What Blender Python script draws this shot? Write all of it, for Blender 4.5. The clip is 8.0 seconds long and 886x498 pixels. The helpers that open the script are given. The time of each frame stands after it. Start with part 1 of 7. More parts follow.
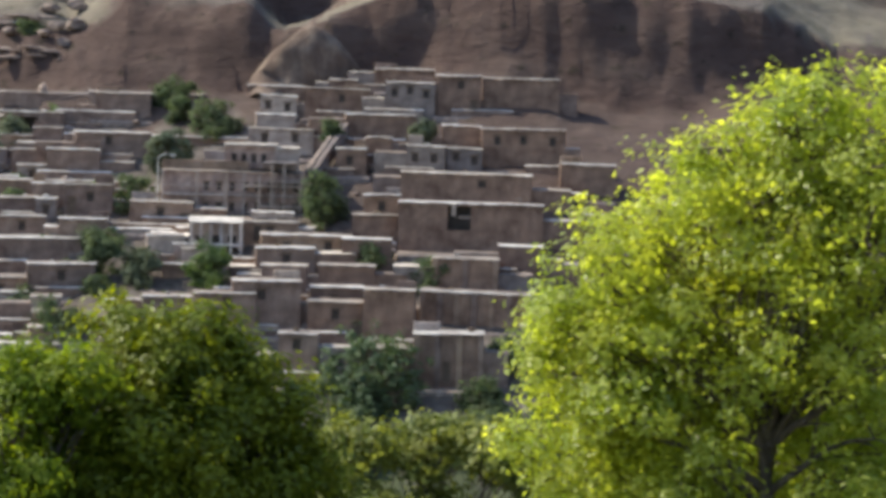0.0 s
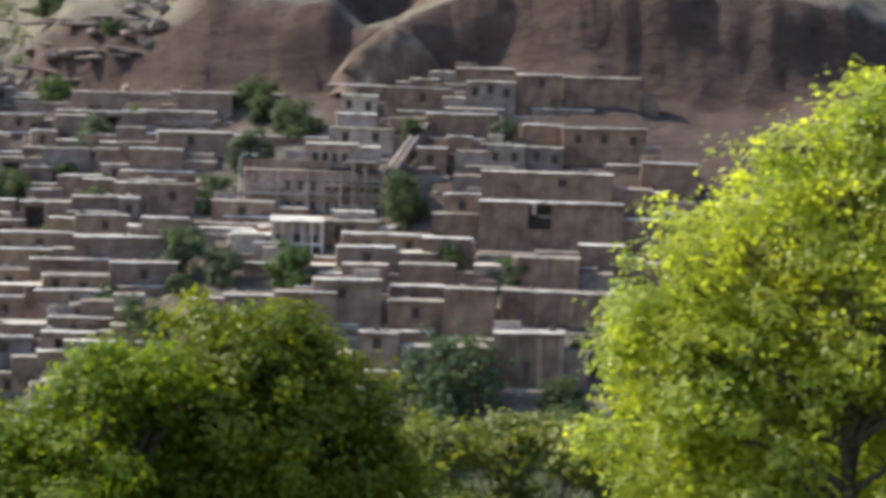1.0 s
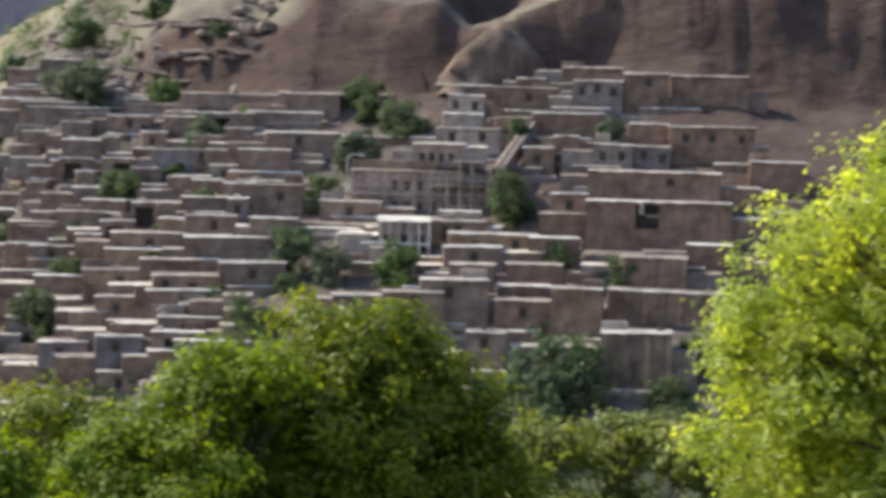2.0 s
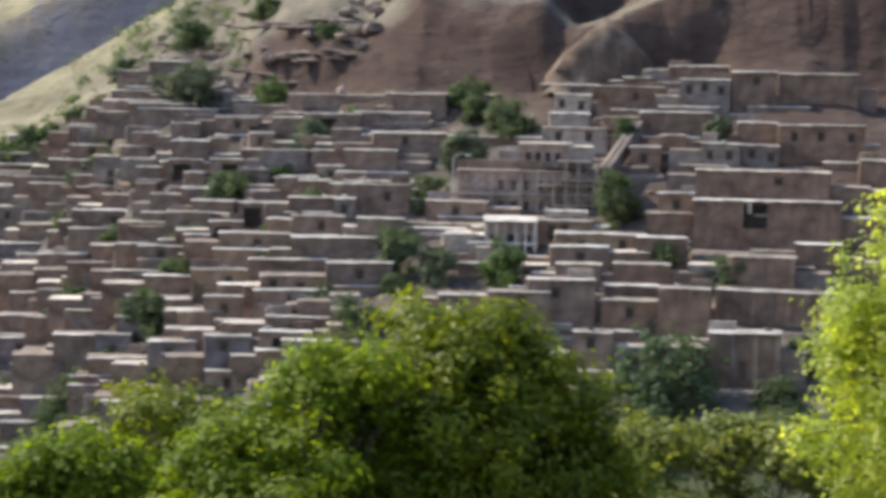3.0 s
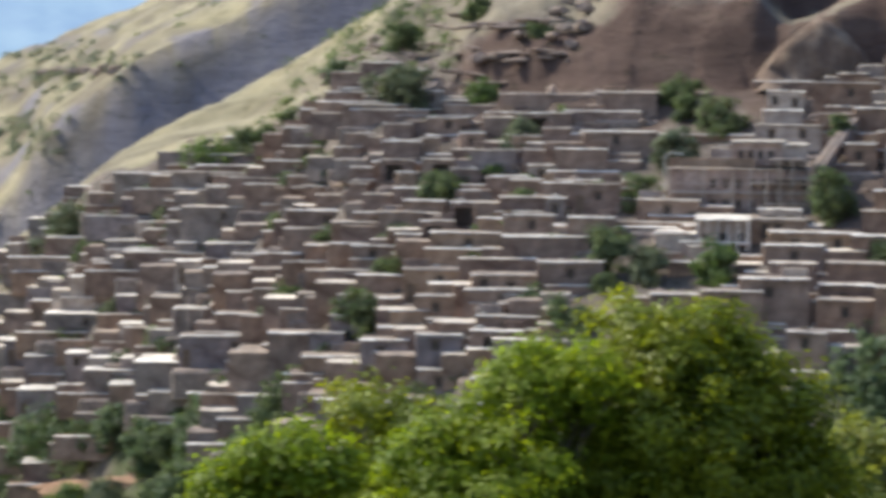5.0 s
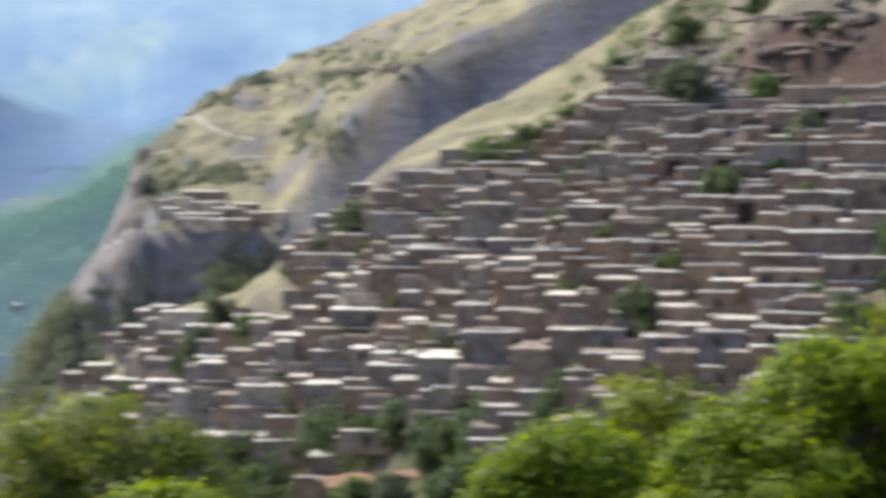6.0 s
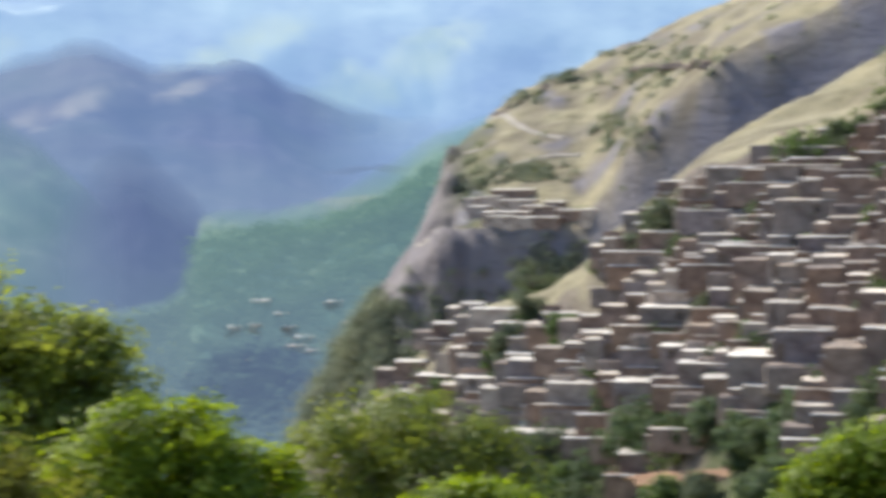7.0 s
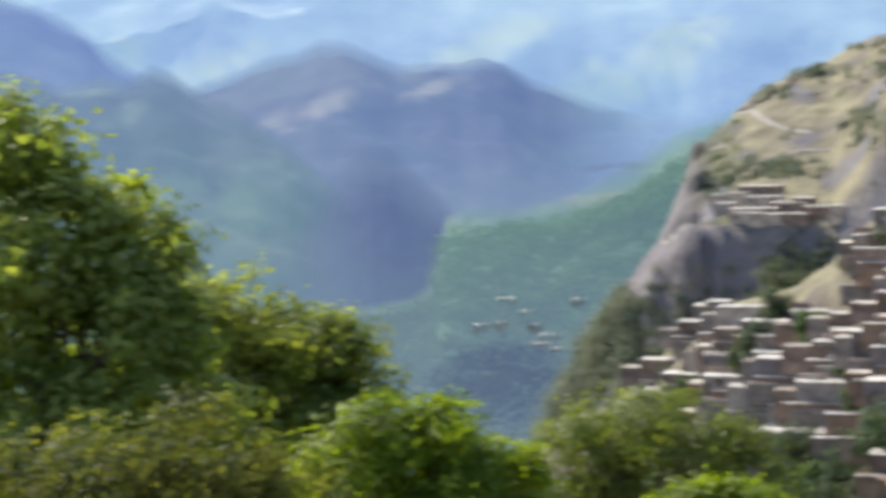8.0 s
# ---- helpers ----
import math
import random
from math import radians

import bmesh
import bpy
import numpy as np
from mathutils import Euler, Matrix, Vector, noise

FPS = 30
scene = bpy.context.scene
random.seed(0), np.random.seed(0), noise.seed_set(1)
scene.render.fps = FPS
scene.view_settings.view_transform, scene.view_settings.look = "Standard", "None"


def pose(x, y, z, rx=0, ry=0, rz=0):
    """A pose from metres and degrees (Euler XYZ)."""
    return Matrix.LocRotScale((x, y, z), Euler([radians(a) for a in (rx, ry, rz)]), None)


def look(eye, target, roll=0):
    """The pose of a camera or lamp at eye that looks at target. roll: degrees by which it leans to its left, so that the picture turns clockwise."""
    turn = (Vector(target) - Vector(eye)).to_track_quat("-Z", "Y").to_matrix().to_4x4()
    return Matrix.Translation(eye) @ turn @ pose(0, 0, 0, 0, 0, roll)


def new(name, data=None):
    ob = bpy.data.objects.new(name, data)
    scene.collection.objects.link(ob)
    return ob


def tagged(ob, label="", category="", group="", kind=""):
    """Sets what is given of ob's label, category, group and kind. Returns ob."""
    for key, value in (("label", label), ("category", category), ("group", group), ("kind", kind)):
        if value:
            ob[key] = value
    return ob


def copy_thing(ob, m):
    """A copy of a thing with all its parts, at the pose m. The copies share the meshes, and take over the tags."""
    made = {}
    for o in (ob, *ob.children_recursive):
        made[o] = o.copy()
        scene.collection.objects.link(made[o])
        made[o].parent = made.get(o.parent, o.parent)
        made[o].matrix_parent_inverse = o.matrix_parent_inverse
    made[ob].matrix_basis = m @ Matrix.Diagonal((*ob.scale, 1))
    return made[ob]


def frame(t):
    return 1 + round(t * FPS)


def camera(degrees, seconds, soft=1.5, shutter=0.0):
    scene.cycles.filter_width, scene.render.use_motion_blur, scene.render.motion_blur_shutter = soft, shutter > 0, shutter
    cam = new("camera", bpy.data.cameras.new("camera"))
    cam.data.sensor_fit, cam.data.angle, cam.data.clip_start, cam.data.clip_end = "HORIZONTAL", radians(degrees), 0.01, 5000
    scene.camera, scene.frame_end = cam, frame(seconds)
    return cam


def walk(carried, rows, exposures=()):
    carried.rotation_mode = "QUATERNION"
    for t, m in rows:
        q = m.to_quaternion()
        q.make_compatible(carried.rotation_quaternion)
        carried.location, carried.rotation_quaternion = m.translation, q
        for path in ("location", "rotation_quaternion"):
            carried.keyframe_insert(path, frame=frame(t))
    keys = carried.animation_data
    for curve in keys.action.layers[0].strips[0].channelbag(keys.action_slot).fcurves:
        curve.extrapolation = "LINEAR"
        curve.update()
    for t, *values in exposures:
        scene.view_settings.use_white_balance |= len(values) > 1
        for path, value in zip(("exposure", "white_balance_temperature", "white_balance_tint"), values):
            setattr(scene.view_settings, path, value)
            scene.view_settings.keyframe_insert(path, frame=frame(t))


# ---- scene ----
# A hillside village of flat-roofed mud houses, seen over walnut trees from the far side of a valley.
# The eye is the origin of the plan; bearings count from the first view, to the left.
cam = camera(25.0, 8.0, soft=4.2, shutter=0.9)
ROWS = [
    (0.0, 0.000, -4.178, -1.808), (0.5, 0.965, -4.220, -1.790), (1.0, 2.302, -4.270, -1.657),
    (1.5, 3.814, -4.308, -1.474), (1.7, 4.430, -4.325, -1.420), (2.8, 7.779, -4.418, -1.089),
    (3.0, 8.386, -4.422, -1.022), (3.5, 9.886, -4.455, -0.911), (4.0, 11.022, -4.479, -0.844),
    (4.2, 11.444, -4.488, -0.785), (5.3, 16.200, -4.550, -0.280), (5.5, 17.685, -4.583, -0.154),
    (6.0, 22.395, -4.628, 0.363), (6.5, 26.809, -4.617, 0.877), (7.0, 31.190, -4.572, 1.241),
    (7.5, 34.472, -4.511, 1.589), (8.0, 38.170, -4.438, 2.029),
]
walk(cam, [(t, pose(0, 0, 0, 90 + pitch, roll, yaw)) for t, yaw, pitch, roll in ROWS], exposures=[(0.0, 0.87), (3.5, 0.91), (5.5, 0.98), (7.0, 0.99), (8.0, 0.96)])

# ---- light ----
SUN_BEARING, SUN_HEIGHT = 75.0, 40.0
world = bpy.data.worlds.new("sky")
scene.world = world
world.use_nodes = True
sky = world.node_tree.nodes.new("ShaderNodeTexSky")
sky.sky_type, sky.sun_disc = "NISHITA", False
sky.sun_elevation, sky.sun_rotation = radians(SUN_HEIGHT), radians(-SUN_BEARING)
world.node_tree.links.new(sky.outputs[0], world.node_tree.nodes["Background"].inputs[0])
world.node_tree.nodes["Background"].inputs[1].default_value = 0.15
sun = new("sun", bpy.data.lights.new("sun", "SUN"))
sun.data.energy, sun.data.angle, sun.data.color = 3.5, radians(0.5), (1.0, 0.94, 0.79)
sun.matrix_world = look((-math.sin(radians(SUN_BEARING)) * math.cos(radians(SUN_HEIGHT)), math.cos(radians(SUN_BEARING)) * math.cos(radians(SUN_HEIGHT)), math.sin(radians(SUN_HEIGHT))), (0, 0, 0))


# ---- materials ----
def material(name, rough=0.9):
    m = bpy.data.materials.new(name)
    m.use_nodes = True
    n = m.node_tree.nodes
    b = n["Principled BSDF"]
    b.inputs["Roughness"].default_value = rough
    b.inputs["Specular IOR Level"].default_value = 0.2
    return m, n, m.node_tree.links, b


def noise_ramp(n, l, scale, stops, detail=6.0, where="Object", stretch=(1, 1, 1)):
    co = n.new("ShaderNodeTexCoord")
    mp = n.new("ShaderNodeMapping")
    mp.inputs["Scale"].default_value = stretch
    tx = n.new("ShaderNodeTexNoise")
    tx.inputs["Scale"].default_value, tx.inputs["Detail"].default_value, tx.inputs["Roughness"].default_value = scale, detail, 0.65
    rp = n.new("ShaderNodeValToRGB")
    l.new(co.outputs[where], mp.inputs[0]), l.new(mp.outputs[0], tx.inputs["Vector"]), l.new(tx.outputs["Fac"], rp.inputs[0])
    while len(rp.color_ramp.elements) < len(stops):
        rp.color_ramp.elements.new(0.5)
    for e, (p, c) in zip(rp.color_ramp.elements, stops):
        e.position, e.color = p, (*c, 1)
    return rp.outputs[0], tx.outputs["Fac"]


def mix(n, l, kind, fac, a, b):
    x = n.new("ShaderNodeMix")
    x.data_type, x.blend_type = "RGBA", kind
    for socket, value in ((x.inputs[0], fac), (x.inputs[6], a), (x.inputs[7], b)):
        if hasattr(value, "is_linked"):
            l.new(value, socket)
        elif isinstance(value, tuple):
            socket.default_value = (*value, 1)
        else:
            socket.default_value = value
    return x.outputs[2]


def relief(n, l, b, height, strength, dist):
    bp = n.new("ShaderNodeBump")
    bp.inputs["Strength"].default_value, bp.inputs["Distance"].default_value = strength, dist
    l.new(height, bp.inputs["Height"]), l.new(bp.outputs[0], b.inputs["Normal"])


def random_tint(n, l, colour, low, high):
    info = n.new("ShaderNodeObjectInfo")
    rp = n.new("ShaderNodeValToRGB")
    rp.color_ramp.elements[0].color, rp.color_ramp.elements[1].color = (*low, 1), (*high, 1)
    l.new(info.outputs["Random"], rp.inputs[0])
    return mix(n, l, "MULTIPLY", 1.0, colour, rp.outputs[0])


def leaf_material(name, dark, bright, glow, vary, thin=0.5, gloss=0.28):
    m, n, l, b = material(name, 0.75 - 0.7 * gloss)
    geo = n.new("ShaderNodeNewGeometry")
    rp = n.new("ShaderNodeValToRGB")
    rp.color_ramp.elements[0].color, rp.color_ramp.elements[1].color = (*dark, 1), (*bright, 1)
    l.new(geo.outputs["Random Per Island"], rp.inputs[0])
    patch, _ = noise_ramp(n, l, vary, [(0.3, (0.70, 0.78, 0.75)), (0.7, (1.2, 1.12, 0.95))], 2.0)
    col = mix(n, l, "MULTIPLY", 1.0, rp.outputs[0], patch)
    l.new(col, b.inputs["Base Color"])
    b.inputs["Specular IOR Level"].default_value = gloss
    tr = n.new("ShaderNodeBsdfTranslucent")
    l.new(mix(n, l, "MULTIPLY", 1.0, col, glow), tr.inputs[0])
    ms = n.new("ShaderNodeMixShader")
    ms.inputs[0].default_value = thin
    l.new(b.outputs[0], ms.inputs[1]), l.new(tr.outputs[0], ms.inputs[2])
    l.new(ms.outputs[0], n["Material Output"].inputs[0])
    return m


def ground_material():
    m, n, l, b = material("hillside", 0.95)
    earth, h1 = noise_ramp(n, l, 0.25, [(0.3, (0.075, 0.061, 0.052)), (0.5, (0.125, 0.103, 0.088)), (0.72, (0.21, 0.178, 0.15))], 9)
    rock, h2 = noise_ramp(n, l, 0.09, [(0.3, (0.056, 0.036, 0.030)), (0.5, (0.083, 0.054, 0.045)), (0.75, (0.13, 0.092, 0.074))], 10, stretch=(1, 1, 2.2))
    grass, h3 = noise_ramp(n, l, 0.12, [(0.3, (0.145, 0.126, 0.078)), (0.5, (0.235, 0.207, 0.133)), (0.72, (0.34, 0.305, 0.205))], 9)
    green, h4 = noise_ramp(n, l, 0.2, [(0.3, (0.035, 0.045, 0.02)), (0.55, (0.07, 0.08, 0.035)), (0.8, (0.15, 0.135, 0.08))], 8)
    masks = {}
    for key in ("rock", "grass", "green", "bluish", "hazy_scree"):
        a = n.new("ShaderNodeAttribute")
        a.attribute_name = key
        masks[key] = a.outputs["Fac"]
    mottle, _ = noise_ramp(n, l, 0.05, [(0.40, (0.60, 0.57, 0.62)), (0.54, (1, 1, 1)), (0.7, (1.08, 1.05, 0.96))], 7)
    c = mix(n, l, "MIX", masks["grass"], earth, mix(n, l, "MULTIPLY", 0.9, grass, mottle))
    c = mix(n, l, "MIX", masks["green"], c, green)
    c = mix(n, l, "MIX", masks["rock"], c, rock)
    # Blue-grey rock tone with the gully's shade and haze put into its colour.
    bluish, _ = noise_ramp(n, l, 0.05, [(0.3, (0.115, 0.11, 0.14)), (0.55, (0.16, 0.152, 0.18)), (0.8, (0.225, 0.21, 0.215))], 9)
    c = mix(n, l, "MIX", masks["bluish"], c, bluish)
    # Pale mauve slope; haze is put into its base colour.
    hazy_scree, _ = noise_ramp(n, l, 0.06, [(0.3, (0.135, 0.12, 0.13)), (0.5, (0.18, 0.16, 0.167)), (0.75, (0.25, 0.222, 0.212))], 8)
    c = mix(n, l, "MIX", masks["hazy_scree"], c, hazy_scree)
    spots, _ = noise_ramp(n, l, 0.6, [(0.60, (1, 1, 1)), (0.70, (0.42, 0.50, 0.38))], 3)
    c = mix(n, l, "MULTIPLY", 0.8, c, spots)
    l.new(c, b.inputs["Base Color"])
    relief(n, l, b, h2, 0.9, 2.0)
    return m


def distance_material(name, low, high, haze_glow, strength, scale, pale_lit=None, deep=None, soft=False):
    """Far slopes: a dull cover; blue haze is painted on as emission."""
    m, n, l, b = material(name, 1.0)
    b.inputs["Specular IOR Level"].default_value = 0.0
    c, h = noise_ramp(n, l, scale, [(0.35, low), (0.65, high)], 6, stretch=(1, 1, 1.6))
    # Sunlit and pale patches are painted into the base colour.
    if pale_lit:
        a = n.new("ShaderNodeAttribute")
        a.attribute_name = "pale_lit"
        c = mix(n, l, "MIX", a.outputs["Fac"], c, pale_lit)
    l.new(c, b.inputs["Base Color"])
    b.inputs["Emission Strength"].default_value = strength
    veil, _ = noise_ramp(n, l, scale * 0.4, [(0.32, tuple(v * k for v, k in zip(haze_glow, (0.78, 0.77, 0.95)))), (0.68, tuple(v * k for v, k in zip(haze_glow, (1.17, 1.19, 1.03))))], 4)
    # A second haze colour is painted in towards the low ground.
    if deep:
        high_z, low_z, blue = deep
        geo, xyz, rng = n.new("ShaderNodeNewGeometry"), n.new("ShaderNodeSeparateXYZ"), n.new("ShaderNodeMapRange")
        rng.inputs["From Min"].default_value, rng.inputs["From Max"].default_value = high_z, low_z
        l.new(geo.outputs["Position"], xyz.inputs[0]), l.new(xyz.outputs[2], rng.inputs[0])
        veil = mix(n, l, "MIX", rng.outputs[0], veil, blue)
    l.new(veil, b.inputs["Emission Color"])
    # Edges fade in alpha to imitate haze.
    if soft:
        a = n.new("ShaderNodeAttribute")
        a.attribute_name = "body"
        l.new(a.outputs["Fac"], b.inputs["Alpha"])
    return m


GROUND = ground_material()
BARK, n, l, b = material("bark", 0.9)
c, h = noise_ramp(n, l, 9.0, [(0.35, (0.085, 0.064, 0.05)), (0.7, (0.22, 0.18, 0.145))], 6, stretch=(1, 1, 0.25))
l.new(c, b.inputs["Base Color"]), relief(n, l, b, h, 0.8, 0.05)
LEAF_BRIGHT = leaf_material("walnut_leaves", (0.228, 0.267, 0.053), (0.43, 0.462, 0.133), (2.1, 2.08, 0.62), 0.55, 0.6, 0.46)
LEAF_FRESH = leaf_material("fresh_leaves", (0.11, 0.165, 0.012), (0.215, 0.272, 0.03), (1.9, 1.85, 0.42), 0.5, 0.48, 0.28)
LEAF_PALE = leaf_material("almond_leaves", (0.12, 0.138, 0.095), (0.195, 0.218, 0.15), (1.15, 1.2, 0.9), 0.3, 0.33, 0.12)
LEAF_DARK = leaf_material("mulberry_leaves", (0.082, 0.108, 0.006), (0.22, 0.255, 0.020), (2.2, 2.05, 0.28), 0.55, 0.36, 0.33)
LEAF_OLIVE = leaf_material("olive_leaves", (0.14, 0.17, 0.036), (0.245, 0.275, 0.075), (1.9, 1.85, 0.65), 0.4, 0.56)
LEAF_GREY = leaf_material("willow_leaves", (0.125, 0.15, 0.042), (0.26, 0.285, 0.095), (1.8, 1.75, 0.6), 0.4, 0.42, 0.3)
LEAF_FAR = leaf_material("orchard_leaves", (0.09, 0.116, 0.07), (0.155, 0.187, 0.112), (1.3, 1.4, 0.85), 0.25, 0.42, 0.12)
LEAF_MID = leaf_material("village_leaves", (0.085, 0.128, 0.06), (0.155, 0.205, 0.095), (1.4, 1.5, 0.8), 0.3, 0.45, 0.12)
LEAF_TWIG = leaf_material("twiggy_leaves", (0.105, 0.115, 0.034), (0.19, 0.195, 0.065), (1.6, 1.6, 0.6), 0.5, 0.5, 0.2)
# Spur thickets: leaf colour paled and greyed to imitate haze.
LEAF_HAZED = leaf_material("hazed_leaves", (0.15, 0.168, 0.13), (0.225, 0.245, 0.185), (1.1, 1.15, 0.9), 0.1, 0.3, 0.1)
LEAF_MOSS = leaf_material("moss_green_leaves", (0.12, 0.148, 0.038), (0.215, 0.245, 0.075), (1.7, 1.7, 0.6), 0.4, 0.42)
LEAF_SIDE = leaf_material("glossy_leaves", (0.16, 0.20, 0.042), (0.285, 0.322, 0.10), (1.75, 1.78, 0.55), 0.5, 0.5, 0.36)


# ---- the lie of the land ----
def table(text):
    """Rows of 'bearing radius slope' as three arrays."""
    return np.array([[float(v) for v in row.split()] for row in text.strip().split(";")]).T


FOOT = table("-30 150 -10;10 150 -10;15 165 -10;20 185 -10.5;24 210 -11;26 225 -11.5;30 255 -11.5;33 280 -11.8;40 300 -13;60 300 -13")
TOP = table("-30 235 1;-14 235 1;-5 226 .1;-2 232 .9;1 232 .9;5 230 .2;10 235 -.2;14 245 -.1;16 250 .5;17 255 .5;18 262 -.6;20 268 -1.5;22 272 -1.9;24 278 -2.6;26 280 -4.4;28 282 -6.3;30 290 -6.7;33 305 -9;40 315 -13;60 315 -13")
CLIFF = table("-30 242 2;-14 241 1.8;-11 238 2;-9 234 3;-3 233 3.6;0 236 3.3;1.2 236 3.2;2.2 236 2.75;3.0 235 2.3;3.8 234 1.9;4.6 233 1.7;5 235 2.0;5.6 235 2.6;9 239 2.6;9.8 241 2.0;10.6 244 1.7;11.6 246 2.0;12.6 249 2.0;13.6 251 1.6;14.3 266 1.0;15 276 1.0;16 285 1.5;18 296 .4;20 296 -.9;22 296 -1.4;24 296 -2.3;26 296 -4.25;28 296 -5.8;30 304 -6.35;33 316 -8.7;40 325 -13;60 325 -13")
LEDGE = table("-30 270 3;-14 270 2.6;-9 262 4;0 262 4.2;1.2 258 3.7;2.2 256 3.15;3.0 255 2.75;3.8 254 2.35;4.6 252 2.1;5.0 250 2.4;5.6 250 3.0;9 246 3.6;9.8 250 2.6;10.6 254 2.3;11.6 256 2.6;13 262 2.4;14.3 285 1.6;15 298 1.6;16 305 1.9;18 312 .55;20 310 -.7;22 308 -1.2;24 306 -2.2;26 304 -4.22;28 304 -5.85;30 310 -6.3;33 321 -8.6;40 329 -13;60 329 -13")
CREST = table("-30 330 7;0 310 7;3 275 6.5;5 264 6;9 290 5.5;12 330 4.5;14 335 3.8;16.1 335 2.55;19 330 .75;20.8 325 -.4;22 322 -.95;23.5 318 -1.8;24.8 315 -2.8;26.4 312 -4.2;27.4 311 -5.3;28.5 312 -5.9;30 318 -6.2;31 322 -6.6;32 325 -7.5;33 328 -8.5;35 332 -10.5;40 335 -13;60 335 -13")
GULLY = table("-30 400 4;10 410 3;16 428 -1.2;19 428 -2.8;22 428 -4.6;25 434 -6.6;27 446 -7.4;30 454 -8.2;33 450 -9.4;34.5 455 -11;36 460 -12.3;40 460 -12.5;60 460 -12.5")
SHOULDER = table("-30 450 10;14 450 6;17 450 4;19.8 450 2.3;23.2 450 .76;25.6 455 -1.35;26.4 460 -2.9;27.2 464 -4.0;30.4 468 -4.15;31.5 475 -4.1;32 480 -4.6;33.4 485 -6.4;34.2 488 -7.5;34.8 490 -8.5;36 490 -10.5;40 490 -11.5;60 490 -12")
BACK = table("-30 620 14;15 620 7;20 620 4;23.3 620 2.27;26.5 615 .97;28.2 610 .35;29.8 600 -.6;31.1 585 -1.78;31.4 560 -3.1;32 540 -4.34;33.4 530 -6.0;34.2 530 -7.2;34.8 530 -8.2;36 530 -10.2;40 530 -11.5;60 530 -12")


def knots(az):
    """The profile along one bearing: radii and heights."""
    rs, zs = [0, 4, 14, 62], [-1.75, -1.8, -4.6, -24.0]
    pick = lambda k: (np.interp(az, k[0], k[1]), np.interp(az, k[0], k[2]))
    fr, fe = pick(FOOT)
    fz = fr * math.tan(radians(fe))
    rs.append(0.68 * fr), zs.append(min(-30.0, fz - 7.0))
    for k in (FOOT, TOP, CLIFF, LEDGE, CREST):
        r, e = pick(k)
        rs.append(r), zs.append(r * math.tan(radians(e)))
    rs.append(rs[-1] + 32), zs.append(zs[-1] - 11)
    for k in (GULLY, SHOULDER, BACK):
        r, e = pick(k)
        z = r * math.tan(radians(e))
        rs.append(r), zs.append(z)
    rs += [rs[-1] + 90, 1000, 1500, 4900]
    zs += [zs[-1] - 40, -270, -380, -700]
    return np.array(rs), np.array(zs)


def land(az, r):
    rs, zs = knots(az)
    return float(np.interp(r, rs, zs))


def spot(az, r, slope=None):
    """A place by its bearing and distance from the eye; its height from the slope of the sight line, or else from the land."""
    z = land(az, r) if slope is None else r * math.tan(radians(slope))
    return Vector((-r * math.sin(radians(az)), r * math.cos(radians(az)), z))


def part(name, mesh, mat, parent, label="", m=None):
    ob = new(name, mesh)
    if mat is not None and not mesh.materials:
        mesh.materials.append(mat)
    ob.parent = parent
    if m is not None:
        ob.matrix_basis = m
    if label:
        ob["label"] = label
    return ob


def thing(name, place, label, category, group="", turn=0.0):
    ob = new(name)
    ob.empty_display_size = 0.5
    ob.matrix_basis = Matrix.Translation(place) @ pose(0, 0, 0, 0, 0, turn)
    return tagged(ob, label, category, group)


def from_arrays(name, verts, faces, smooth=False):
    me = bpy.data.meshes.new(name)
    me.from_pydata(np.asarray(verts).tolist(), [], [tuple(f) for f in np.asarray(faces).tolist()] if not isinstance(faces, list) else faces)
    me.update()
    if smooth:
        me.polygons.foreach_set("use_smooth", [True] * len(me.polygons))
    return me


def from_bm(name, bm, smooth=False):
    me = bpy.data.meshes.new(name)
    bm.to_mesh(me), bm.free()
    if smooth:
        me.polygons.foreach_set("use_smooth", [True] * len(me.polygons))
    return me


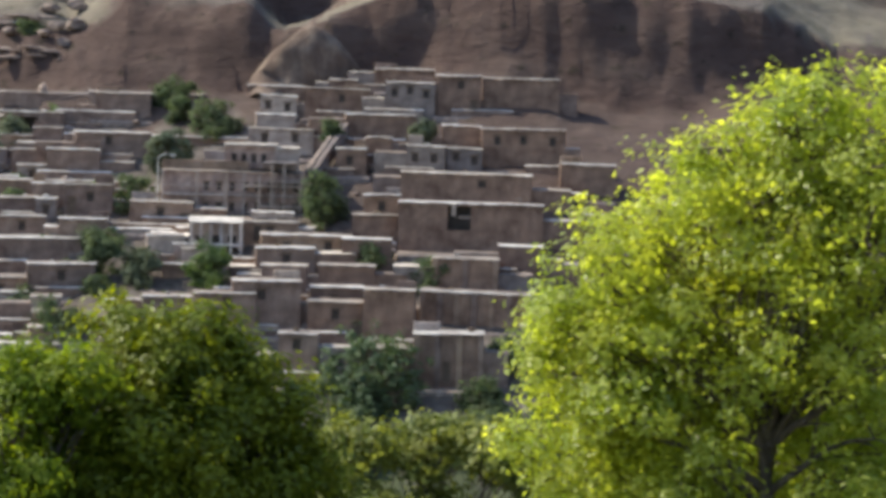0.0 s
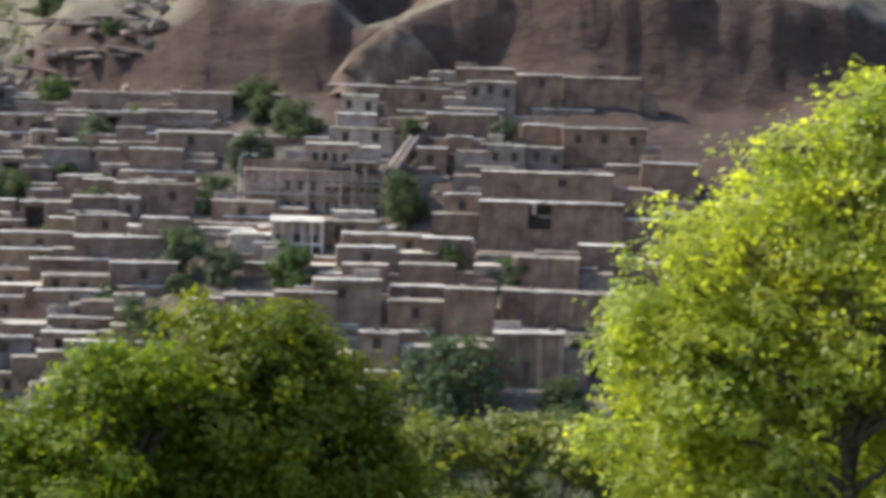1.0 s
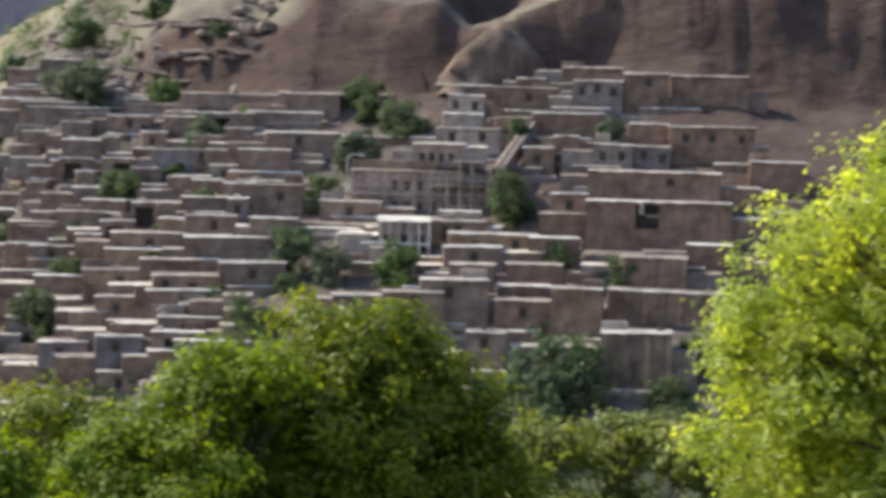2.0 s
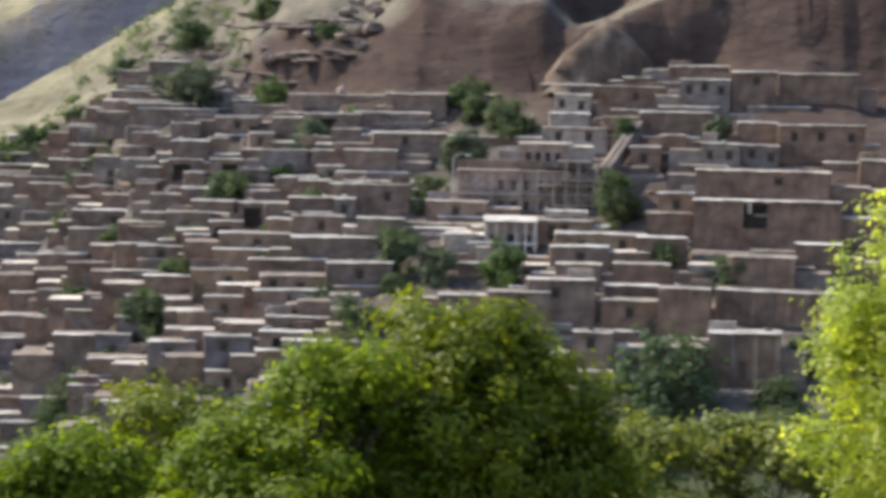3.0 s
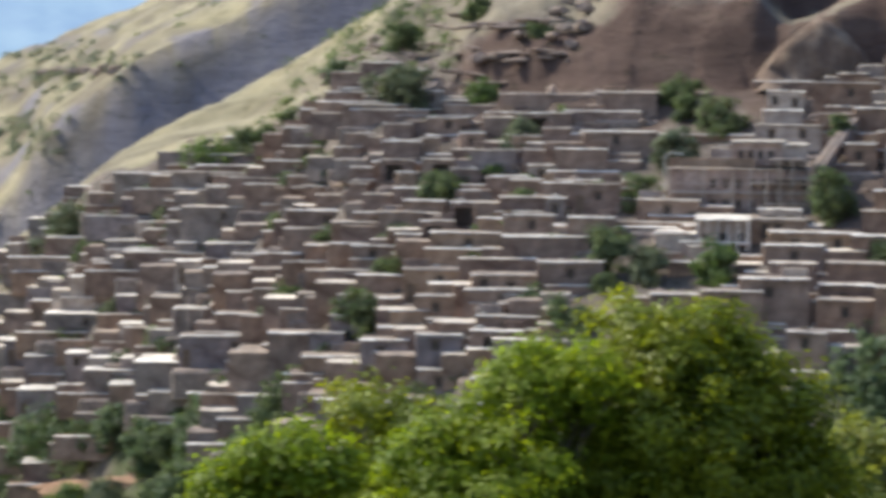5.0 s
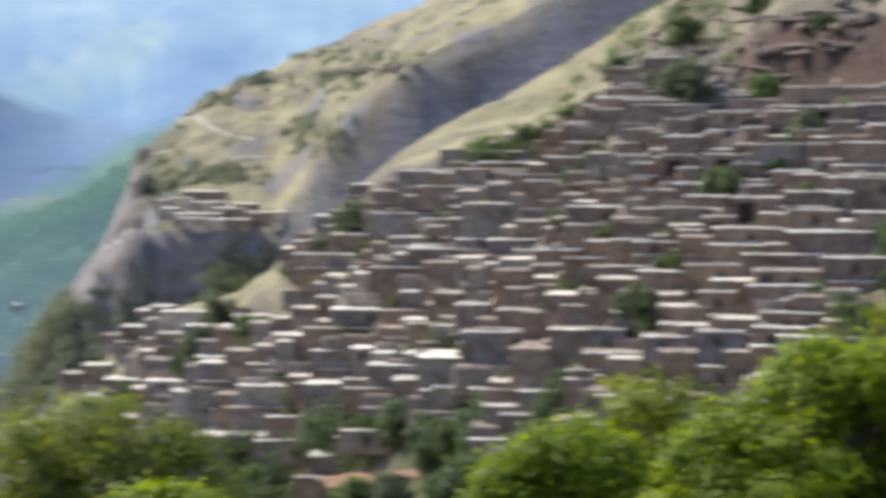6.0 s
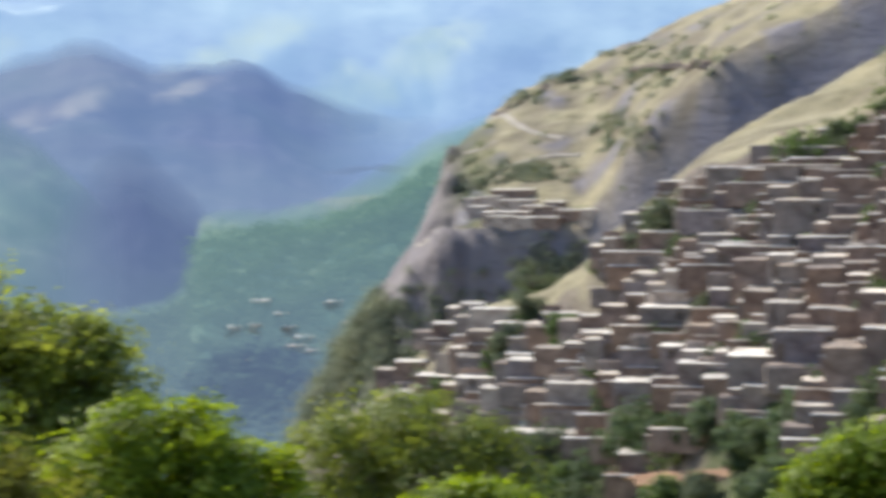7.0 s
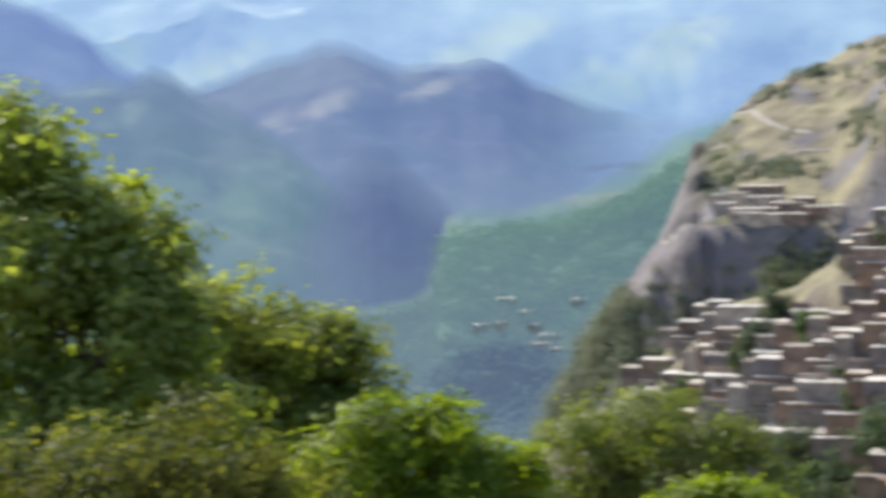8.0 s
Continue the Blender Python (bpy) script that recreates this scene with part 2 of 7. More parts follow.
# ---- the ground, one sheet from the eye's hillside across the valley to the horizon ----
def build_ground():
    azs = np.concatenate([np.arange(-180, -20, 8.0), np.arange(-20, -14, 1.0), np.arange(-14, 52, 0.16), np.arange(52, 60, 1.0), np.arange(60, 180.1, 8.0)])
    rs = np.concatenate([np.array([-0.05]), np.linspace(0.4, 60, 15), np.linspace(66, 140, 12), np.arange(144, 350, 1.7), np.arange(350, 640, 3.6), np.geomspace(642, 4900, 24)])
    na, nr = len(azs), len(rs)
    az2, r2 = np.meshgrid(azs, rs, indexing="ij")
    z = np.zeros((na, nr))
    zone = np.zeros((na, nr, 5))
    for i, a in enumerate(azs):
        b = a if a <= 100 else 100 - (a - 100) * 130 / 80
        kr, kz = knots(b)
        line = np.interp(rs, kr, kz)
        z[i] = line
        foot, top, cliff, crest, gully, shoulder, back = (kr[k] for k in (5, 6, 7, 9, 11, 12, 13))
        steep = np.gradient(line, rs)
        wob = np.array([noise.fractal(Vector((a * 0.9, q * 0.05, 3.0)), 0.9, 2.1, 4) for q in rs])
        shift = rs + np.where(rs > 400, 6, 14) * wob
        grassy = np.clip((b - 15.2 + 1.5 * wob + (rs - 285) / 40) / 2.5, 0, 1)
        near = rs < gully - 14
        # The earth strip below the cliff is darkened with the rock colour.
        zone[i, :, 0] = np.maximum(np.clip((steep - 0.30) / 0.3, 0, 1), 0.8 * (shift > top - 9) * (rs < top + 4)) * (rs > top - 14) * near * (1 - 0.85 * grassy)
        zone[i, :, 0] = np.maximum(zone[i, :, 0], 0.85 * (shift > top - 48) * (rs < top + 4) * min(1.0, max(0.0, (4.5 - b) / 3)))
        zone[i, :, 0] = np.maximum(zone[i, :, 0], 0.8 * (rs > gully + 4) * (rs < back + 90) * min(1.0, max(0.0, (b - 30.4) / 1.4)))
        zone[i, :, 1] = (shift > top + 5) * near * np.maximum(grassy, 0.4 * (rs > cliff) * ((b < -9) | (b > 9.5))) + np.clip((shift - shoulder + 4) / 8, 0, 1) * (rs < back + 40) * np.clip(0.85 - 0.9 * wob, 0, 1) * np.clip((32.0 - b) / 1.5, 0, 1) + 0.6 * np.clip(1 - abs(b - 26.7 + 0.05 * (top - rs)) / 1.1, 0, 1) ** 0.5 * (rs < top + 4) * (rs > top - 30)
        zone[i, :, 1] += 0.35 * ((b > 1.5) & (b < 5.2)) * (rs > cliff + 1) * (rs < kr[8] + 1)
        zone[i, :, 2] = np.clip((foot + 6 - shift) / 10, 0, 1) * (rs > 20) + (rs > 700)
        zone[i, :, 2] += 0.85 * np.clip(1 - abs(b - 30.7 + 0.6 * wob) / 1.1, 0, 1) ** 0.5 * (shift > shoulder + 6) * (shift < back - 6)
        # Blue-grey where the gully wall's shade and haze are painted, and on rock patches.
        zone[i, :, 3] = np.clip((rs - gully + 20) / 10, 0, 1) * np.clip((shoulder - shift + 2) / 8, 0, 1) * (1 - 0.55 * min(1.0, max(0.0, (b - 28.5) / 2))) + (rs > shoulder) * (rs < back + 90) * np.maximum(0.8 * np.clip(2.2 * wob - 0.5, 0, 1), 0.5 * np.clip((b - 30.5) / 1.5, 0, 1))
        # Mauve mask over the spur, where haze is painted into the slope.
        zone[i, :, 4] = (rs > gully - 8) * (rs < back + 90) * np.clip(np.maximum((b - 30.6) / 1.2, ((b - 27.5) / 1.5) * np.clip((shoulder + 4 - shift) / 6, 0, 1)), 0, 1) * np.clip(0.95 + 0.5 * wob, 0.4, 1)
    x, y = -r2 * np.sin(np.radians(az2)), r2 * np.cos(np.radians(az2))
    rough = np.interp(r2, [0, 60, 140, 200, 240, 330, 640, 900, 4900], [0.1, 0.6, 0.5, 0.35, 1.5, 1.6, 5.0, 10, 10])
    rough *= np.where(zone[:, :, 0] > 0.3, 1.7, 1.0)
    dz = np.zeros((na, nr))
    for i in range(na):
        for j in range(nr):
            p = Vector((x[i, j], y[i, j], z[i, j]))
            dz[i, j] = noise.fractal(p * 0.055, 0.9, 2.2, 5) if r2[i, j] < 420 else noise.fractal(p * 0.02, 0.9, 2.2, 5)
            if zone[i, j, 0] > 0.2:
                dz[i, j] += 0.16 * noise.ridged_multi_fractal(Vector((p.x * 0.16, p.y * 0.16, p.z * 0.07)), 0.9, 2.2, 4, 1.0, 2.0) - 0.16
            if 452 < r2[i, j] < 625:
                dz[i, j] += (0.35 - 0.22 * min(1.0, max(0.0, (az2[i, j] - 29.5) / 2))) * (noise.ridged_multi_fractal(Vector((p.x * 0.035, p.y * 0.035, p.z * 0.09)), 0.9, 2.2, 4, 1.0, 2.0) - 1.0)
                dz[i, j] += 0.5 * min(1.0, max(0.0, (az2[i, j] - 29.0) / 2)) * noise.noise(Vector((p.x * 0.012, p.y * 0.012, p.z * 0.16)))
                dz[i, j] += 0.9 * min(1.0, max(0.0, (az2[i, j] - 28) / 3)) * noise.fractal(p * 0.06, 0.8, 2.2, 4)
    push = dz * rough
    x += push * np.sin(np.radians(az2)) * 0.8 * (zone[:, :, 0] > 0.2)
    y -= push * np.cos(np.radians(az2)) * 0.8 * (zone[:, :, 0] > 0.2)
    z += push * 0.7
    idx = np.arange(na * nr).reshape(na, nr)
    a, b, c, d = idx[:-1, :-1].ravel(), idx[1:, :-1].ravel(), idx[1:, 1:].ravel(), idx[:-1, 1:].ravel()
    me = from_arrays("ground", np.stack([x.ravel(), y.ravel(), z.ravel()], 1), np.stack([a, d, c, b], 1), True)
    soft = zone.reshape(-1, 5)
    for k, key in enumerate(("rock", "grass", "green", "bluish", "hazy_scree")):
        me.attributes.new(key, "FLOAT", "POINT").data.foreach_set("value", np.clip(soft[:, k], 0, 1).astype(np.float32))
    me.materials.append(GROUND)
    global GROUND_MAP
    from mathutils.bvhtree import BVHTree
    GROUND_MAP = BVHTree.FromPolygons([v.co for v in me.vertices], [tuple(f.vertices) for f in me.polygons])
    tagged(new("ground", me), "dry brown earth, red cliffs and yellow grass of a steep valley side", "hillside", kind="structure")


build_ground()


def sight(az, slope):
    """Where a line of sight meets the ground."""
    way = Vector((-math.sin(radians(az)), math.cos(radians(az)), math.tan(radians(slope)))).normalized()
    return GROUND_MAP.ray_cast(way * 120, way)[0]


def drop(x, y):
    return GROUND_MAP.ray_cast(Vector((x, y, 600)), Vector((0, 0, -1)))[0]


PATH, n, l, b = material("pale_track", 0.95)
c, h = noise_ramp(n, l, 0.4, [(0.3, (0.20, 0.175, 0.15)), (0.6, (0.31, 0.28, 0.245)), (0.8, (0.42, 0.39, 0.35))], 7)
l.new(c, b.inputs["Base Color"]), relief(n, l, b, h, 0.5, 0.15)


def track(name, line, width, label, seed):
    """A worn track laid over the ground along points given by bearing and slope."""
    rng = random.Random(seed)
    pts = [p for p in (sight(*q) for q in line) if p is not None]
    way = []
    for p, q in zip(pts, pts[1:]):
        n = max(2, int((q - p).length / 2.5))
        way += [p.lerp(q, i / n) for i in range(n)]
    verts, faces = [], []
    for i, p in enumerate(way):
        d = (way[min(i + 1, len(way) - 1)] - way[max(i - 1, 0)])
        s = Vector((-d.y, d.x, 0)).normalized()
        for k in (-1, 0, 1):
            v = p + s * k * width * 0.5 * rng.uniform(0.8, 1.2)
            g = drop(v.x, v.y)
            verts.append((v.x, v.y, (g.z if g is not None else v.z) + (0.35 if k == 0 else 0.2)))
        if i:
            a = 3 * i
            faces += [(a - 3, a - 2, a + 1, a), (a - 2, a - 1, a + 2, a + 1)]
    me = from_arrays(name, verts, faces, True)
    me.materials.append(PATH)
    tagged(new(name, me), label, "track", kind="structure")


track("path", ((29.8, -0.8), (29.2, -1.0), (28.8, -1.25), (28.3, -1.4), (27.6, -1.55)), 1.6, "pale footpath across the dry slope", 1)
track("path", ((31.3, -1.95), (30.6, -1.85), (30.0, -1.7), (29.4, -1.35)), 1.5, "pale footpath across the dry slope", 2)
track("path", ((32.6, -4.6), (32.0, -4.4), (31.4, -4.1), (30.9, -3.75)), 1.6, "pale footpath across the dry slope", 3)
track("path", ((29.6, -2.35), (28.8, -2.1), (28.0, -1.95), (27.0, -1.8)), 1.3, "pale footpath across the dry slope", 4)
track("road", ((31.12, -8.76), (30.31, -9.13), (29.50, -9.47), (28.69, -9.74), (27.87, -9.89), (26.65, -9.99)), 3.2, "pale trodden road curving below the houses", 5)


# ---- far ranges ----
def far_range(name, label, r, depth, low, line, mat, wave, seed, clear="", band=0.0, ends=(-999, -998, 998, 999)):
    """A range of hills: its skyline by bearing and slope, falling towards the eye to the slope 'low'; clear: pale
    slopes, sunlight put into their colour, by bearing, slope and extent;
    band: the share of its height over which the skyline fades in alpha to imitate haze; ends: bearings between which
    its two ends fade likewise."""
    patches = [[float(v) for v in row.split()] for row in clear.split(";")] if clear else []
    k = np.array([[float(v) for v in row.split()] for row in line.split(";")]).T
    azs = np.arange(k[0, 0], k[0, -1] + 0.01, 0.14)
    steps = np.concatenate([np.linspace(0, 1, 46), [1.12, 1.3]])
    verts = []
    for a in azs:
        e = np.interp(a, k[0], k[1])
        for s in steps:
            rr = r - depth * (1 - s)
            top = r * math.tan(radians(e))
            bottom = (r - depth) * math.tan(radians(low))
            zz = bottom + (top - bottom) * (s ** 0.8 if s <= 1 else 1 - 0.7 * (s - 1))
            p = Vector((rr * math.sin(radians(a)), rr * math.cos(radians(a)), zz + seed * 777))
            n1 = noise.ridged_multi_fractal(p * (1.6 / wave), 0.9, 2.1, 5, 1.0, 2.0) - 1.0
            zz += n1 * 0.05 * wave * (1 - abs(2 * min(s, 1) - 1) ** 2) + 0.012 * wave * noise.fractal(p * (5 / wave), 0.9, 2.1, 4)
            rr += n1 * 0.10 * wave * (1 - min(s, 1))
            verts.append((-rr * math.sin(radians(a)), rr * math.cos(radians(a)), zz))
    na, nr = len(azs), len(steps)
    idx = np.arange(na * nr).reshape(na, nr)
    a, b, c, d = idx[:-1, :-1].ravel(), idx[1:, :-1].ravel(), idx[1:, 1:].ravel(), idx[:-1, 1:].ravel()
    me = from_arrays(name, np.array(verts), np.stack([a, d, c, b], 1), True)
    pale_lit = []
    for x, y, z in verts:
        a, e = math.degrees(math.atan2(-x, y)), math.degrees(math.atan2(z, math.hypot(x, y)))
        edge = 0.75 * noise.fractal(Vector((a * 1.2 + e, e * 2.6, seed)), 0.9, 2.1, 4)
        pale_lit.append(max([0.0] + [min(1.0, max(0.0, 0.95 - 0.95 * (((a - q[0]) / q[2]) ** 2 + ((e - q[1] + 0.32 * (a - q[0])) / q[3]) ** 2) + edge)) for q in patches]))
    rim = np.clip((1.0 - np.minimum(steps, 1.0)) / band, 0, 1) ** 0.8 if band else np.ones(len(steps))
    side = np.minimum(np.clip((azs - ends[0]) / (ends[1] - ends[0]), 0, 1), np.clip((ends[3] - azs) / (ends[3] - ends[2]), 0, 1))
    me.attributes.new("body", "FLOAT", "POINT").data.foreach_set("value", (side[:, None] * rim[None, :]).ravel().astype(np.float32))
    me.attributes.new("pale_lit", "FLOAT", "POINT").data.foreach_set("value", np.array(pale_lit, dtype=np.float32))
    me.materials.append(mat)
    tagged(new(name, me), label, "mountains", kind="structure")
    return me


# The blue colour and strength given here paint the haze as emission.
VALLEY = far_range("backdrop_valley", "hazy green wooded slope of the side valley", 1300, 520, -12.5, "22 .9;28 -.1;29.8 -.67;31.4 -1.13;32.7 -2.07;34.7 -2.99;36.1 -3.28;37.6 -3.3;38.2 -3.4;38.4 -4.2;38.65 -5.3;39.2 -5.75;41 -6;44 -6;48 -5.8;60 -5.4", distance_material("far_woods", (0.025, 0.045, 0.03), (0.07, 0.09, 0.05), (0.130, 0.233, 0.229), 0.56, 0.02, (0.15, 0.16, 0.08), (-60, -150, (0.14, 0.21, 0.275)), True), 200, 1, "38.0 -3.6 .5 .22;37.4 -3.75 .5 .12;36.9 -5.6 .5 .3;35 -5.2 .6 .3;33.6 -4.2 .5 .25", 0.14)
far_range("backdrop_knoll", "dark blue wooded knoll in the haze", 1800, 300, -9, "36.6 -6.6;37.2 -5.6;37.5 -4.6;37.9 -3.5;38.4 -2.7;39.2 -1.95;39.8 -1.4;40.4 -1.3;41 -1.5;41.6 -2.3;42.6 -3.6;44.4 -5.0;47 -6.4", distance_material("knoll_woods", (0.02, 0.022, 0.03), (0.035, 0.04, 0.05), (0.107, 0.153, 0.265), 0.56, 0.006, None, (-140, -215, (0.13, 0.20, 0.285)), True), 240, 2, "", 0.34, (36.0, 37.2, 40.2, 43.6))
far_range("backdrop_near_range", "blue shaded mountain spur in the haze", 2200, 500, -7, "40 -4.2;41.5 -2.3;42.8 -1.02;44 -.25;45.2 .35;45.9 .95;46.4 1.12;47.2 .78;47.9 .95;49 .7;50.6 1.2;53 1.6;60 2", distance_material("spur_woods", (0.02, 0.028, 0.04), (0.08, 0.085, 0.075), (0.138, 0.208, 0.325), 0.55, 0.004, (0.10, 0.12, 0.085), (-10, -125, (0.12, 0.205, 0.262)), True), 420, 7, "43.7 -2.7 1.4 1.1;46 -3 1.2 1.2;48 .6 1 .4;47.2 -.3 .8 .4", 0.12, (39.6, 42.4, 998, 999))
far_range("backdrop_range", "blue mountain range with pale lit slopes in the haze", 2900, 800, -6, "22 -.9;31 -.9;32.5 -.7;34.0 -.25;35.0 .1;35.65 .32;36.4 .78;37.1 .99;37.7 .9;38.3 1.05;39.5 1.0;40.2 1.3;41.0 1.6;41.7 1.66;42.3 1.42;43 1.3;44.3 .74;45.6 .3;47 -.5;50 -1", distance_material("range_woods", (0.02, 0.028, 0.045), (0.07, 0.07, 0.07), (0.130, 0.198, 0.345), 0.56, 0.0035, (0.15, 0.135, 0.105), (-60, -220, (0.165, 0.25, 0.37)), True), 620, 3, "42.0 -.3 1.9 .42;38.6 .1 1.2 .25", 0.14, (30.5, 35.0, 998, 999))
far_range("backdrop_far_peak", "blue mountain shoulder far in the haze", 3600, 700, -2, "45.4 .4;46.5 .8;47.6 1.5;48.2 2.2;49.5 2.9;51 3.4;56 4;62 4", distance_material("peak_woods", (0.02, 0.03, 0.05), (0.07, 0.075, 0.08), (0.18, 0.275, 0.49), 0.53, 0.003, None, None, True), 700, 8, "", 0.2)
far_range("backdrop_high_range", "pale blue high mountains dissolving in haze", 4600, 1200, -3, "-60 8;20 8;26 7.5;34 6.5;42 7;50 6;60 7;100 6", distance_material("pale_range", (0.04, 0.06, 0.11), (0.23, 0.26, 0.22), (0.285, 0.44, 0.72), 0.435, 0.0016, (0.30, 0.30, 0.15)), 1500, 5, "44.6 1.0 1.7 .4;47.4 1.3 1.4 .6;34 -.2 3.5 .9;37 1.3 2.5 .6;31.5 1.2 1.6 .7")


# ---- trees ----
def tube(verts, faces, points, radii, sides=7):
    base = len(verts)
    for i, (p, r) in enumerate(zip(points, radii)):
        d = (points[min(i + 1, len(points) - 1)] - points[max(i - 1, 0)]).normalized()
        q = d.to_track_quat("Z", "Y")
        for s in range(sides):
            a = 2 * math.pi * s / sides
            verts.append(tuple(p + q @ Vector((r * math.cos(a), r * math.sin(a), 0))))
    for i in range(len(points) - 1):
        for s in range(sides):
            a, b = base + i * sides + s, base + i * sides + (s + 1) % sides
            faces.append((a, b, b + sides, a + sides))


def bough(start, end, r0, r1, rng, bend=0.12, steps=6):
    pts, rad = [], []
    span = (end - start).length
    off = Vector((rng.uniform(-1, 1), rng.uniform(-1, 1), rng.uniform(0, 1))) * bend * span
    for i in range(steps + 1):
        f = i / steps
        wob = Vector((rng.uniform(-1, 1), rng.uniform(-1, 1), rng.uniform(-1, 1))) * 0.02 * span * (0 < i < steps)
        pts.append(start.lerp(end, f) + off * 4 * f * (1 - f) * 0.5 + wob)
        rad.append(r0 + (r1 - r0) * f)
    return pts, rad


def leaves(rng, centres, spreads, counts, size, droop=0.3, facing=None):
    """Many small kite-shaped leaves about the given twigs; facing: the way that each twig turns its leaves."""
    out, turn = [], []
    for i, (c, s, k) in enumerate(zip(centres, spreads, counts)):
        off = rng.normal(size=(k, 3)) * np.array([s, s, s * 0.75])
        out.append(np.array(c) + off)
        turn.append(np.tile(np.array(facing[i]) if facing is not None else np.array([0.0, 0.0, 0.4]), (k, 1)) + 0.35 * off / s)
    p, turn = np.concatenate(out), np.concatenate(turn)
    n = len(p)
    up = turn + rng.normal(size=(n, 3)) * 0.42 + np.array([0, 0, 0.45])
    up /= np.linalg.norm(up, axis=1)[:, None]
    along = rng.normal(size=(n, 3))
    along[:, 2] -= droop
    along -= up * np.sum(along * up, axis=1)[:, None]
    along /= np.linalg.norm(along, axis=1)[:, None] + 1e-9
    side = np.cross(up, along)
    length = size * rng.uniform(0.7, 1.6, (n, 1))
    width = length * rng.uniform(0.20, 0.34, (n, 1))
    v = np.stack([p, p + along * length * 0.45 + side * width + up * width * 0.25, p + along * length, p + along * length * 0.45 - side * width + up * width * 0.25], 1)
    f = np.arange(4 * n).reshape(n, 4)
    tri = np.concatenate([f[:, [0, 2, 1]], f[:, [0, 3, 2]]])
    return v.reshape(-1, 3), tri


def tree(name, base, lobes, fork, count, size, mat, label, seed, trunk_r=0.3, twig=0.35, group="", clump=48, trunks=1, droop=0.3, gaps=-0.2, puffs=14, fork_at=None, bare_limbs=()):
    """lobes: (place, radius, flattening) in the world; fork: height above the base at which the limbs part, or fork_at: that place in the world; bare_limbs: limbs that show, as lists of places."""
    rng, prng = np.random.default_rng(seed), random.Random(seed)
    root = thing(name, base, label, "tree", group)
    inv = Vector(base)
    split = Vector((0, 0, fork))
    centre = sum((Vector(p) for p, *_ in lobes), Vector()) / len(lobes) - inv
    split += Vector((centre.x, centre.y, 0)) * 0.5
    if fork_at is not None:
        split = Vector(fork_at) - inv
    v, f = [], []
    for k in range(trunks):
        lean = Vector((prng.uniform(-1, 1), prng.uniform(-1, 1), 0)) * 0.5 * (k > 0)
        pts, rad = bough(lean * 0.3, split + lean, trunk_r * (1 if k == 0 else 0.7), trunk_r * 0.7, prng, 0.05)
        rad[0] *= 1.5
        tube(v, f, pts, rad, 10)
    part("trunk", from_arrays("trunk", v, f, True), BARK, root)
    for places in bare_limbs:
        v, f = [], []
        way = [split] + [Vector(p) - inv for p in places]
        for k, (p, q) in enumerate(zip(way, way[1:])):
            pts, rad = bough(p, q, trunk_r * 0.36 * 0.6 ** k, trunk_r * 0.36 * 0.6 ** (k + 1), prng, 0.06, 5)
            tube(v, f, pts, rad, 7)
            for j in range(1, 5):
                d = Vector((prng.uniform(-1, 1), prng.uniform(-0.6, 0.6), prng.uniform(-0.1, 1))).normalized()
                a, b = bough(pts[j], pts[j] + d * prng.uniform(0.6, 1.5), rad[j] * 0.45, 0.012, prng, 0.2, 4)
                tube(v, f, a, b, 4)
        part("limb", from_arrays("limb", v, f, True), BARK, root)
    weights = np.array([o[1] ** 2 * (o[3] if len(o) > 3 else 1.0) for o in lobes])
    weights = weights / weights.sum()
    centres, spreads, counts, ways = [], [], [], []
    for (p, r, q, *_), w in zip(lobes, weights):
        p = Vector(p) - inv
        v, f = [], []
        start = split if p.z > split.z + 0.6 else split * min(1.0, max(0.3, (p.z - 1.4) / split.z))
        pts, rad = bough(start, p, trunk_r * 0.34, trunk_r * 0.10, prng, 0.15)
        tube(v, f, pts, rad, 7)
        m = max(4, int(count * w / clump))
        heads = []
        for k in range(max(5, int(puffs * (r / 1.6) ** 1.3))):
            d = Vector(rng.normal(size=3)).normalized()
            d.z = d.z * 0.9 + 0.12
            heads.append((p + Vector((d.x, d.y, d.z * q)) * r * rng.uniform(0.60, 0.88), r * rng.uniform(0.34, 0.52)))
        for k in range(m):
            head, hr = heads[k % len(heads)]
            d = Vector(rng.normal(size=3)).normalized()
            c = head + Vector((d.x, d.y, d.z * 0.85)) * hr * rng.uniform(0.6, 1.05) * (1.35 if rng.random() < 0.05 else 1.0)
            if noise.noise(c * (1.15 / twig ** 0.5) + Vector((seed, 0, 0))) < gaps:
                continue
            out = (d * 0.75 + (c - p).normalized() * 0.5).normalized()
            centres.append(c), spreads.append(twig * rng.uniform(0.6, 1.25)), counts.append(int(clump * rng.uniform(0.5, 1.5))), ways.append(out)
            if k % 3 == 0:
                j = prng.randint(3, 6)
                a, b = bough(pts[j], c, rad[j] * 0.55, 0.012 + trunk_r * 0.02, prng, 0.15, 4)
                tube(v, f, a, b, 4)
        part("limb", from_arrays("limb", v, f, True), BARK, root)
    lv, lf = leaves(rng, centres, spreads, counts, size, droop, ways)
    tagged(part("crown", from_arrays("crown", lv, lf), mat, root), kind="stuff")
    return root


def lobe(az, r, slope, radius, flat=0.9, thick=1.0):
    return (spot(az, r, slope), radius, flat, thick)


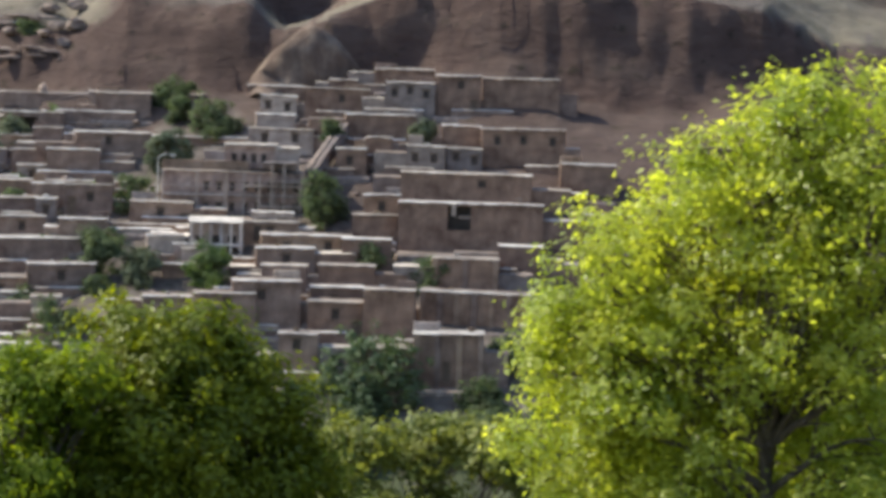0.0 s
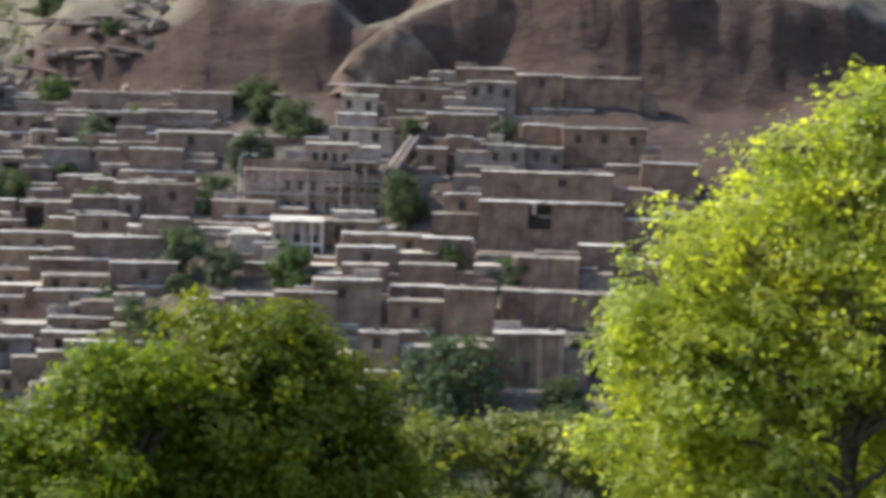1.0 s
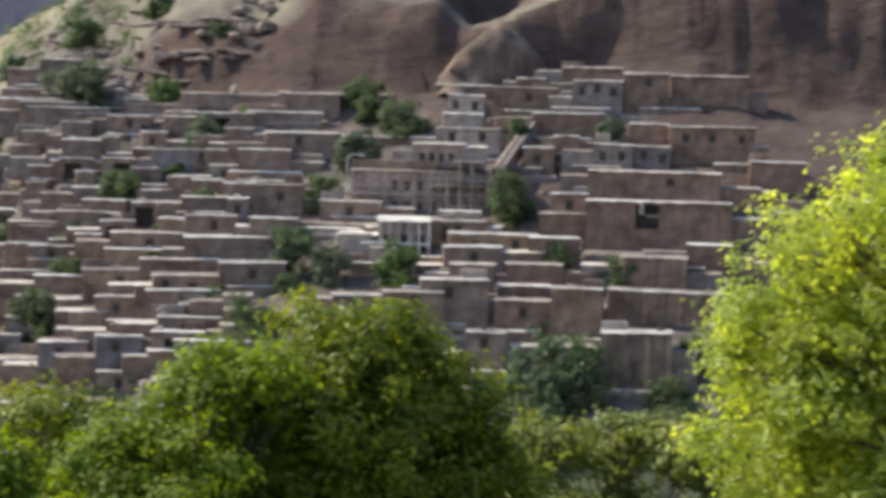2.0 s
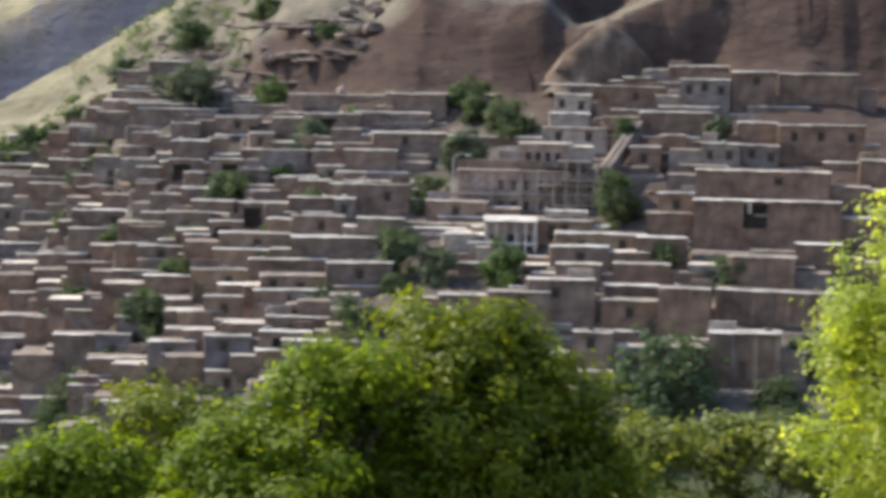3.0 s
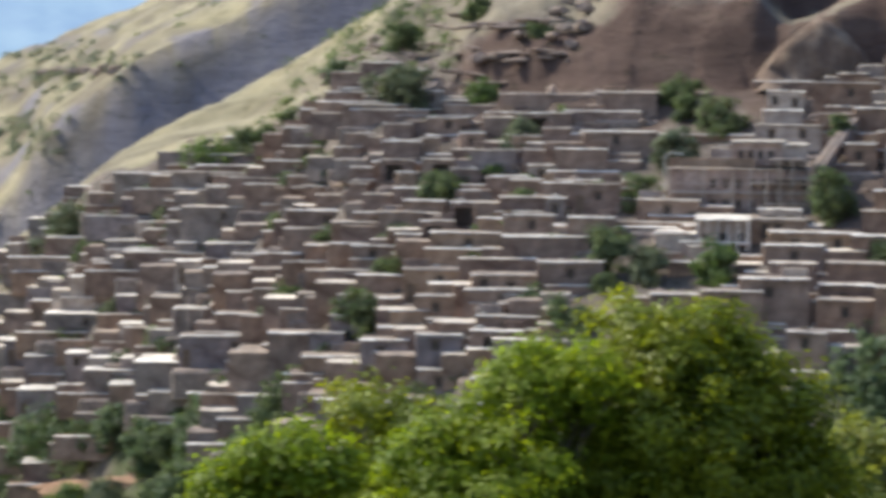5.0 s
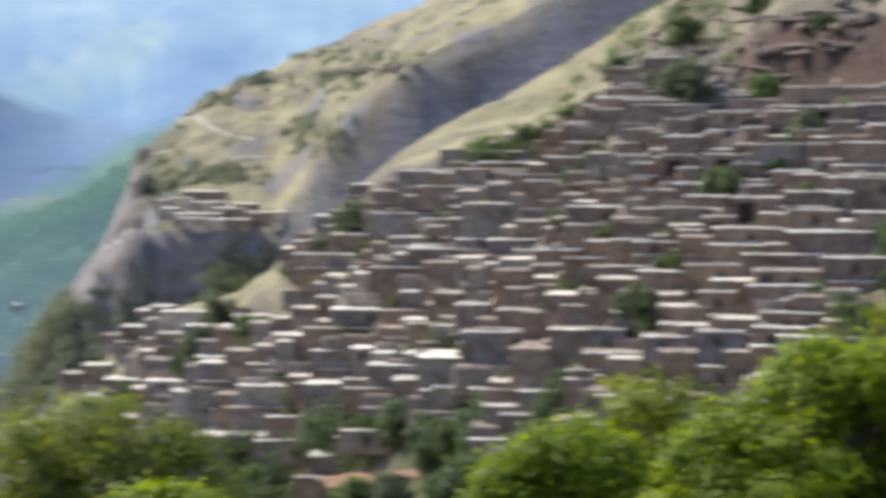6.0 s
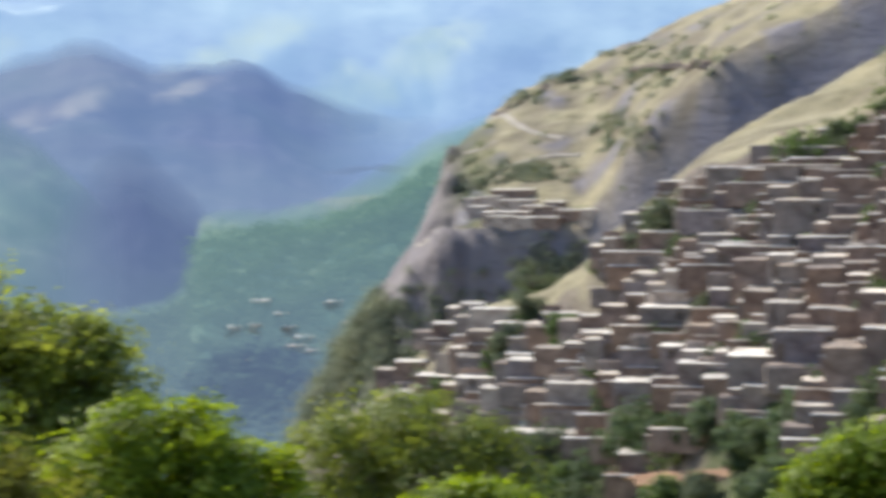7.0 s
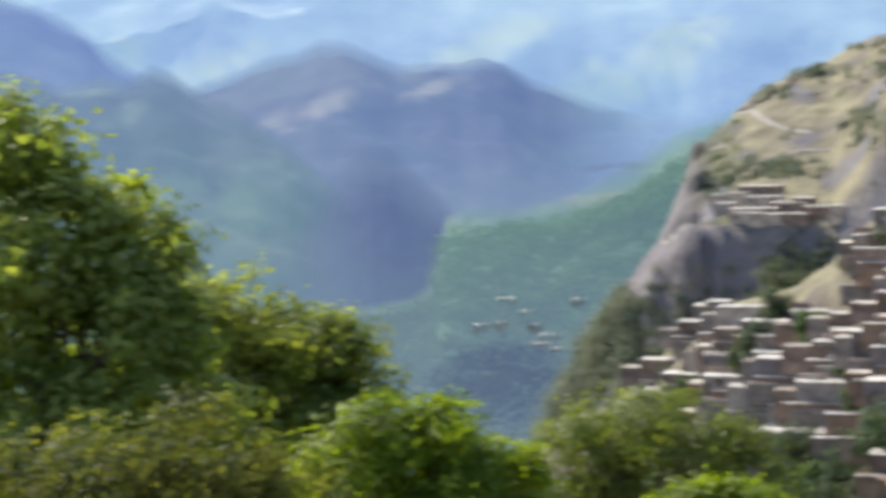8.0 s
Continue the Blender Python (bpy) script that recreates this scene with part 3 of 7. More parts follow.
tree("walnut_tree", spot(-9.6, 36), [lobe(-9.9, 36, -0.6, 1.1), lobe(-8.7, 36, -1.5, 1.1), lobe(-12.4, 36.2, -0.5, 1.5), lobe(-4.6, 35.2, -7.0, 1.0), lobe(-5.4, 35.0, -8.8, 1.1), lobe(-4.2, 35.3, -8.6, 0.9), lobe(-5.6, 35.2, -10.4, 1.0), lobe(-6.6, 34.8, -9.4, 1.0, 0.9, 0.8), lobe(-8.0, 34.7, -10.2, 0.8, 0.9, 0.8), lobe(-6.4, 34.9, -6.9, 1.0, 0.9, 0.8), lobe(-12.8, 34.8, -7.0, 1.1, 0.9, 0.7), lobe(-9.7, 36, -1.3, 1.6), lobe(-12.0, 36.5, -1.0, 1.8), lobe(-7.4, 36, -2.9, 1.5), lobe(-6.1, 36, -4.0, 1.45), lobe(-5.1, 35.8, -5.3, 1.45), lobe(-4.2, 36, -6.4, 1.0), lobe(-8.4, 36.6, -3.6, 1.6), lobe(-3.9, 36, -7.6, 1.1), lobe(-4.9, 35.6, -8.0, 1.4), lobe(-3.4, 36, -9.2, 0.9), lobe(-4.6, 35.8, -10.0, 1.4), lobe(-5.0, 36, -11.6, 1.4), lobe(-11.4, 36, -3.3, 1.7), lobe(-13.8, 36, -3.6, 2.2, 0.9, 0.8), lobe(-6.6, 37.0, -6.6, 1.8), lobe(-9.0, 37.8, -6.0, 2.0, 0.9, 0.9), lobe(-12.2, 37.2, -6.8, 2.2, 0.9, 0.9), lobe(-7.2, 36.8, -9.6, 1.6), lobe(-11.8, 36.8, -10.2, 1.7), lobe(-9.6, 38.6, -9.4, 1.8, 0.9, 0.7), lobe(-7.0, 35.6, -11.8, 1.4), lobe(-9.6, 35.0, -4.9, 1.2, 0.9, 0.7), lobe(-7.4, 35.2, -7.6, 1.2, 0.9, 0.7), lobe(-11.2, 35.2, -7.6, 1.1, 0.9, 0.7), lobe(-12.6, 35.4, -9.0, 1.2, 0.9, 0.7), lobe(-9.0, 35.0, -8.0, 0.8, 0.9, 0.6), lobe(-11.4, 35.0, -11.2, 1.3), lobe(-8.1, 34.9, -11.6, 1.1), lobe(-13.2, 35.0, -11.5, 1.5), lobe(-10.2, 34.8, -6.6, 1.1, 0.9, 0.7), lobe(-8.2, 35.0, -6.0, 1.1, 0.9, 0.7)],
     6.4, 122000, 0.125, LEAF_BRIGHT, "bright green walnut tree with an airy sunlit crown and dark limbs", 11, 0.27, 0.20, clump=40, gaps=-0.12,
     fork_at=spot(-9.6, 36, -9.4), bare_limbs=[[spot(-10.3, 35.6, -6.4), spot(-11.6, 35.6, -4.4), spot(-12.4, 36, -2.6)], [spot(-10.2, 35.4, -6.0), spot(-9.8, 35.8, -3.4), spot(-9.4, 36, -1.6)], [spot(-8.4, 35.4, -7.8), spot(-7.2, 35.6, -5.6), spot(-6.6, 36, -4.4)], [spot(-11.2, 35.4, -8.2), spot(-12.8, 35.8, -7.0)], [spot(-9.1, 35.5, -6.9), spot(-8.5, 35.8, -4.2)]])
tree("walnut_tree", spot(8.2, 48), [lobe(8.9, 48, -7.6, 1.5), lobe(7.3, 48, -7.6, 1.5), lobe(8.0, 47.4, -9.2, 2.1), lobe(5.9, 48, -8.4, 1.5), lobe(10.4, 48, -8.4, 1.4), lobe(4.8, 48, -9.3, 1.4), lobe(6.5, 47.4, -11, 2.1), lobe(9.5, 47.4, -11.6, 2.2), lobe(3.8, 48, -10.8, 1.4), lobe(7.4, 48.6, -13, 2.2), lobe(10.4, 47.6, -13.4, 1.8)],
     5.5, 92000, 0.17, LEAF_DARK, "dense dark green tree with sunlit leaves on its crest", 12, 0.35, 0.24, clump=50, gaps=-0.3)
tree("walnut_tree", spot(12.6, 46), [lobe(10.5, 46, -8.5, 1.2), lobe(11.6, 46, -8.3, 1.15), lobe(11.5, 45.6, -10.4, 1.5), lobe(13.5, 46, -10.3, 1.2), lobe(14.6, 46, -10.8, 1.3), lobe(12.8, 45.4, -12.2, 1.9), lobe(15.2, 46, -12.4, 1.3)],
     5.0, 42000, 0.16, LEAF_FRESH, "leafy green tree beside a darker one", 22, 0.28, 0.24, clump=46, gaps=-0.25)
tree("willow_tree", spot(1.6, 78), [lobe(3.0, 78, -10.1, 1.6), lobe(1.7, 78, -9.8, 1.5), lobe(0.4, 78, -9.9, 1.5), lobe(-0.9, 78, -10.0, 1.5), lobe(-2.2, 77, -10.3, 1.6), lobe(-3.4, 77, -11.4, 1.6), lobe(2.2, 76, -11.8, 1.9), lobe(0.4, 76, -12, 1.8), lobe(-1.4, 76, -12.4, 1.9), lobe(-3, 76, -13, 1.8), lobe(1.4, 75.6, -13.6, 2.0)],
     4.0, 30000, 0.27, LEAF_GREY, "grey-green willow scrub in the valley bottom", 13, 0.3, 0.30, clump=34, gaps=-0.15, puffs=10)
tree("mulberry_tree", spot(16.4, 58), [lobe(16.6, 58, -9.9, 1.5, 1.1), lobe(15.6, 58, -10.3, 1.5), lobe(17.2, 58, -11.8, 1.7), lobe(15.2, 58, -12.2, 1.8)],
     4.5, 22000, 0.19, LEAF_DARK, "rounded dark green tree behind brighter ones", 14, 0.25, 0.28, gaps=-0.3)
tree("walnut_tree", spot(19.3, 40), [lobe(19.0, 40, -10.6, 0.85), lobe(20.2, 40, -11.2, 0.8), lobe(21.2, 40, -11.9, 0.8), lobe(17.9, 40, -11.2, 0.9), lobe(19.4, 40, -12.6, 1.3)],
     5.0, 17000, 0.16, LEAF_FRESH, "light green tree top in the sun", 15, 0.2, 0.22)
tree("walnut_tree", spot(50.5, 34), [lobe(50.8, 34, -1.4, 1.2), lobe(49.0, 34, -2.0, 0.9), lobe(47.6, 34, -3.5, 0.95), lobe(50, 33.4, -4.5, 1.6), lobe(46.8, 33.6, -5.4, 1.15), lobe(45.9, 33.8, -6.8, 0.9), lobe(48.4, 33.4, -6.6, 1.4), lobe(49.6, 33, -8.6, 1.8), lobe(50.5, 33, -11.5, 2.0), lobe(47.5, 33.4, -12.5, 1.7), lobe(46.6, 33.6, -9.5, 1.4), lobe(52.3, 34.5, -1.6, 1.2)],
     6.0, 52000, 0.18, LEAF_SIDE, "tall tree with glossy mid-green leaves", 16, 0.3, 0.24, gaps=-0.12, clump=56)
tree("shrub", spot(46.4, 27), [lobe(48.2, 27, -10.4, 1.0), lobe(46.6, 27, -10.2, 0.9), lobe(45.0, 27, -10.8, 0.9), lobe(49.8, 27, -11.2, 1.1), lobe(43.8, 27, -12.0, 0.9), lobe(47.2, 26.8, -12.6, 1.3), lobe(45.4, 26.8, -13, 1.1)],
     2.4, 22000, 0.12, LEAF_TWIG, "twiggy olive-brown shrub with sparse leaves", 23, 0.14, 0.22, clump=30, gaps=-0.05)
tree("willow_tree", spot(43.2, 46), [lobe(44.1, 46, -6.7, 1.5), lobe(42.7, 46, -7.0, 1.4), lobe(41.7, 46, -7.6, 1.2), lobe(45.3, 46, -7.4, 1.6), lobe(45.9, 46, -6.0, 1.4), lobe(46.8, 46, -7.0, 1.5), lobe(42.5, 45.5, -9.2, 1.8), lobe(41.5, 45.8, -9.0, 1.3), lobe(41.2, 45.8, -10.4, 1.2), lobe(44.5, 45.5, -10.4, 2)],
     5.0, 46000, 0.17, LEAF_OLIVE, "soft olive-green domed tree", 17, 0.28, 0.3, gaps=-0.15)
tree("walnut_tree", spot(38.8, 38), [lobe(38.6, 38, -10.2, 1.0), lobe(40.2, 38, -10.0, 1.0), lobe(37.2, 38, -11, 0.9), lobe(36.2, 38, -11.6, 0.9), lobe(39, 37.5, -12, 1.4), lobe(41.5, 38, -11, 1.2)],
     4.5, 24000, 0.16, LEAF_FRESH, "light green tree top in the sun", 18, 0.22, 0.24)
tree("mulberry_tree", spot(32.2, 72), [lobe(32.4, 72, -9.8, 2.0), lobe(34.0, 72, -10.3, 1.8), lobe(30.8, 72, -10.4, 1.7), lobe(32.4, 71, -12, 2.6), lobe(29.6, 72, -11.8, 1.7), lobe(35, 72, -12, 2)],
     4.0, 26000, 0.22, LEAF_MOSS, "moss-green tree below the village", 19, 0.3, 0.36)
tree("walnut_tree", spot(30.0, 44), [lobe(30.2, 44, -12.2, 1.0), lobe(28.8, 44, -12.4, 0.9), lobe(31.4, 44, -12.6, 0.9)],
     4.5, 12000, 0.16, LEAF_FRESH, "light green tree top in the sun", 20, 0.2, 0.22)
tree("walnut_tree", spot(-13.4, 50), [lobe(-12.6, 50, -7.6, 2.2), lobe(-14.6, 50, -6.5, 2.6), lobe(-11.4, 50, -10.2, 2.0), lobe(-13.4, 49, -10.6, 2.4), lobe(-9.6, 51, -11.2, 1.7), lobe(-8.2, 51, -12.6, 1.6)],
     4.5, 30000, 0.19, LEAF_OLIVE, "olive-green tree with a dark trunk behind the walnut", 21, 0.4, 0.32)


# ---- woods and a hamlet far down the side valley ----
def build_far_woods():
    """Clumps of trees all over the hazy slope, as one sheet of foliage."""
    from mathutils.bvhtree import BVHTree
    tree_map = BVHTree.FromPolygons([v.co for v in VALLEY.vertices], [tuple(f.vertices) for f in VALLEY.polygons])
    rng = np.random.default_rng(4)
    centres, spreads, counts = [], [], []
    for k in range(7000):
        a, r = radians(rng.uniform(26, 48)), rng.uniform(800, 1225)
        hit = tree_map.ray_cast(Vector((-r * math.sin(a), r * math.cos(a), 400)), Vector((0, 0, -1)))
        if hit[0] is None:
            continue
        s = rng.uniform(1.6, 4.0) * (1.0 + 0.6 * noise.noise(hit[0] * 0.01))
        centres.append(tuple(hit[0] + Vector((0, 0, s * 0.7)))), spreads.append(s), counts.append(26)
    v, f = leaves(rng, centres, spreads, counts, 2.6)
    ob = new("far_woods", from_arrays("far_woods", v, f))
    # The crowns carry the same painted haze in their emission.
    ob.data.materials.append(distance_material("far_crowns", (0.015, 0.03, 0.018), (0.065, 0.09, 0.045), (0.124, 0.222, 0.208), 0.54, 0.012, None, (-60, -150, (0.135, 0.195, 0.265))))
    tagged(ob, "hazy green woods on the far valley side", "woods", kind="stuff")
    return tree_map


VALLEY_MAP = build_far_woods()


def build_shrubs():
    """Low scrub dotted over the dry slopes."""
    rng = np.random.default_rng(6)
    centres, spreads, counts = [], [], []
    for k in range(1900):
        a, r = rng.uniform(14, 34), rng.uniform(285, 620)
        if k % 9 == 0:
            a, r = rng.uniform(9, 24), rng.uniform(240, 330)
        elif k % 3 == 0:
            a = rng.uniform(25, 35)
        if k % 4 == 1:
            a = rng.uniform(10, 36)
            r = float(np.interp(a, FOOT[0], FOOT[1])) - rng.uniform(-4, 32)
        p = spot(a, r)
        p = drop(p.x, p.y)
        if noise.noise(p * 0.02) < -0.05 or (p.length > 330 and k % 5):
            continue
        s = rng.uniform(0.25, 0.9) * (1.7 if k % 4 == 1 else 1.0)
        centres.append(tuple(p + Vector((0, 0, s * 0.6)))), spreads.append(s), counts.append(int(20 + 40 * s))
    v, f = leaves(rng, centres, spreads, counts, 0.55)
    ob = new("scrub", from_arrays("scrub", v, f))
    ob.data.materials.append(LEAF_FAR)
    tagged(ob, "dark low scrub dotted over the dry slopes", "scrub", kind="stuff")


build_shrubs()


def build_grove():
    """A dark grove in the bottom of the side valley."""
    rng = np.random.default_rng(9)
    centres, spreads, counts = [], [], []
    for k in range(750):
        a, e = 36.7 + rng.normal() * 0.65, -8.6 + rng.normal() * 0.45
        way = Vector((-math.sin(radians(a)), math.cos(radians(a)), math.tan(radians(e)))).normalized()
        hit = VALLEY_MAP.ray_cast(Vector((0, 0, 0)), way)[0]
        if hit is None:
            continue
        s = rng.uniform(2.0, 4.5)
        centres.append(tuple(hit + Vector((0, 0, s * 0.8)))), spreads.append(s), counts.append(80)
    v, f = leaves(rng, centres, spreads, counts, 1.7)
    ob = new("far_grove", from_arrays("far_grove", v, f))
    # Shade of thick woods is put into the dark leaves, haze into the emission.
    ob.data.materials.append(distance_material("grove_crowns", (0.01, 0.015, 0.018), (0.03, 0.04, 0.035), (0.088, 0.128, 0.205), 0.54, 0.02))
    tagged(ob, "dark blue-green grove in the bottom of the side valley", "woods", kind="stuff")


build_grove()


def build_spur_scrub():
    """Thickets on the dry spur and along its crest."""
    rng = np.random.default_rng(21)
    centres, spreads, counts = [], [], []
    for az, slope, wide, high, count, big in ((28.9, -0.35, 0.4, 0.12, 22, 1.0), (27.9, 0.25, 0.4, 0.1, 40, 1.0), (26.4, 0.85, 0.6, 0.1, 14, 1.0), (30.7, -2.7, 0.5, 0.3, 14, 1.0), (28.7, -2.5, 0.5, 0.18, 60, 1.0), (26.2, -1.3, 0.5, 0.3, 50, 1.0), (25.4, 0.2, 0.7, 0.25, 40, 1.0), (30.2, -2.6, 0.5, 0.3, 16, 1.0), (28.0, -5.1, 0.6, 0.25, 50, 1.0), (27.2, -5.4, 0.4, 0.25, 40, 1.0), (30.4, -6.4, 1.2, 0.6, 60, 1.0), (32.2, -6.6, 1.0, 0.8, 60, 1.0), (33.4, -6.4, 0.5, 0.4, 110, 1.6), (33.9, -7.4, 0.5, 0.5, 140, 1.8), (34.7, -8.6, 0.5, 0.6, 160, 1.9), (35.5, -9.8, 0.5, 0.6, 160, 1.9), (33.0, -8.2, 0.7, 0.7, 140, 1.8), (24.4, 0.9, 0.8, 0.3, 30, 1.0)):
        for k in range(count):
            p = sight(az + rng.normal() * wide, slope + rng.normal() * high)
            if p is None or p.length < 330 or p.length > 640:
                continue
            s = big * rng.uniform(0.4, 1.1)
            centres.append(tuple(p + Vector((0, 0, s * 0.6)))), spreads.append(s), counts.append(int(26 + 30 * s))
    v, f = leaves(rng, centres, spreads, counts, 0.75)
    ob = new("scrub", from_arrays("spur_scrub", v, f))
    ob.data.materials.append(LEAF_HAZED)
    tagged(ob, "grey-green thickets on the dry spur", "scrub", kind="stuff")


build_spur_scrub()


# ---- houses ----
def mud(name, low, mid, high, scale=0.8, dull=(0.78, 0.76, 0.80), fresh=(1.14, 1.08, 1.03)):
    m, n, l, b = material(name, 0.95)
    c, h = noise_ramp(n, l, scale, [(0.3, low), (0.5, mid), (0.72, high)], 8)
    streak, _ = noise_ramp(n, l, 1.7, [(0.35, (0.70, 0.68, 0.67)), (0.6, (1.1, 1.07, 1.04))], 5, stretch=(1, 1, 0.3))
    c = mix(n, l, "MULTIPLY", 0.6, c, streak)
    worn, _ = noise_ramp(n, l, 0.35, [(0.36, (0.62, 0.58, 0.57)), (0.5, (1, 1, 1)), (0.66, (1.3, 1.24, 1.17))], 5)
    c = mix(n, l, "MULTIPLY", 0.9, c, worn)
    l.new(random_tint(n, l, c, dull, fresh), b.inputs["Base Color"])
    relief(n, l, b, h, 0.6, 0.12)
    return m


# G, L and B also pale the left-hand houses in place of haze.
WALLS = {
    "": mud("mud_plaster", (0.195, 0.144, 0.115), (0.275, 0.209, 0.17), (0.375, 0.298, 0.245)),
    "O": mud("ochre_plaster", (0.25, 0.18, 0.128), (0.345, 0.255, 0.183), (0.43, 0.33, 0.245)),
    "G": mud("grey_plaster", (0.205, 0.176, 0.152), (0.29, 0.252, 0.22), (0.385, 0.34, 0.30)),
    "L": mud("lime_plaster", (0.33, 0.285, 0.245), (0.44, 0.385, 0.335), (0.56, 0.50, 0.44)),
    "R": mud("red_mud_plaster", (0.19, 0.130, 0.097), (0.265, 0.187, 0.14), (0.355, 0.26, 0.196)),
    "P": mud("rosy_plaster", (0.33, 0.245, 0.205), (0.44, 0.342, 0.29), (0.55, 0.45, 0.39)),
    "B": mud("slate_plaster", (0.19, 0.164, 0.16), (0.265, 0.232, 0.226), (0.35, 0.312, 0.305)),
}
WORDS = {"": "brown mud-plastered", "O": "ochre mud-plastered", "G": "grey-plastered", "L": "pale lime-plastered", "B": "slate-grey plastered", "R": "reddish mud-plastered"}
ROOF = mud("trodden_clay_roof", (0.36, 0.33, 0.29), (0.52, 0.48, 0.43), (0.68, 0.65, 0.60), 0.5, (0.55, 0.53, 0.52), (1.2, 1.18, 1.15))
# Bright colour that stands for sunlit roof tops seen at a low angle.
SUNLIT_PALE = mud("sunlit_pale_clay", (0.50, 0.475, 0.44), (0.68, 0.66, 0.62), (0.84, 0.82, 0.79), 0.5, (0.62, 0.61, 0.60), (1.1, 1.08, 1.06))
ROOF_EARTH = mud("earth_roof", (0.165, 0.14, 0.12), (0.245, 0.212, 0.184), (0.35, 0.31, 0.272), 0.6)
WOOD, n, l, b = material("weathered_wood", 0.8)
c, h = noise_ramp(n, l, 6.0, [(0.3, (0.10, 0.07, 0.05)), (0.7, (0.22, 0.165, 0.12))], 5, stretch=(4, 4, 0.4))
l.new(c, b.inputs["Base Color"])
# Window panes, and the painted shade inside open bays.
GLASS_AND_SHADE, n, l, b = material("dusty_glass_and_shade", 0.25)
c, h = noise_ramp(n, l, 3.0, [(0.3, (0.05, 0.043, 0.042)), (0.7, (0.10, 0.088, 0.082))], 3)
l.new(c, b.inputs["Base Color"])


def box(bm, x0, x1, y0, y1, z0, z1):
    v = [bm.verts.new(p) for p in ((x0, y0, z0), (x1, y0, z0), (x1, y1, z0), (x0, y1, z0), (x0, y0, z1), (x1, y0, z1), (x1, y1, z1), (x0, y1, z1))]
    for f in ((0, 3, 2, 1), (4, 5, 6, 7), (0, 1, 5, 4), (1, 2, 6, 5), (2, 3, 7, 6), (3, 0, 4, 7)):
        bm.faces.new([v[i] for i in f])
    return v


def wall_mesh(w, d, h, holes, rng, below=1.6, deep=0.3):
    """A house's four walls, the front one pierced; holes: (x0, x1, z0, z1)."""
    bm = bmesh.new()
    xs = sorted({-w / 2, w / 2, *(v for o in holes for v in o[:2])})
    zs = sorted({-below, h, *(v for o in holes for v in o[2:])})
    while max(b - a for a, b in zip(xs, xs[1:])) > 1.6:
        a, b = max(zip(xs, xs[1:]), key=lambda p: p[1] - p[0])
        xs = sorted([*xs, (a + b) / 2])
    grid = {}
    for x in xs:
        for z in zs:
            edge = abs(x) > w / 2 - 1e-6
            grid[x, z] = bm.verts.new((x, 0.0 if edge else rng.uniform(-0.05, 0.05), z))
    for x0, x1 in zip(xs, xs[1:]):
        for z0, z1 in zip(zs, zs[1:]):
            if not any(o[0] - 1e-6 <= x0 and x1 <= o[1] + 1e-6 and o[2] - 1e-6 <= z0 and z1 <= o[3] + 1e-6 for o in holes):
                bm.faces.new([grid[x0, z0], grid[x1, z0], grid[x1, z1], grid[x0, z1]])
    for x0, x1, z0, z1 in holes:
        a = [grid[x0, z0], grid[x1, z0], grid[x1, z1], grid[x0, z1]]
        b = [bm.verts.new(p) for p in ((x0, deep, z0), (x1, deep, z0), (x1, deep, z1), (x0, deep, z1))]
        for i in range(4):
            j = (i + 1) % 4
            bm.faces.new([a[i], b[i], b[j], a[j]])
    back = [bm.verts.new(p) for p in ((-w / 2, 0, -below), (w / 2, 0, -below), (w / 2, d, -below), (-w / 2, d, -below), (-w / 2, 0, h), (w / 2, 0, h), (w / 2, d, h), (-w / 2, d, h))]
    for f in ((1, 2, 6, 5), (2, 3, 7, 6), (3, 0, 4, 7), (4, 5, 6, 7)):
        bm.faces.new([back[i] for i in f])
    bmesh.ops.remove_doubles(bm, verts=bm.verts[:], dist=0.0005)
    return from_bm("wall", bm)


def roof_mesh(w, d, h, rng, thick=0.07, front=0.14, side=0.04, fall=0.02):
    """A clay roof on beams: an uneven slab that falls a little to the front, with a worn lip."""
    nx, ny = max(4, int(w / 0.9)), 4
    verts, faces = [], []
    for layer in (0, 1):
        for j in range(ny + 1):
            for i in range(nx + 1):
                x = -w / 2 - side + (w + 2 * side) * i / nx
                y = -front + (d + front + 0.2) * j / ny
                z = h + (thick if layer else 0.0) + fall * (y + front)
                if j == 0:
                    y += rng.uniform(-0.05, 0.05)
                if i in (0, nx):
                    x += rng.uniform(-0.05, 0.05)
                z += rng.uniform(-0.03, 0.03) * layer
                if layer and (j == 0 or i in (0, nx)):
                    z -= 0.01
                verts.append((x, y, z))
    k = (nx + 1) * (ny + 1)
    for j in range(ny):
        for i in range(nx):
            a = j * (nx + 1) + i
            b, c, e = a + 1, a + nx + 2, a + nx + 1
            faces += [(a, e, c, b), (k + a, k + b, k + c, k + e)]
    rim = [i for i in range(nx + 1)] + [j * (nx + 1) + nx for j in range(1, ny + 1)] + [ny * (nx + 1) + i for i in range(nx - 1, -1, -1)] + [j * (nx + 1) for j in range(ny - 1, 0, -1)]
    for a, b in zip(rim, rim[1:] + rim[:1]):
        faces.append((a, b, k + b, k + a))
    return from_arrays("roof", verts, faces, False)


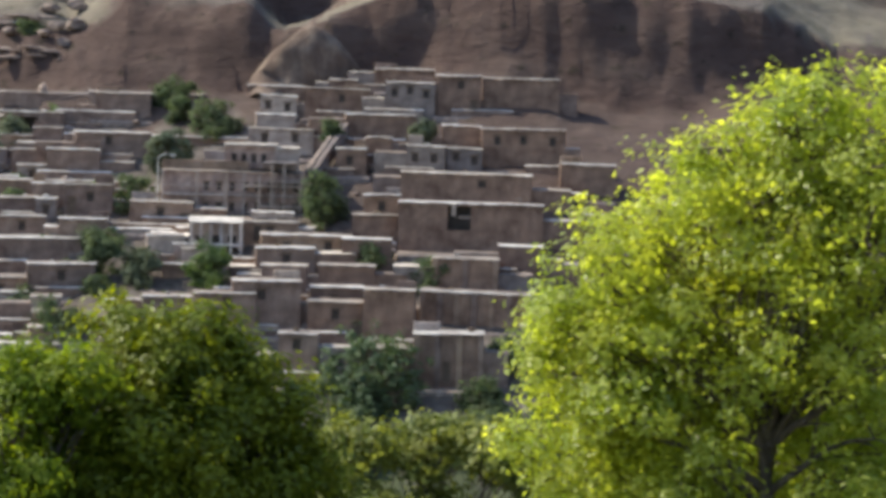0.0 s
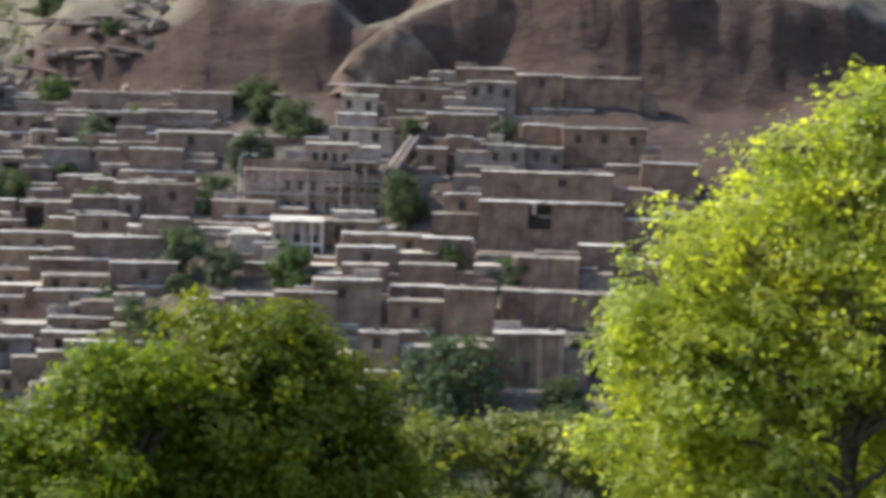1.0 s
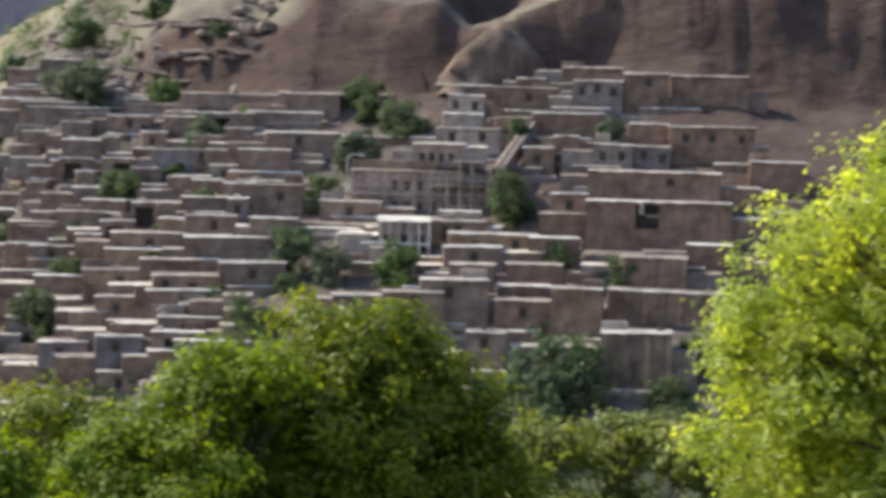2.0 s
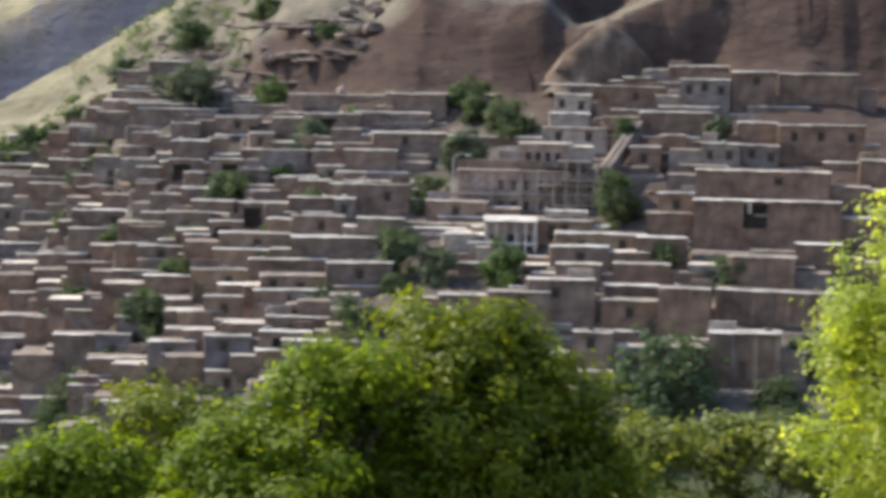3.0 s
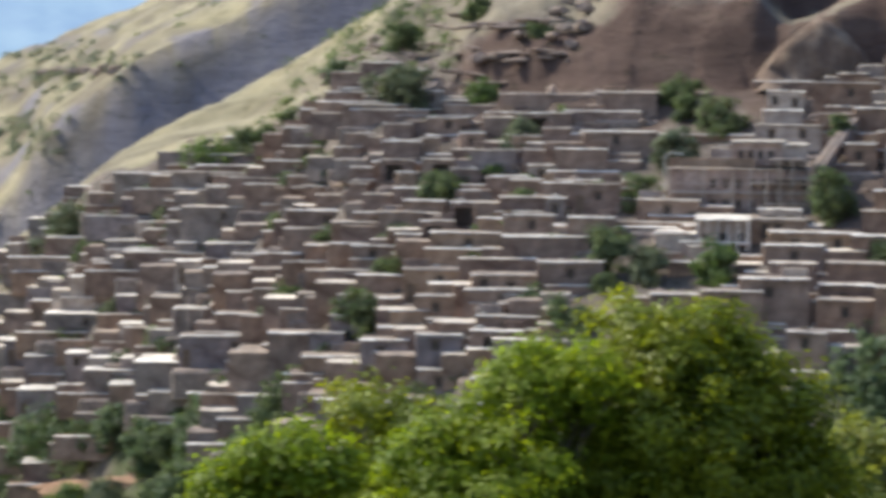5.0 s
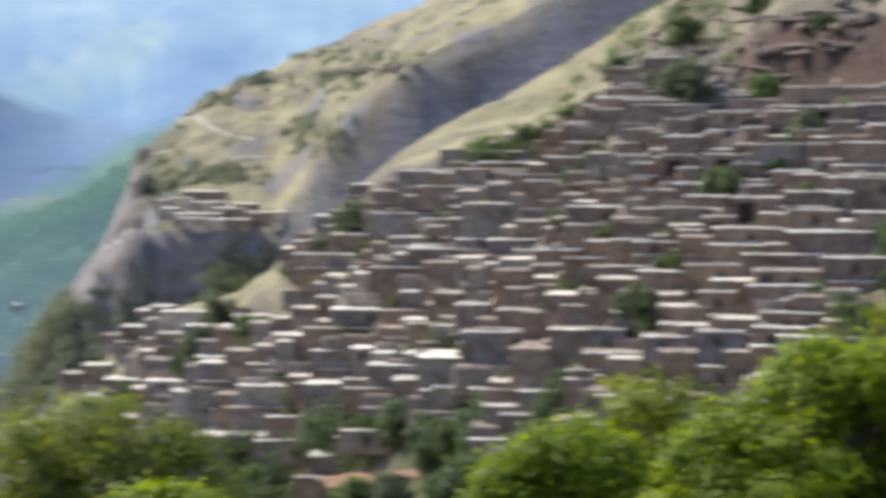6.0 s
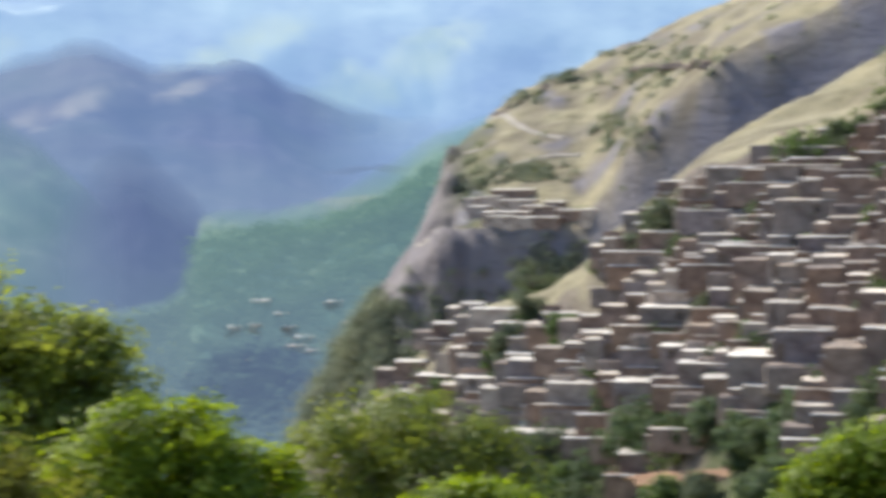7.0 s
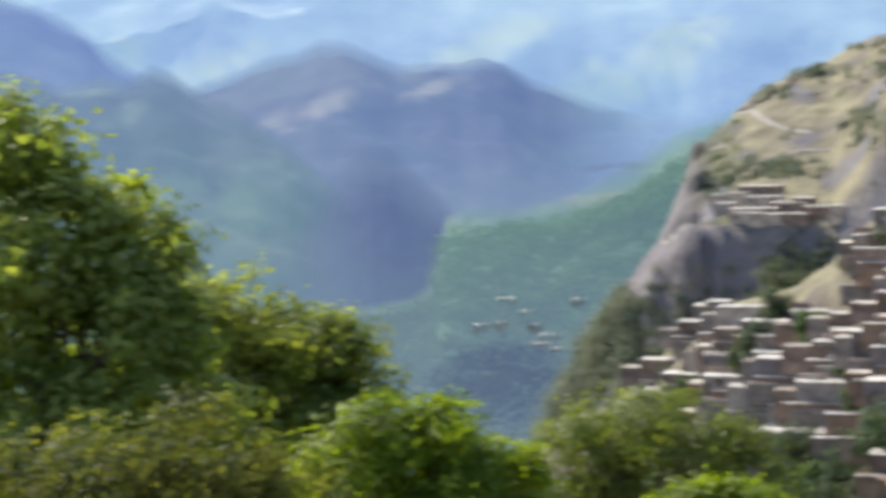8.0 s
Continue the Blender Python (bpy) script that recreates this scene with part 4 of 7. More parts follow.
def roof_edge_mesh(w, h, rng, deep=0.6, thick=0.07, front=0.17, side=0.05, fall=0.02):
    """An added pale lip along a roof's front, sloped to draw its sunlit line."""
    n = max(4, int(w / 0.8))
    verts, faces = [], []
    for i in range(n + 1):
        x = -w / 2 - side + (w + 2 * side) * i / n
        y0, y1 = -front + rng.uniform(-0.04, 0.04), -front + deep * rng.uniform(0.7, 1.25)
        z0 = h - 0.02 + rng.uniform(-0.02, 0.02)
        z1 = h + thick + 0.045 + rng.uniform(-0.025, 0.025)
        verts += [(x, y0, z0), (x, y0 + 0.14, z1), (x, y1, z1 + fall * (y1 - y0) + 0.02), (x, y1, z0)]
    for i in range(n):
        a, b = 4 * i, 4 * i + 4
        faces += [(a + k, b + k, b + (k + 1) % 4, a + (k + 1) % 4) for k in range(4)]
    faces += [(0, 1, 2, 3), (4 * n + 3, 4 * n + 2, 4 * n + 1, 4 * n)]
    return from_arrays("roof_edge", verts, faces)


def put_roof(root, w, d, h, rng, pale, **shape):
    if pale or rng.random() < 0.06:
        return part("roof", roof_mesh(w, d, h, rng, **shape), SUNLIT_PALE, root, "pale sunlit flat roof")
    roof = part("roof", roof_mesh(w, d, h, rng, **shape), ROOF_EARTH, root, "brown earth roof with an added pale front lip")
    part("roof_edge", roof_edge_mesh(w, h, rng, rng.uniform(0.35, 0.75) if w > 3.4 else rng.uniform(0.25, 0.55), fall=shape["fall"] + 0.02), SUNLIT_PALE if rng.random() < 0.6 else ROOF, roof, "added pale lip for the sunlit roof line")
    return roof


def sash(w, h, bars):
    bm = bmesh.new()
    t = 0.07
    box(bm, -w / 2, w / 2, 0.10, 0.20, 0, t), box(bm, -w / 2, w / 2, 0.10, 0.20, h - t, h)
    box(bm, -w / 2, -w / 2 + t, 0.10, 0.20, t, h - t), box(bm, w / 2 - t, w / 2, 0.10, 0.20, t, h - t)
    for i in range(bars):
        x = -w / 2 + w * (i + 1) / (bars + 1)
        box(bm, x - 0.03, x + 0.03, 0.12, 0.19, t, h - t)
    return from_bm("window", bm)


def slab(name, x0, x1, y0, y1, z0, z1):
    bm = bmesh.new()
    box(bm, x0, x1, y0, y1, z0, z1)
    bmesh.ops.bevel(bm, geom=bm.edges[:], offset=min(x1 - x0, y1 - y0, z1 - z0) * 0.12, segments=1, affect="EDGES")
    return from_bm(name, bm)


SASHES = {}


def window(root, x, z, w, h, bars=1):
    key = (round(w, 1), round(h, 1), bars)
    if key not in SASHES:
        SASHES[key] = (sash(w, h, bars), slab("pane", -w / 2 + 0.05, w / 2 - 0.05, 0.15, 0.28, 0.05, h - 0.05), slab("lintel", -w / 2 - 0.15, w / 2 + 0.15, -0.06, 0.12, h + 0.01, h + 0.13))
    frame_mesh, pane_mesh, lintel_mesh = SASHES[key]
    win = part("window", frame_mesh, WOOD, root, m=Matrix.Translation((x, 0, z)))
    part("pane", pane_mesh, GLASS_AND_SHADE, win, "dark dusty pane")
    part("lintel", lintel_mesh, WOOD, win)
    return win


def beam_ends(root, w, h, rng):
    n = max(2, int(w / 1.3))
    for i in range(n):
        x = -w / 2 + w * (i + 0.5) / n + rng.uniform(-0.1, 0.1)
        part("beam", BEAM, WOOD, root, m=Matrix.Translation((x, 0, h - 0.16)))


BEAM = slab("beam", -0.08, 0.08, -0.32, 0.3, 0.0, 0.16)
HOUSES = [0]
ROOFTOPS = []
STONE = mud("dry_stone", (0.16, 0.135, 0.12), (0.25, 0.215, 0.19), (0.36, 0.315, 0.28), 2.2)


def house(x, y, z, turn, w, d, h, style=""):
    """A flat-roofed house; its front wall's foot in the middle at (x, y, z). style: a letter for the plaster, then openings and their number."""
    HOUSES[0] += 1
    rng = random.Random(HOUSES[0] * 7)
    paint = style[0] if style and style[0] in "OGLBR" else ""
    code = {style[i]: int(style[i + 1]) if i + 1 < len(style) and style[i + 1].isdigit() else 1 for i in range(len(paint), len(style)) if not style[i].isdigit()}
    words = []
    holes, fits, doors = [], [], []
    if "w" in code:
        n = code["w"]
        ww, wh = min(0.7, w / (n * 1.9)), min(0.9, 0.36 * h)
        ww, wh = round(ww, 1), round(wh, 1)
        for i in range(n):
            cx = -w / 2 + w * (i + 0.5) / n + rng.uniform(-0.08, 0.08) * w / n
            z0 = h - wh - rng.uniform(0.35, 0.75)
            holes.append((cx - ww / 2, cx + ww / 2, z0, z0 + wh)), fits.append((cx, z0, ww, wh, 1 if n < 3 else 0))
        words.append("one small window" if n == 1 else "small dark windows")
        if w > 4.2 and n < 3 and rng.random() < 0.55 and h > 2.5:
            side = rng.choice((-1, 1))
            cx = side * (w / 2 - 0.75)
            if all(cx + 0.5 < o[0] or cx - 0.5 > o[1] for o in holes):
                holes.append((cx - 0.4, cx + 0.4, 0.0, 1.85)), doors.append((cx, 0.0, 0.8, 1.85))
    if "H" in code:
        holes.append((w * 0.09, w * 0.09 + 0.8, h - 1.3, h - 0.6)), fits.append((w * 0.09 + 0.4, h - 1.3, 0.8, 0.7, 1))
        words.append("a single high window")
    if "W" in code:
        holes.append((-w * 0.16, w * 0.0, h - 2.5, h - 0.25))
        words.append("one big dark opening")
    if "o" in code:
        ww = min(2.0, w * 0.5)
        cx = rng.uniform(-0.12, 0.12) * w
        if all(cx + ww / 2 < o[0] - 0.1 or cx - ww / 2 > o[1] + 0.1 for o in holes):
            holes.append((cx - ww / 2, cx + ww / 2, 0.3, h - 0.5))
            words.append("a dark open bay")
    if "p" in code:
        words.append("projecting buttresses")
    if "q" in code:
        words.append("a pillared porch")
    if "d" in code:
        holes.append((-0.45, 0.15, 0.4, 2.1)), doors.append((-0.15, 0.4, 0.6, 1.7))
    tail = " and ".join(words[:2]) if words else "blank walls"
    root = thing("house", (x, y, z), "%s flat-roofed house with %s" % (WORDS[paint], tail), "house", "houses of the hillside village", turn)
    deep = 1.6 if ("o" in code or "W" in code) else 0.3
    part("wall", wall_mesh(w, d, h, holes, rng, deep=min(deep, d * 0.4)), WALLS[paint], root)
    put_roof(root, w, d, h, rng, (x < -72 and z < -20) or "b" in code, fall=0.016 if z > -9 else 0.006 if z > -20 else 0.0)
    root.matrix_basis = root.matrix_basis @ pose(0, 0, 0, 0, rng.uniform(-0.7, 0.7), 0)
    if rng.random() < 0.8 and w > 2.0 and "n" not in code and not {"p", "q", "W", "d"} & set(code):
        pw, ph, pd = max(2.6, w * rng.uniform(0.7, 1.5)), rng.uniform(0.45, 1.15), rng.uniform(0.8, 1.7)
        px = rng.uniform(-0.55, 0.55) * w
        low = part("terrace", wall_mesh(pw, pd, ph, [], rng, 2.4), WALLS[rng.choice(("", paint, "R", "R"))], root, "low terrace built against the front", Matrix.Translation((px, -pd - 0.02, 0)))
        part("roof_edge", roof_edge_mesh(pw, ph, rng, rng.uniform(0.25, 0.6), 0.04, 0.06, 0.02), SUNLIT_PALE if rng.random() < 0.5 else ROOF, low, "added pale edge for a sunlit line")
    if rng.random() < 0.85 and "n" not in code:
        part("yard", slab("yard", -w / 2 - rng.uniform(0, 0.8), w / 2 + rng.uniform(0, 0.8), -rng.uniform(1.2, 2.6), -0.02, -3.2, rng.uniform(-0.15, 0.1)), STONE, root, "stone-faced earth terrace before the house")
    for side in (-1, 1):
        if rng.random() < 0.45 and w > 2.4 and "n" not in code:
            aw, ah = rng.uniform(1.4, 4.2), h * rng.uniform(0.4, 0.85)
            hut = part("annex", wall_mesh(aw, d * 0.8, ah, [], rng), WALLS[rng.choice(("", paint, "", "G", "R"))], root, m=Matrix.Translation((side * (w + aw) / 2, rng.uniform(0.1, 0.5), 0)))
            part("roof", roof_mesh(aw, d * 0.8, ah, rng, 0.05, 0.06, 0.0, 0.03), ROOF if rng.random() < 0.6 else ROOF_EARTH, hut)
    for cx, z0, ww, wh, bars in fits:
        window(root, cx, z0, ww, wh, bars)
    for cx, z0, ww, hh in doors:
        part("door", slab("door", cx - ww / 2, cx + ww / 2, 0.14, 0.22, z0, z0 + hh), WOOD, root, "plain wooden door")
    # A dark sheet closes the bay in place of its inner shade.
    if "o" in code or "W" in code:
        for o in holes:
            if o[1] - o[0] > 1.0:
                part("back_wall", slab("back_wall", o[0], o[1], min(deep, d * 0.4), min(deep, d * 0.4) + 0.2, o[2], o[3]), GLASS_AND_SHADE, root, "dark sheet for the shade inside the bay")
    if "W" in code:
        o = holes[0]
        part("shelf_beam", slab("shelf_beam", (o[0] + o[1]) / 2 - 0.1, o[1], 0.1, 0.3, o[2] + 1.1, o[2] + 1.35), WALLS["G"], root, "grey cross beam")
        part("cloth", slab("cloth", o[0] + 0.35, o[0] + 0.75, -0.08, 0.0, o[3] - 0.9, o[3] + 0.3), WALLS["L"], root, "pale cloth hung over the edge")
    if "p" in code:
        n = code["p"]
        for i in range(n + 1):
            cx = -w / 2 + 0.25 + (w - 0.5) * i / n
            part("buttress", slab("buttress", cx - 0.24, cx + 0.24, -0.16, 0.05, -0.8, h - 0.02), WALLS["" if i % 2 else "O"], root)
    if "q" in code:
        n = code["q"]
        for i in range(n + 1):
            cx = -w / 2 + 0.15 + (w - 0.3) * i / n
            part("pillar", slab("pillar", cx - 0.16, cx + 0.16, -0.5, -0.2, -0.4, h), WALLS["L"], root, "pale porch pillar")
    if w > 3 and rng.random() < 0.3 and "n" not in code:
        side = rng.choice((-1, 1))
        part("parapet", slab("parapet", side * w * 0.12, side * w / 2, d - 0.5, d - 0.2, h + 0.1, h + rng.uniform(0.6, 1.1)) if side > 0 else slab("parapet", -w / 2, -w * 0.12, d - 0.5, d - 0.2, h + 0.1, h + rng.uniform(0.6, 1.1)), WALLS[rng.choice(("", "", "L", "O"))], root)
    ROOFTOPS.append((root.matrix_basis.copy(), w, d, h))
    if w > 4:
        beam_ends(root, w, h, rng)
    return root


def gallery_house(x, y, z, turn, w=13.6, d=6.0, h=4.3):
    """The long house with two tiers of windows between pale posts, a parapet and an upper room."""
    rng = random.Random(99)
    root = thing("gallery_house", (x, y, z), "two-tiered mud house with pale posts and rows of windows", "house", "houses of the hillside village", turn)
    holes, fits = [], []
    for tier, z0 in ((0, 0.5), (1, 2.5)):
        for i in range(11):
            cx = -w / 2 + w * (i + 0.5) / 11
            if tier == 1 and i < 3:
                continue
            holes.append((cx - 0.25, cx + 0.25, z0, z0 + 0.8)), fits.append((cx, z0, 0.5, 0.8, 0))
    part("wall", wall_mesh(w, d, h, holes, rng), WALLS["P"], root)
    for f in fits:
        window(root, *f)
    put_roof(root, w, d, h, rng, False, front=0.3, fall=0.04)
    part("floor_ledge", slab("floor_ledge", -w / 2, w / 2, -0.5, 0, 1.95, 2.2), WALLS["L"], root, "pale ledge between the tiers")
    for k in (0, 3.3, 6.1, 7.8, 9.3, 10.8, 13.3):
        part("post", slab("post", -w / 2 + k, -w / 2 + k + 0.2, -0.62, -0.42, -0.6, h), WALLS["L"], root, "pale upright post")
    for z0, x0, x1 in ((1.0, 2.4, 6.7), (2.98, 1.2, 6.7), (3.4, 3.6, 7.2), (5.3, 3.0, 6.2)):
        part("balcony", slab("balcony", x0, x1, -1.0, -0.06 if z0 < h else 1.1, z0, z0 + 0.14), WALLS["L"], root, "pale balcony slab on posts")
    for k in (2.5, 3.7, 4.9, 6.5):
        part("post", slab("post", k, k + 0.17, -0.98, -0.82, -0.8, 5.3 if 3 < k < 6 else 3.4), WALLS["L"], root, "pale upright post")
    part("handrail", slab("handrail", -w / 2, w / 2, -0.46, -0.38, 2.9, 2.98), WALLS["L"], root)
    part("parapet", slab("parapet", -w / 2, w * 0.12, 0.5, 0.75, h + 0.22, h + 1.1), WALLS["O"], root)
    bm_holes = [(-1.9 + i * 0.95, -1.4 + i * 0.95, 0.6, 1.5) for i in range(4)]
    up = part("upper_room", wall_mesh(5.2, 3.6, 2.2, bm_holes, rng, 0.0), WALLS["P"], root, "pinkish plastered upper room", Matrix.Translation((1.8, 1.4, h + 0.35)))
    part("roof", roof_mesh(5.2, 3.6, 2.2, rng, 0.2, 0.3), ROOF, up)
    for o in bm_holes:
        part("pane", slab("pane", o[0], o[1], 0.2, 0.3, o[2], o[3]), GLASS_AND_SHADE, up, "dark dusty pane")
    hut = part("stair_hut", wall_mesh(2.4, 3.0, 1.9, [], rng, 0.0), WALLS["L"], root, m=Matrix.Translation((5.3, 1.2, h + 0.4)))
    part("roof", roof_mesh(2.4, 3.0, 1.9, rng, 0.2, 0.2), ROOF, hut)
    return root


def balcony_house(x, y, z, turn, w=5.0, d=5.0, h=2.9):
    """The whitewashed house with a pillared balcony and a lower wing."""
    rng = random.Random(98)
    root = thing("balcony_house", (x, y, z), "whitewashed house with a pillared balcony beside a tree", "house", "houses of the hillside village", turn)
    part("wall", wall_mesh(w, d, h, [(-1.9, -1.1, 0.2, 1.7), (-0.4, 0.4, 0.2, 1.7), (1.1, 1.9, 0.2, 1.7)], rng), WALLS["L"], root)
    for k in (-1.5, 0.0, 1.5):
        part("pane", slab("pane", k - 0.4, k + 0.4, 0.2, 0.3, 0.2, 1.7), GLASS_AND_SHADE, root, "dark dusty pane")
    part("roof", roof_mesh(w, d, h, rng, 0.12, 1.2), SUNLIT_PALE, root, "pale sunlit roof terrace")
    part("balcony_floor", slab("balcony_floor", -w / 2, w / 2, -1.1, 0, 0.75, 0.95), WHITE, root)
    for i in range(6):
        cx = -w / 2 + 0.2 + (w - 0.4) * i / 5
        part("pillar", slab("pillar", cx - 0.09, cx + 0.09, -1.05, -0.87, -1.2, h), WHITE, root)
    wing = part("wing", wall_mesh(4.0, 4.0, 2.4, [(-0.4, 0.4, 0.4, 1.6)], rng), WALLS["L"], root, "pale lower wing", Matrix.Translation((-w / 2 - 1.6, 0.4, -1.0)))
    part("roof", roof_mesh(4.0, 4.0, 2.4, rng, 0.2, 0.4), SUNLIT_PALE, wing)
    part("door", slab("door", -0.35, 0.35, 0.15, 0.25, 0.42, 1.55), WOOD, wing)
    return root


def shop_house(x, y, z, turn, w=5.2, d=4.5, h=2.3):
    rng = random.Random(97)
    root = thing("house", (x, y, z), "reddish ochre house with two tall dark windows", "house", "houses of the hillside village", turn)
    holes = [(-1.6, -0.9, 0.5, 1.9), (-0.4, 0.3, 0.5, 1.9)]
    part("wall", wall_mesh(w, d, h, holes, rng), WALLS["O"], root)
    put_roof(root, w, d, h, rng, False, fall=0.03)
    for o in holes:
        window(root, (o[0] + o[1]) / 2, o[2], 0.7, 1.4, 1)
    return root


WHITE = mud("whitewash", (0.62, 0.60, 0.56), (0.74, 0.72, 0.68), (0.82, 0.80, 0.77))


def stair(foot, head, wide=0.8):
    """A flight of earth steps between two cheek walls, climbing from one terrace to the next."""
    way = head - foot
    turn = math.degrees(math.atan2(-way.x, way.y))
    run, n = math.hypot(way.x, way.y), max(4, int(way.z / 0.19))
    root = thing("stair", foot, "steep flight of worn earth steps between low mud walls", "stairs", "", turn)
    step = slab("step", -wide / 2, wide / 2, 0, run / n + 0.1, -1.2, 0.0)
    for k in range(n):
        part("step", step, STONE, root, m=Matrix.Translation((0, run * k / n, way.z * (k + 1) / n)))
    for side in (-1, 1):
        bm = bmesh.new()
        v = box(bm, side * wide / 2 - 0.16, side * wide / 2 + 0.16, 0, run, -1.5, 0.16)
        for q in v:
            if q.co.y > 1:
                q.co.z += way.z
        part("cheek_wall", from_bm("cheek_wall", bm), STONE, root)


# the named houses, then the rest by terrace
stair(Vector((-13.0, 198.0, -7.2)), Vector((-10.2, 211.0, -2.2)))
gallery_house(-20.2, 193.9, -11.65, 6.0)
balcony_house(-20.7, 185.3, -14.61, 6.4)
shop_house(-15.7, 186.3, -13.92, 4.8)
house(-57.3, 228.9, -3.51, 11.0, 2.9, 2.5, 2.4, "")
house(-35.6, 223.2, -3.05, 5.8, 6.0, 3.2, 3.0, "")
house(-44.8, 219.5, -5.42, 8.6, 6.5, 3.3, 3.0, "o1")
house(-34.4, 209.7, -7.38, 12.2, 7.9, 2.8, 3.2, "w1")
house(-43.6, 209.5, -8.82, 7.2, 2.8, 2.2, 2.6, "")
house(-37.9, 206.0, -8.98, 6.3, 5.4, 2.4, 3.0, "")
house(-59.0, 209.9, -10.35, 13.1, 3.7, 2.3, 2.8, "o1")
house(-54.5, 210.1, -10.23, 11.9, 3.4, 2.4, 2.8, "o1")
house(-50.8, 207.9, -10.74, 15.8, 3.2, 2.1, 2.4, "")
house(-44.9, 203.1, -11.43, 13.0, 3.9, 2.4, 2.6, "")
house(-38.9, 198.2, -11.96, 8.0, 3.1, 2.0, 2.8, "")
house(-34.3, 195.0, -12.07, 6.7, 4.7, 2.1, 3.0, "w1")
house(-56.1, 203.4, -12.77, 11.8, 2.8, 2.2, 2.5, "")
house(-42.1, 197.1, -13.02, 15.0, 4.8, 2.5, 2.4, "")
house(-40.2, 190.8, -15.07, 13.2, 5.1, 2.3, 3.0, "w1")
house(-33.5, 187.5, -14.55, 5.4, 4.5, 2.4, 2.6, "")
house(-55.1, 197.5, -15.29, 14.5, 4.7, 3.0, 2.8, "")
house(-46.2, 190.0, -16.89, 11.5, 7.4, 3.1, 3.0, "Ow1")
house(-37.2, 184.3, -16.67, 12.8, 8.2, 3.3, 3.0, "")
house(-47.1, 187.7, -18.14, 10.5, 5.6, 3.4, 2.8, "O")
house(-41.1, 184.0, -17.88, 8.2, 4.6, 2.2, 3.0, "")
house(-43.9, 185.4, -18.24, 12.8, 1.6, 2.1, 2.2, "")
house(-33.4, 176.9, -18.34, 12.6, 6.0, 2.6, 3.0, "w1")
house(-47.3, 182.5, -20.11, 13.9, 6.6, 3.1, 3.2, "Ow1")
house(-39.1, 177.8, -19.77, 15.2, 7.2, 3.1, 3.0, "w3")
house(-39.2, 175.2, -20.86, 12.6, 7.0, 2.8, 3.0, "o1w1")
house(-46.1, 177.6, -22.08, 9.7, 3.8, 2.4, 3.2, "Ow1")
house(-51.4, 180.8, -22.38, 14.4, 2.3, 2.5, 2.8, "w1")
house(-37.6, 169.9, -22.47, 9.6, 5.6, 2.5, 2.8, "w1")
house(-38.0, 167.2, -23.85, 7.6, 4.5, 2.0, 3.2, "o1")
house(-48.8, 174.8, -24.39, 10.8, 4.0, 2.7, 2.8, "")
house(-43.1, 167.0, -25.69, 16.1, 4.0, 2.6, 4.5, "Bw1")
house(-37.0, 159.8, -26.50, 12.6, 2.8, 2.3, 2.8, "")
house(-26.4, 167.9, -20.44, 12.0, 3.0, 1.9, 3.0, "Ow1")
house(-22.7, 167.5, -20.49, 9.5, 4.1, 2.4, 3.5, "w1")
house(-17.8, 167.1, -20.55, 7.8, 5.1, 2.6, 4.0, "w1")
house(-18.0, 219.3, -2.60, 0.6, 4.0, 2.4, 2.8, "Lw2")
house(-11.6, 219.2, -2.04, 3.7, 7.1, 2.7, 3.2, "Rw1")
house(-11.2, 224.7, 0.02, 2.1, 3.2, 2.3, 2.2, "R")
house(-17.8, 213.8, -4.40, 7.2, 4.2, 2.3, 2.6, "L")
house(-16.8, 208.3, -6.28, 1.6, 6.8, 3.1, 3.0, "Lw2")
house(-6.4, 210.4, -4.68, 4.9, 7.5, 3.2, 3.2, "R")
house(-6.4, 205.4, -6.37, 4.5, 2.6, 2.1, 2.6, "R")
house(-9.1, 202.3, -7.73, 1.1, 3.1, 2.4, 2.8, "Rw1")
house(-4.4, 226.0, 1.21, 1.9, 6.7, 3.1, 2.4, "R")
house(-3.6, 218.0, -1.51, 0.1, 5.4, 2.5, 3.6, "Gw3")
house(1.7, 218.5, -1.43, 0.6, 4.9, 2.2, 4.4, "Rw1")
house(8.5, 219.3, -1.16, 0.8, 8.4, 2.6, 4.0, "R")
house(2.0, 207.5, -5.35, -2.5, 4.0, 2.4, 3.0, "R")
house(8.4, 204.3, -6.69, 0.0, 8.6, 2.5, 4.2, "Rw3")
house(-1.6, 201.5, -7.62, -3.9, 3.9, 2.2, 3.2, "Gw2")
house(2.3, 202.0, -7.56, -0.3, 3.7, 2.0, 3.0, "Gw2")
house(2.5, 194.5, -10.24, -1.9, 12.8, 3.1, 3.4, "RH1")
house(7.4, 179.3, -15.69, -2.4, 4.0, 2.1, 3.0, "R")
house(-12.1, 182.6, -15.13, 6.7, 8.3, 3.1, 2.6, "Ow2")
house(-13.7, 179.0, -16.47, 7.5, 5.3, 2.6, 3.0, "w1")
house(-6.5, 180.4, -15.53, -1.2, 4.5, 2.0, 3.0, "Rw1")
house(-26.6, 190.7, -13.10, 5.3, 6.0, 3.2, 2.8, "w1")
house(2.4, 175.5, -17.26, -2.2, 5.9, 3.0, 3.6, "Rp2")
house(-14.4, 168.4, -20.11, 7.4, 5.8, 2.8, 4.6, "w1")
house(-8.6, 170.8, -19.07, 5.1, 4.6, 2.4, 3.0, "Rw1")
house(-8.4, 167.3, -20.39, 3.9, 4.9, 2.4, 3.4, "Rw1")
house(-4.0, 166.5, -20.56, -3.1, 4.3, 2.3, 4.8, "R")
house(-11.1, 160.1, -22.93, -0.5, 3.2, 2.1, 4.0, "w1")
house(-15.8, 188.3, -13.23, 4.2, 4.0, 2.3, 2.4, "Lw2")
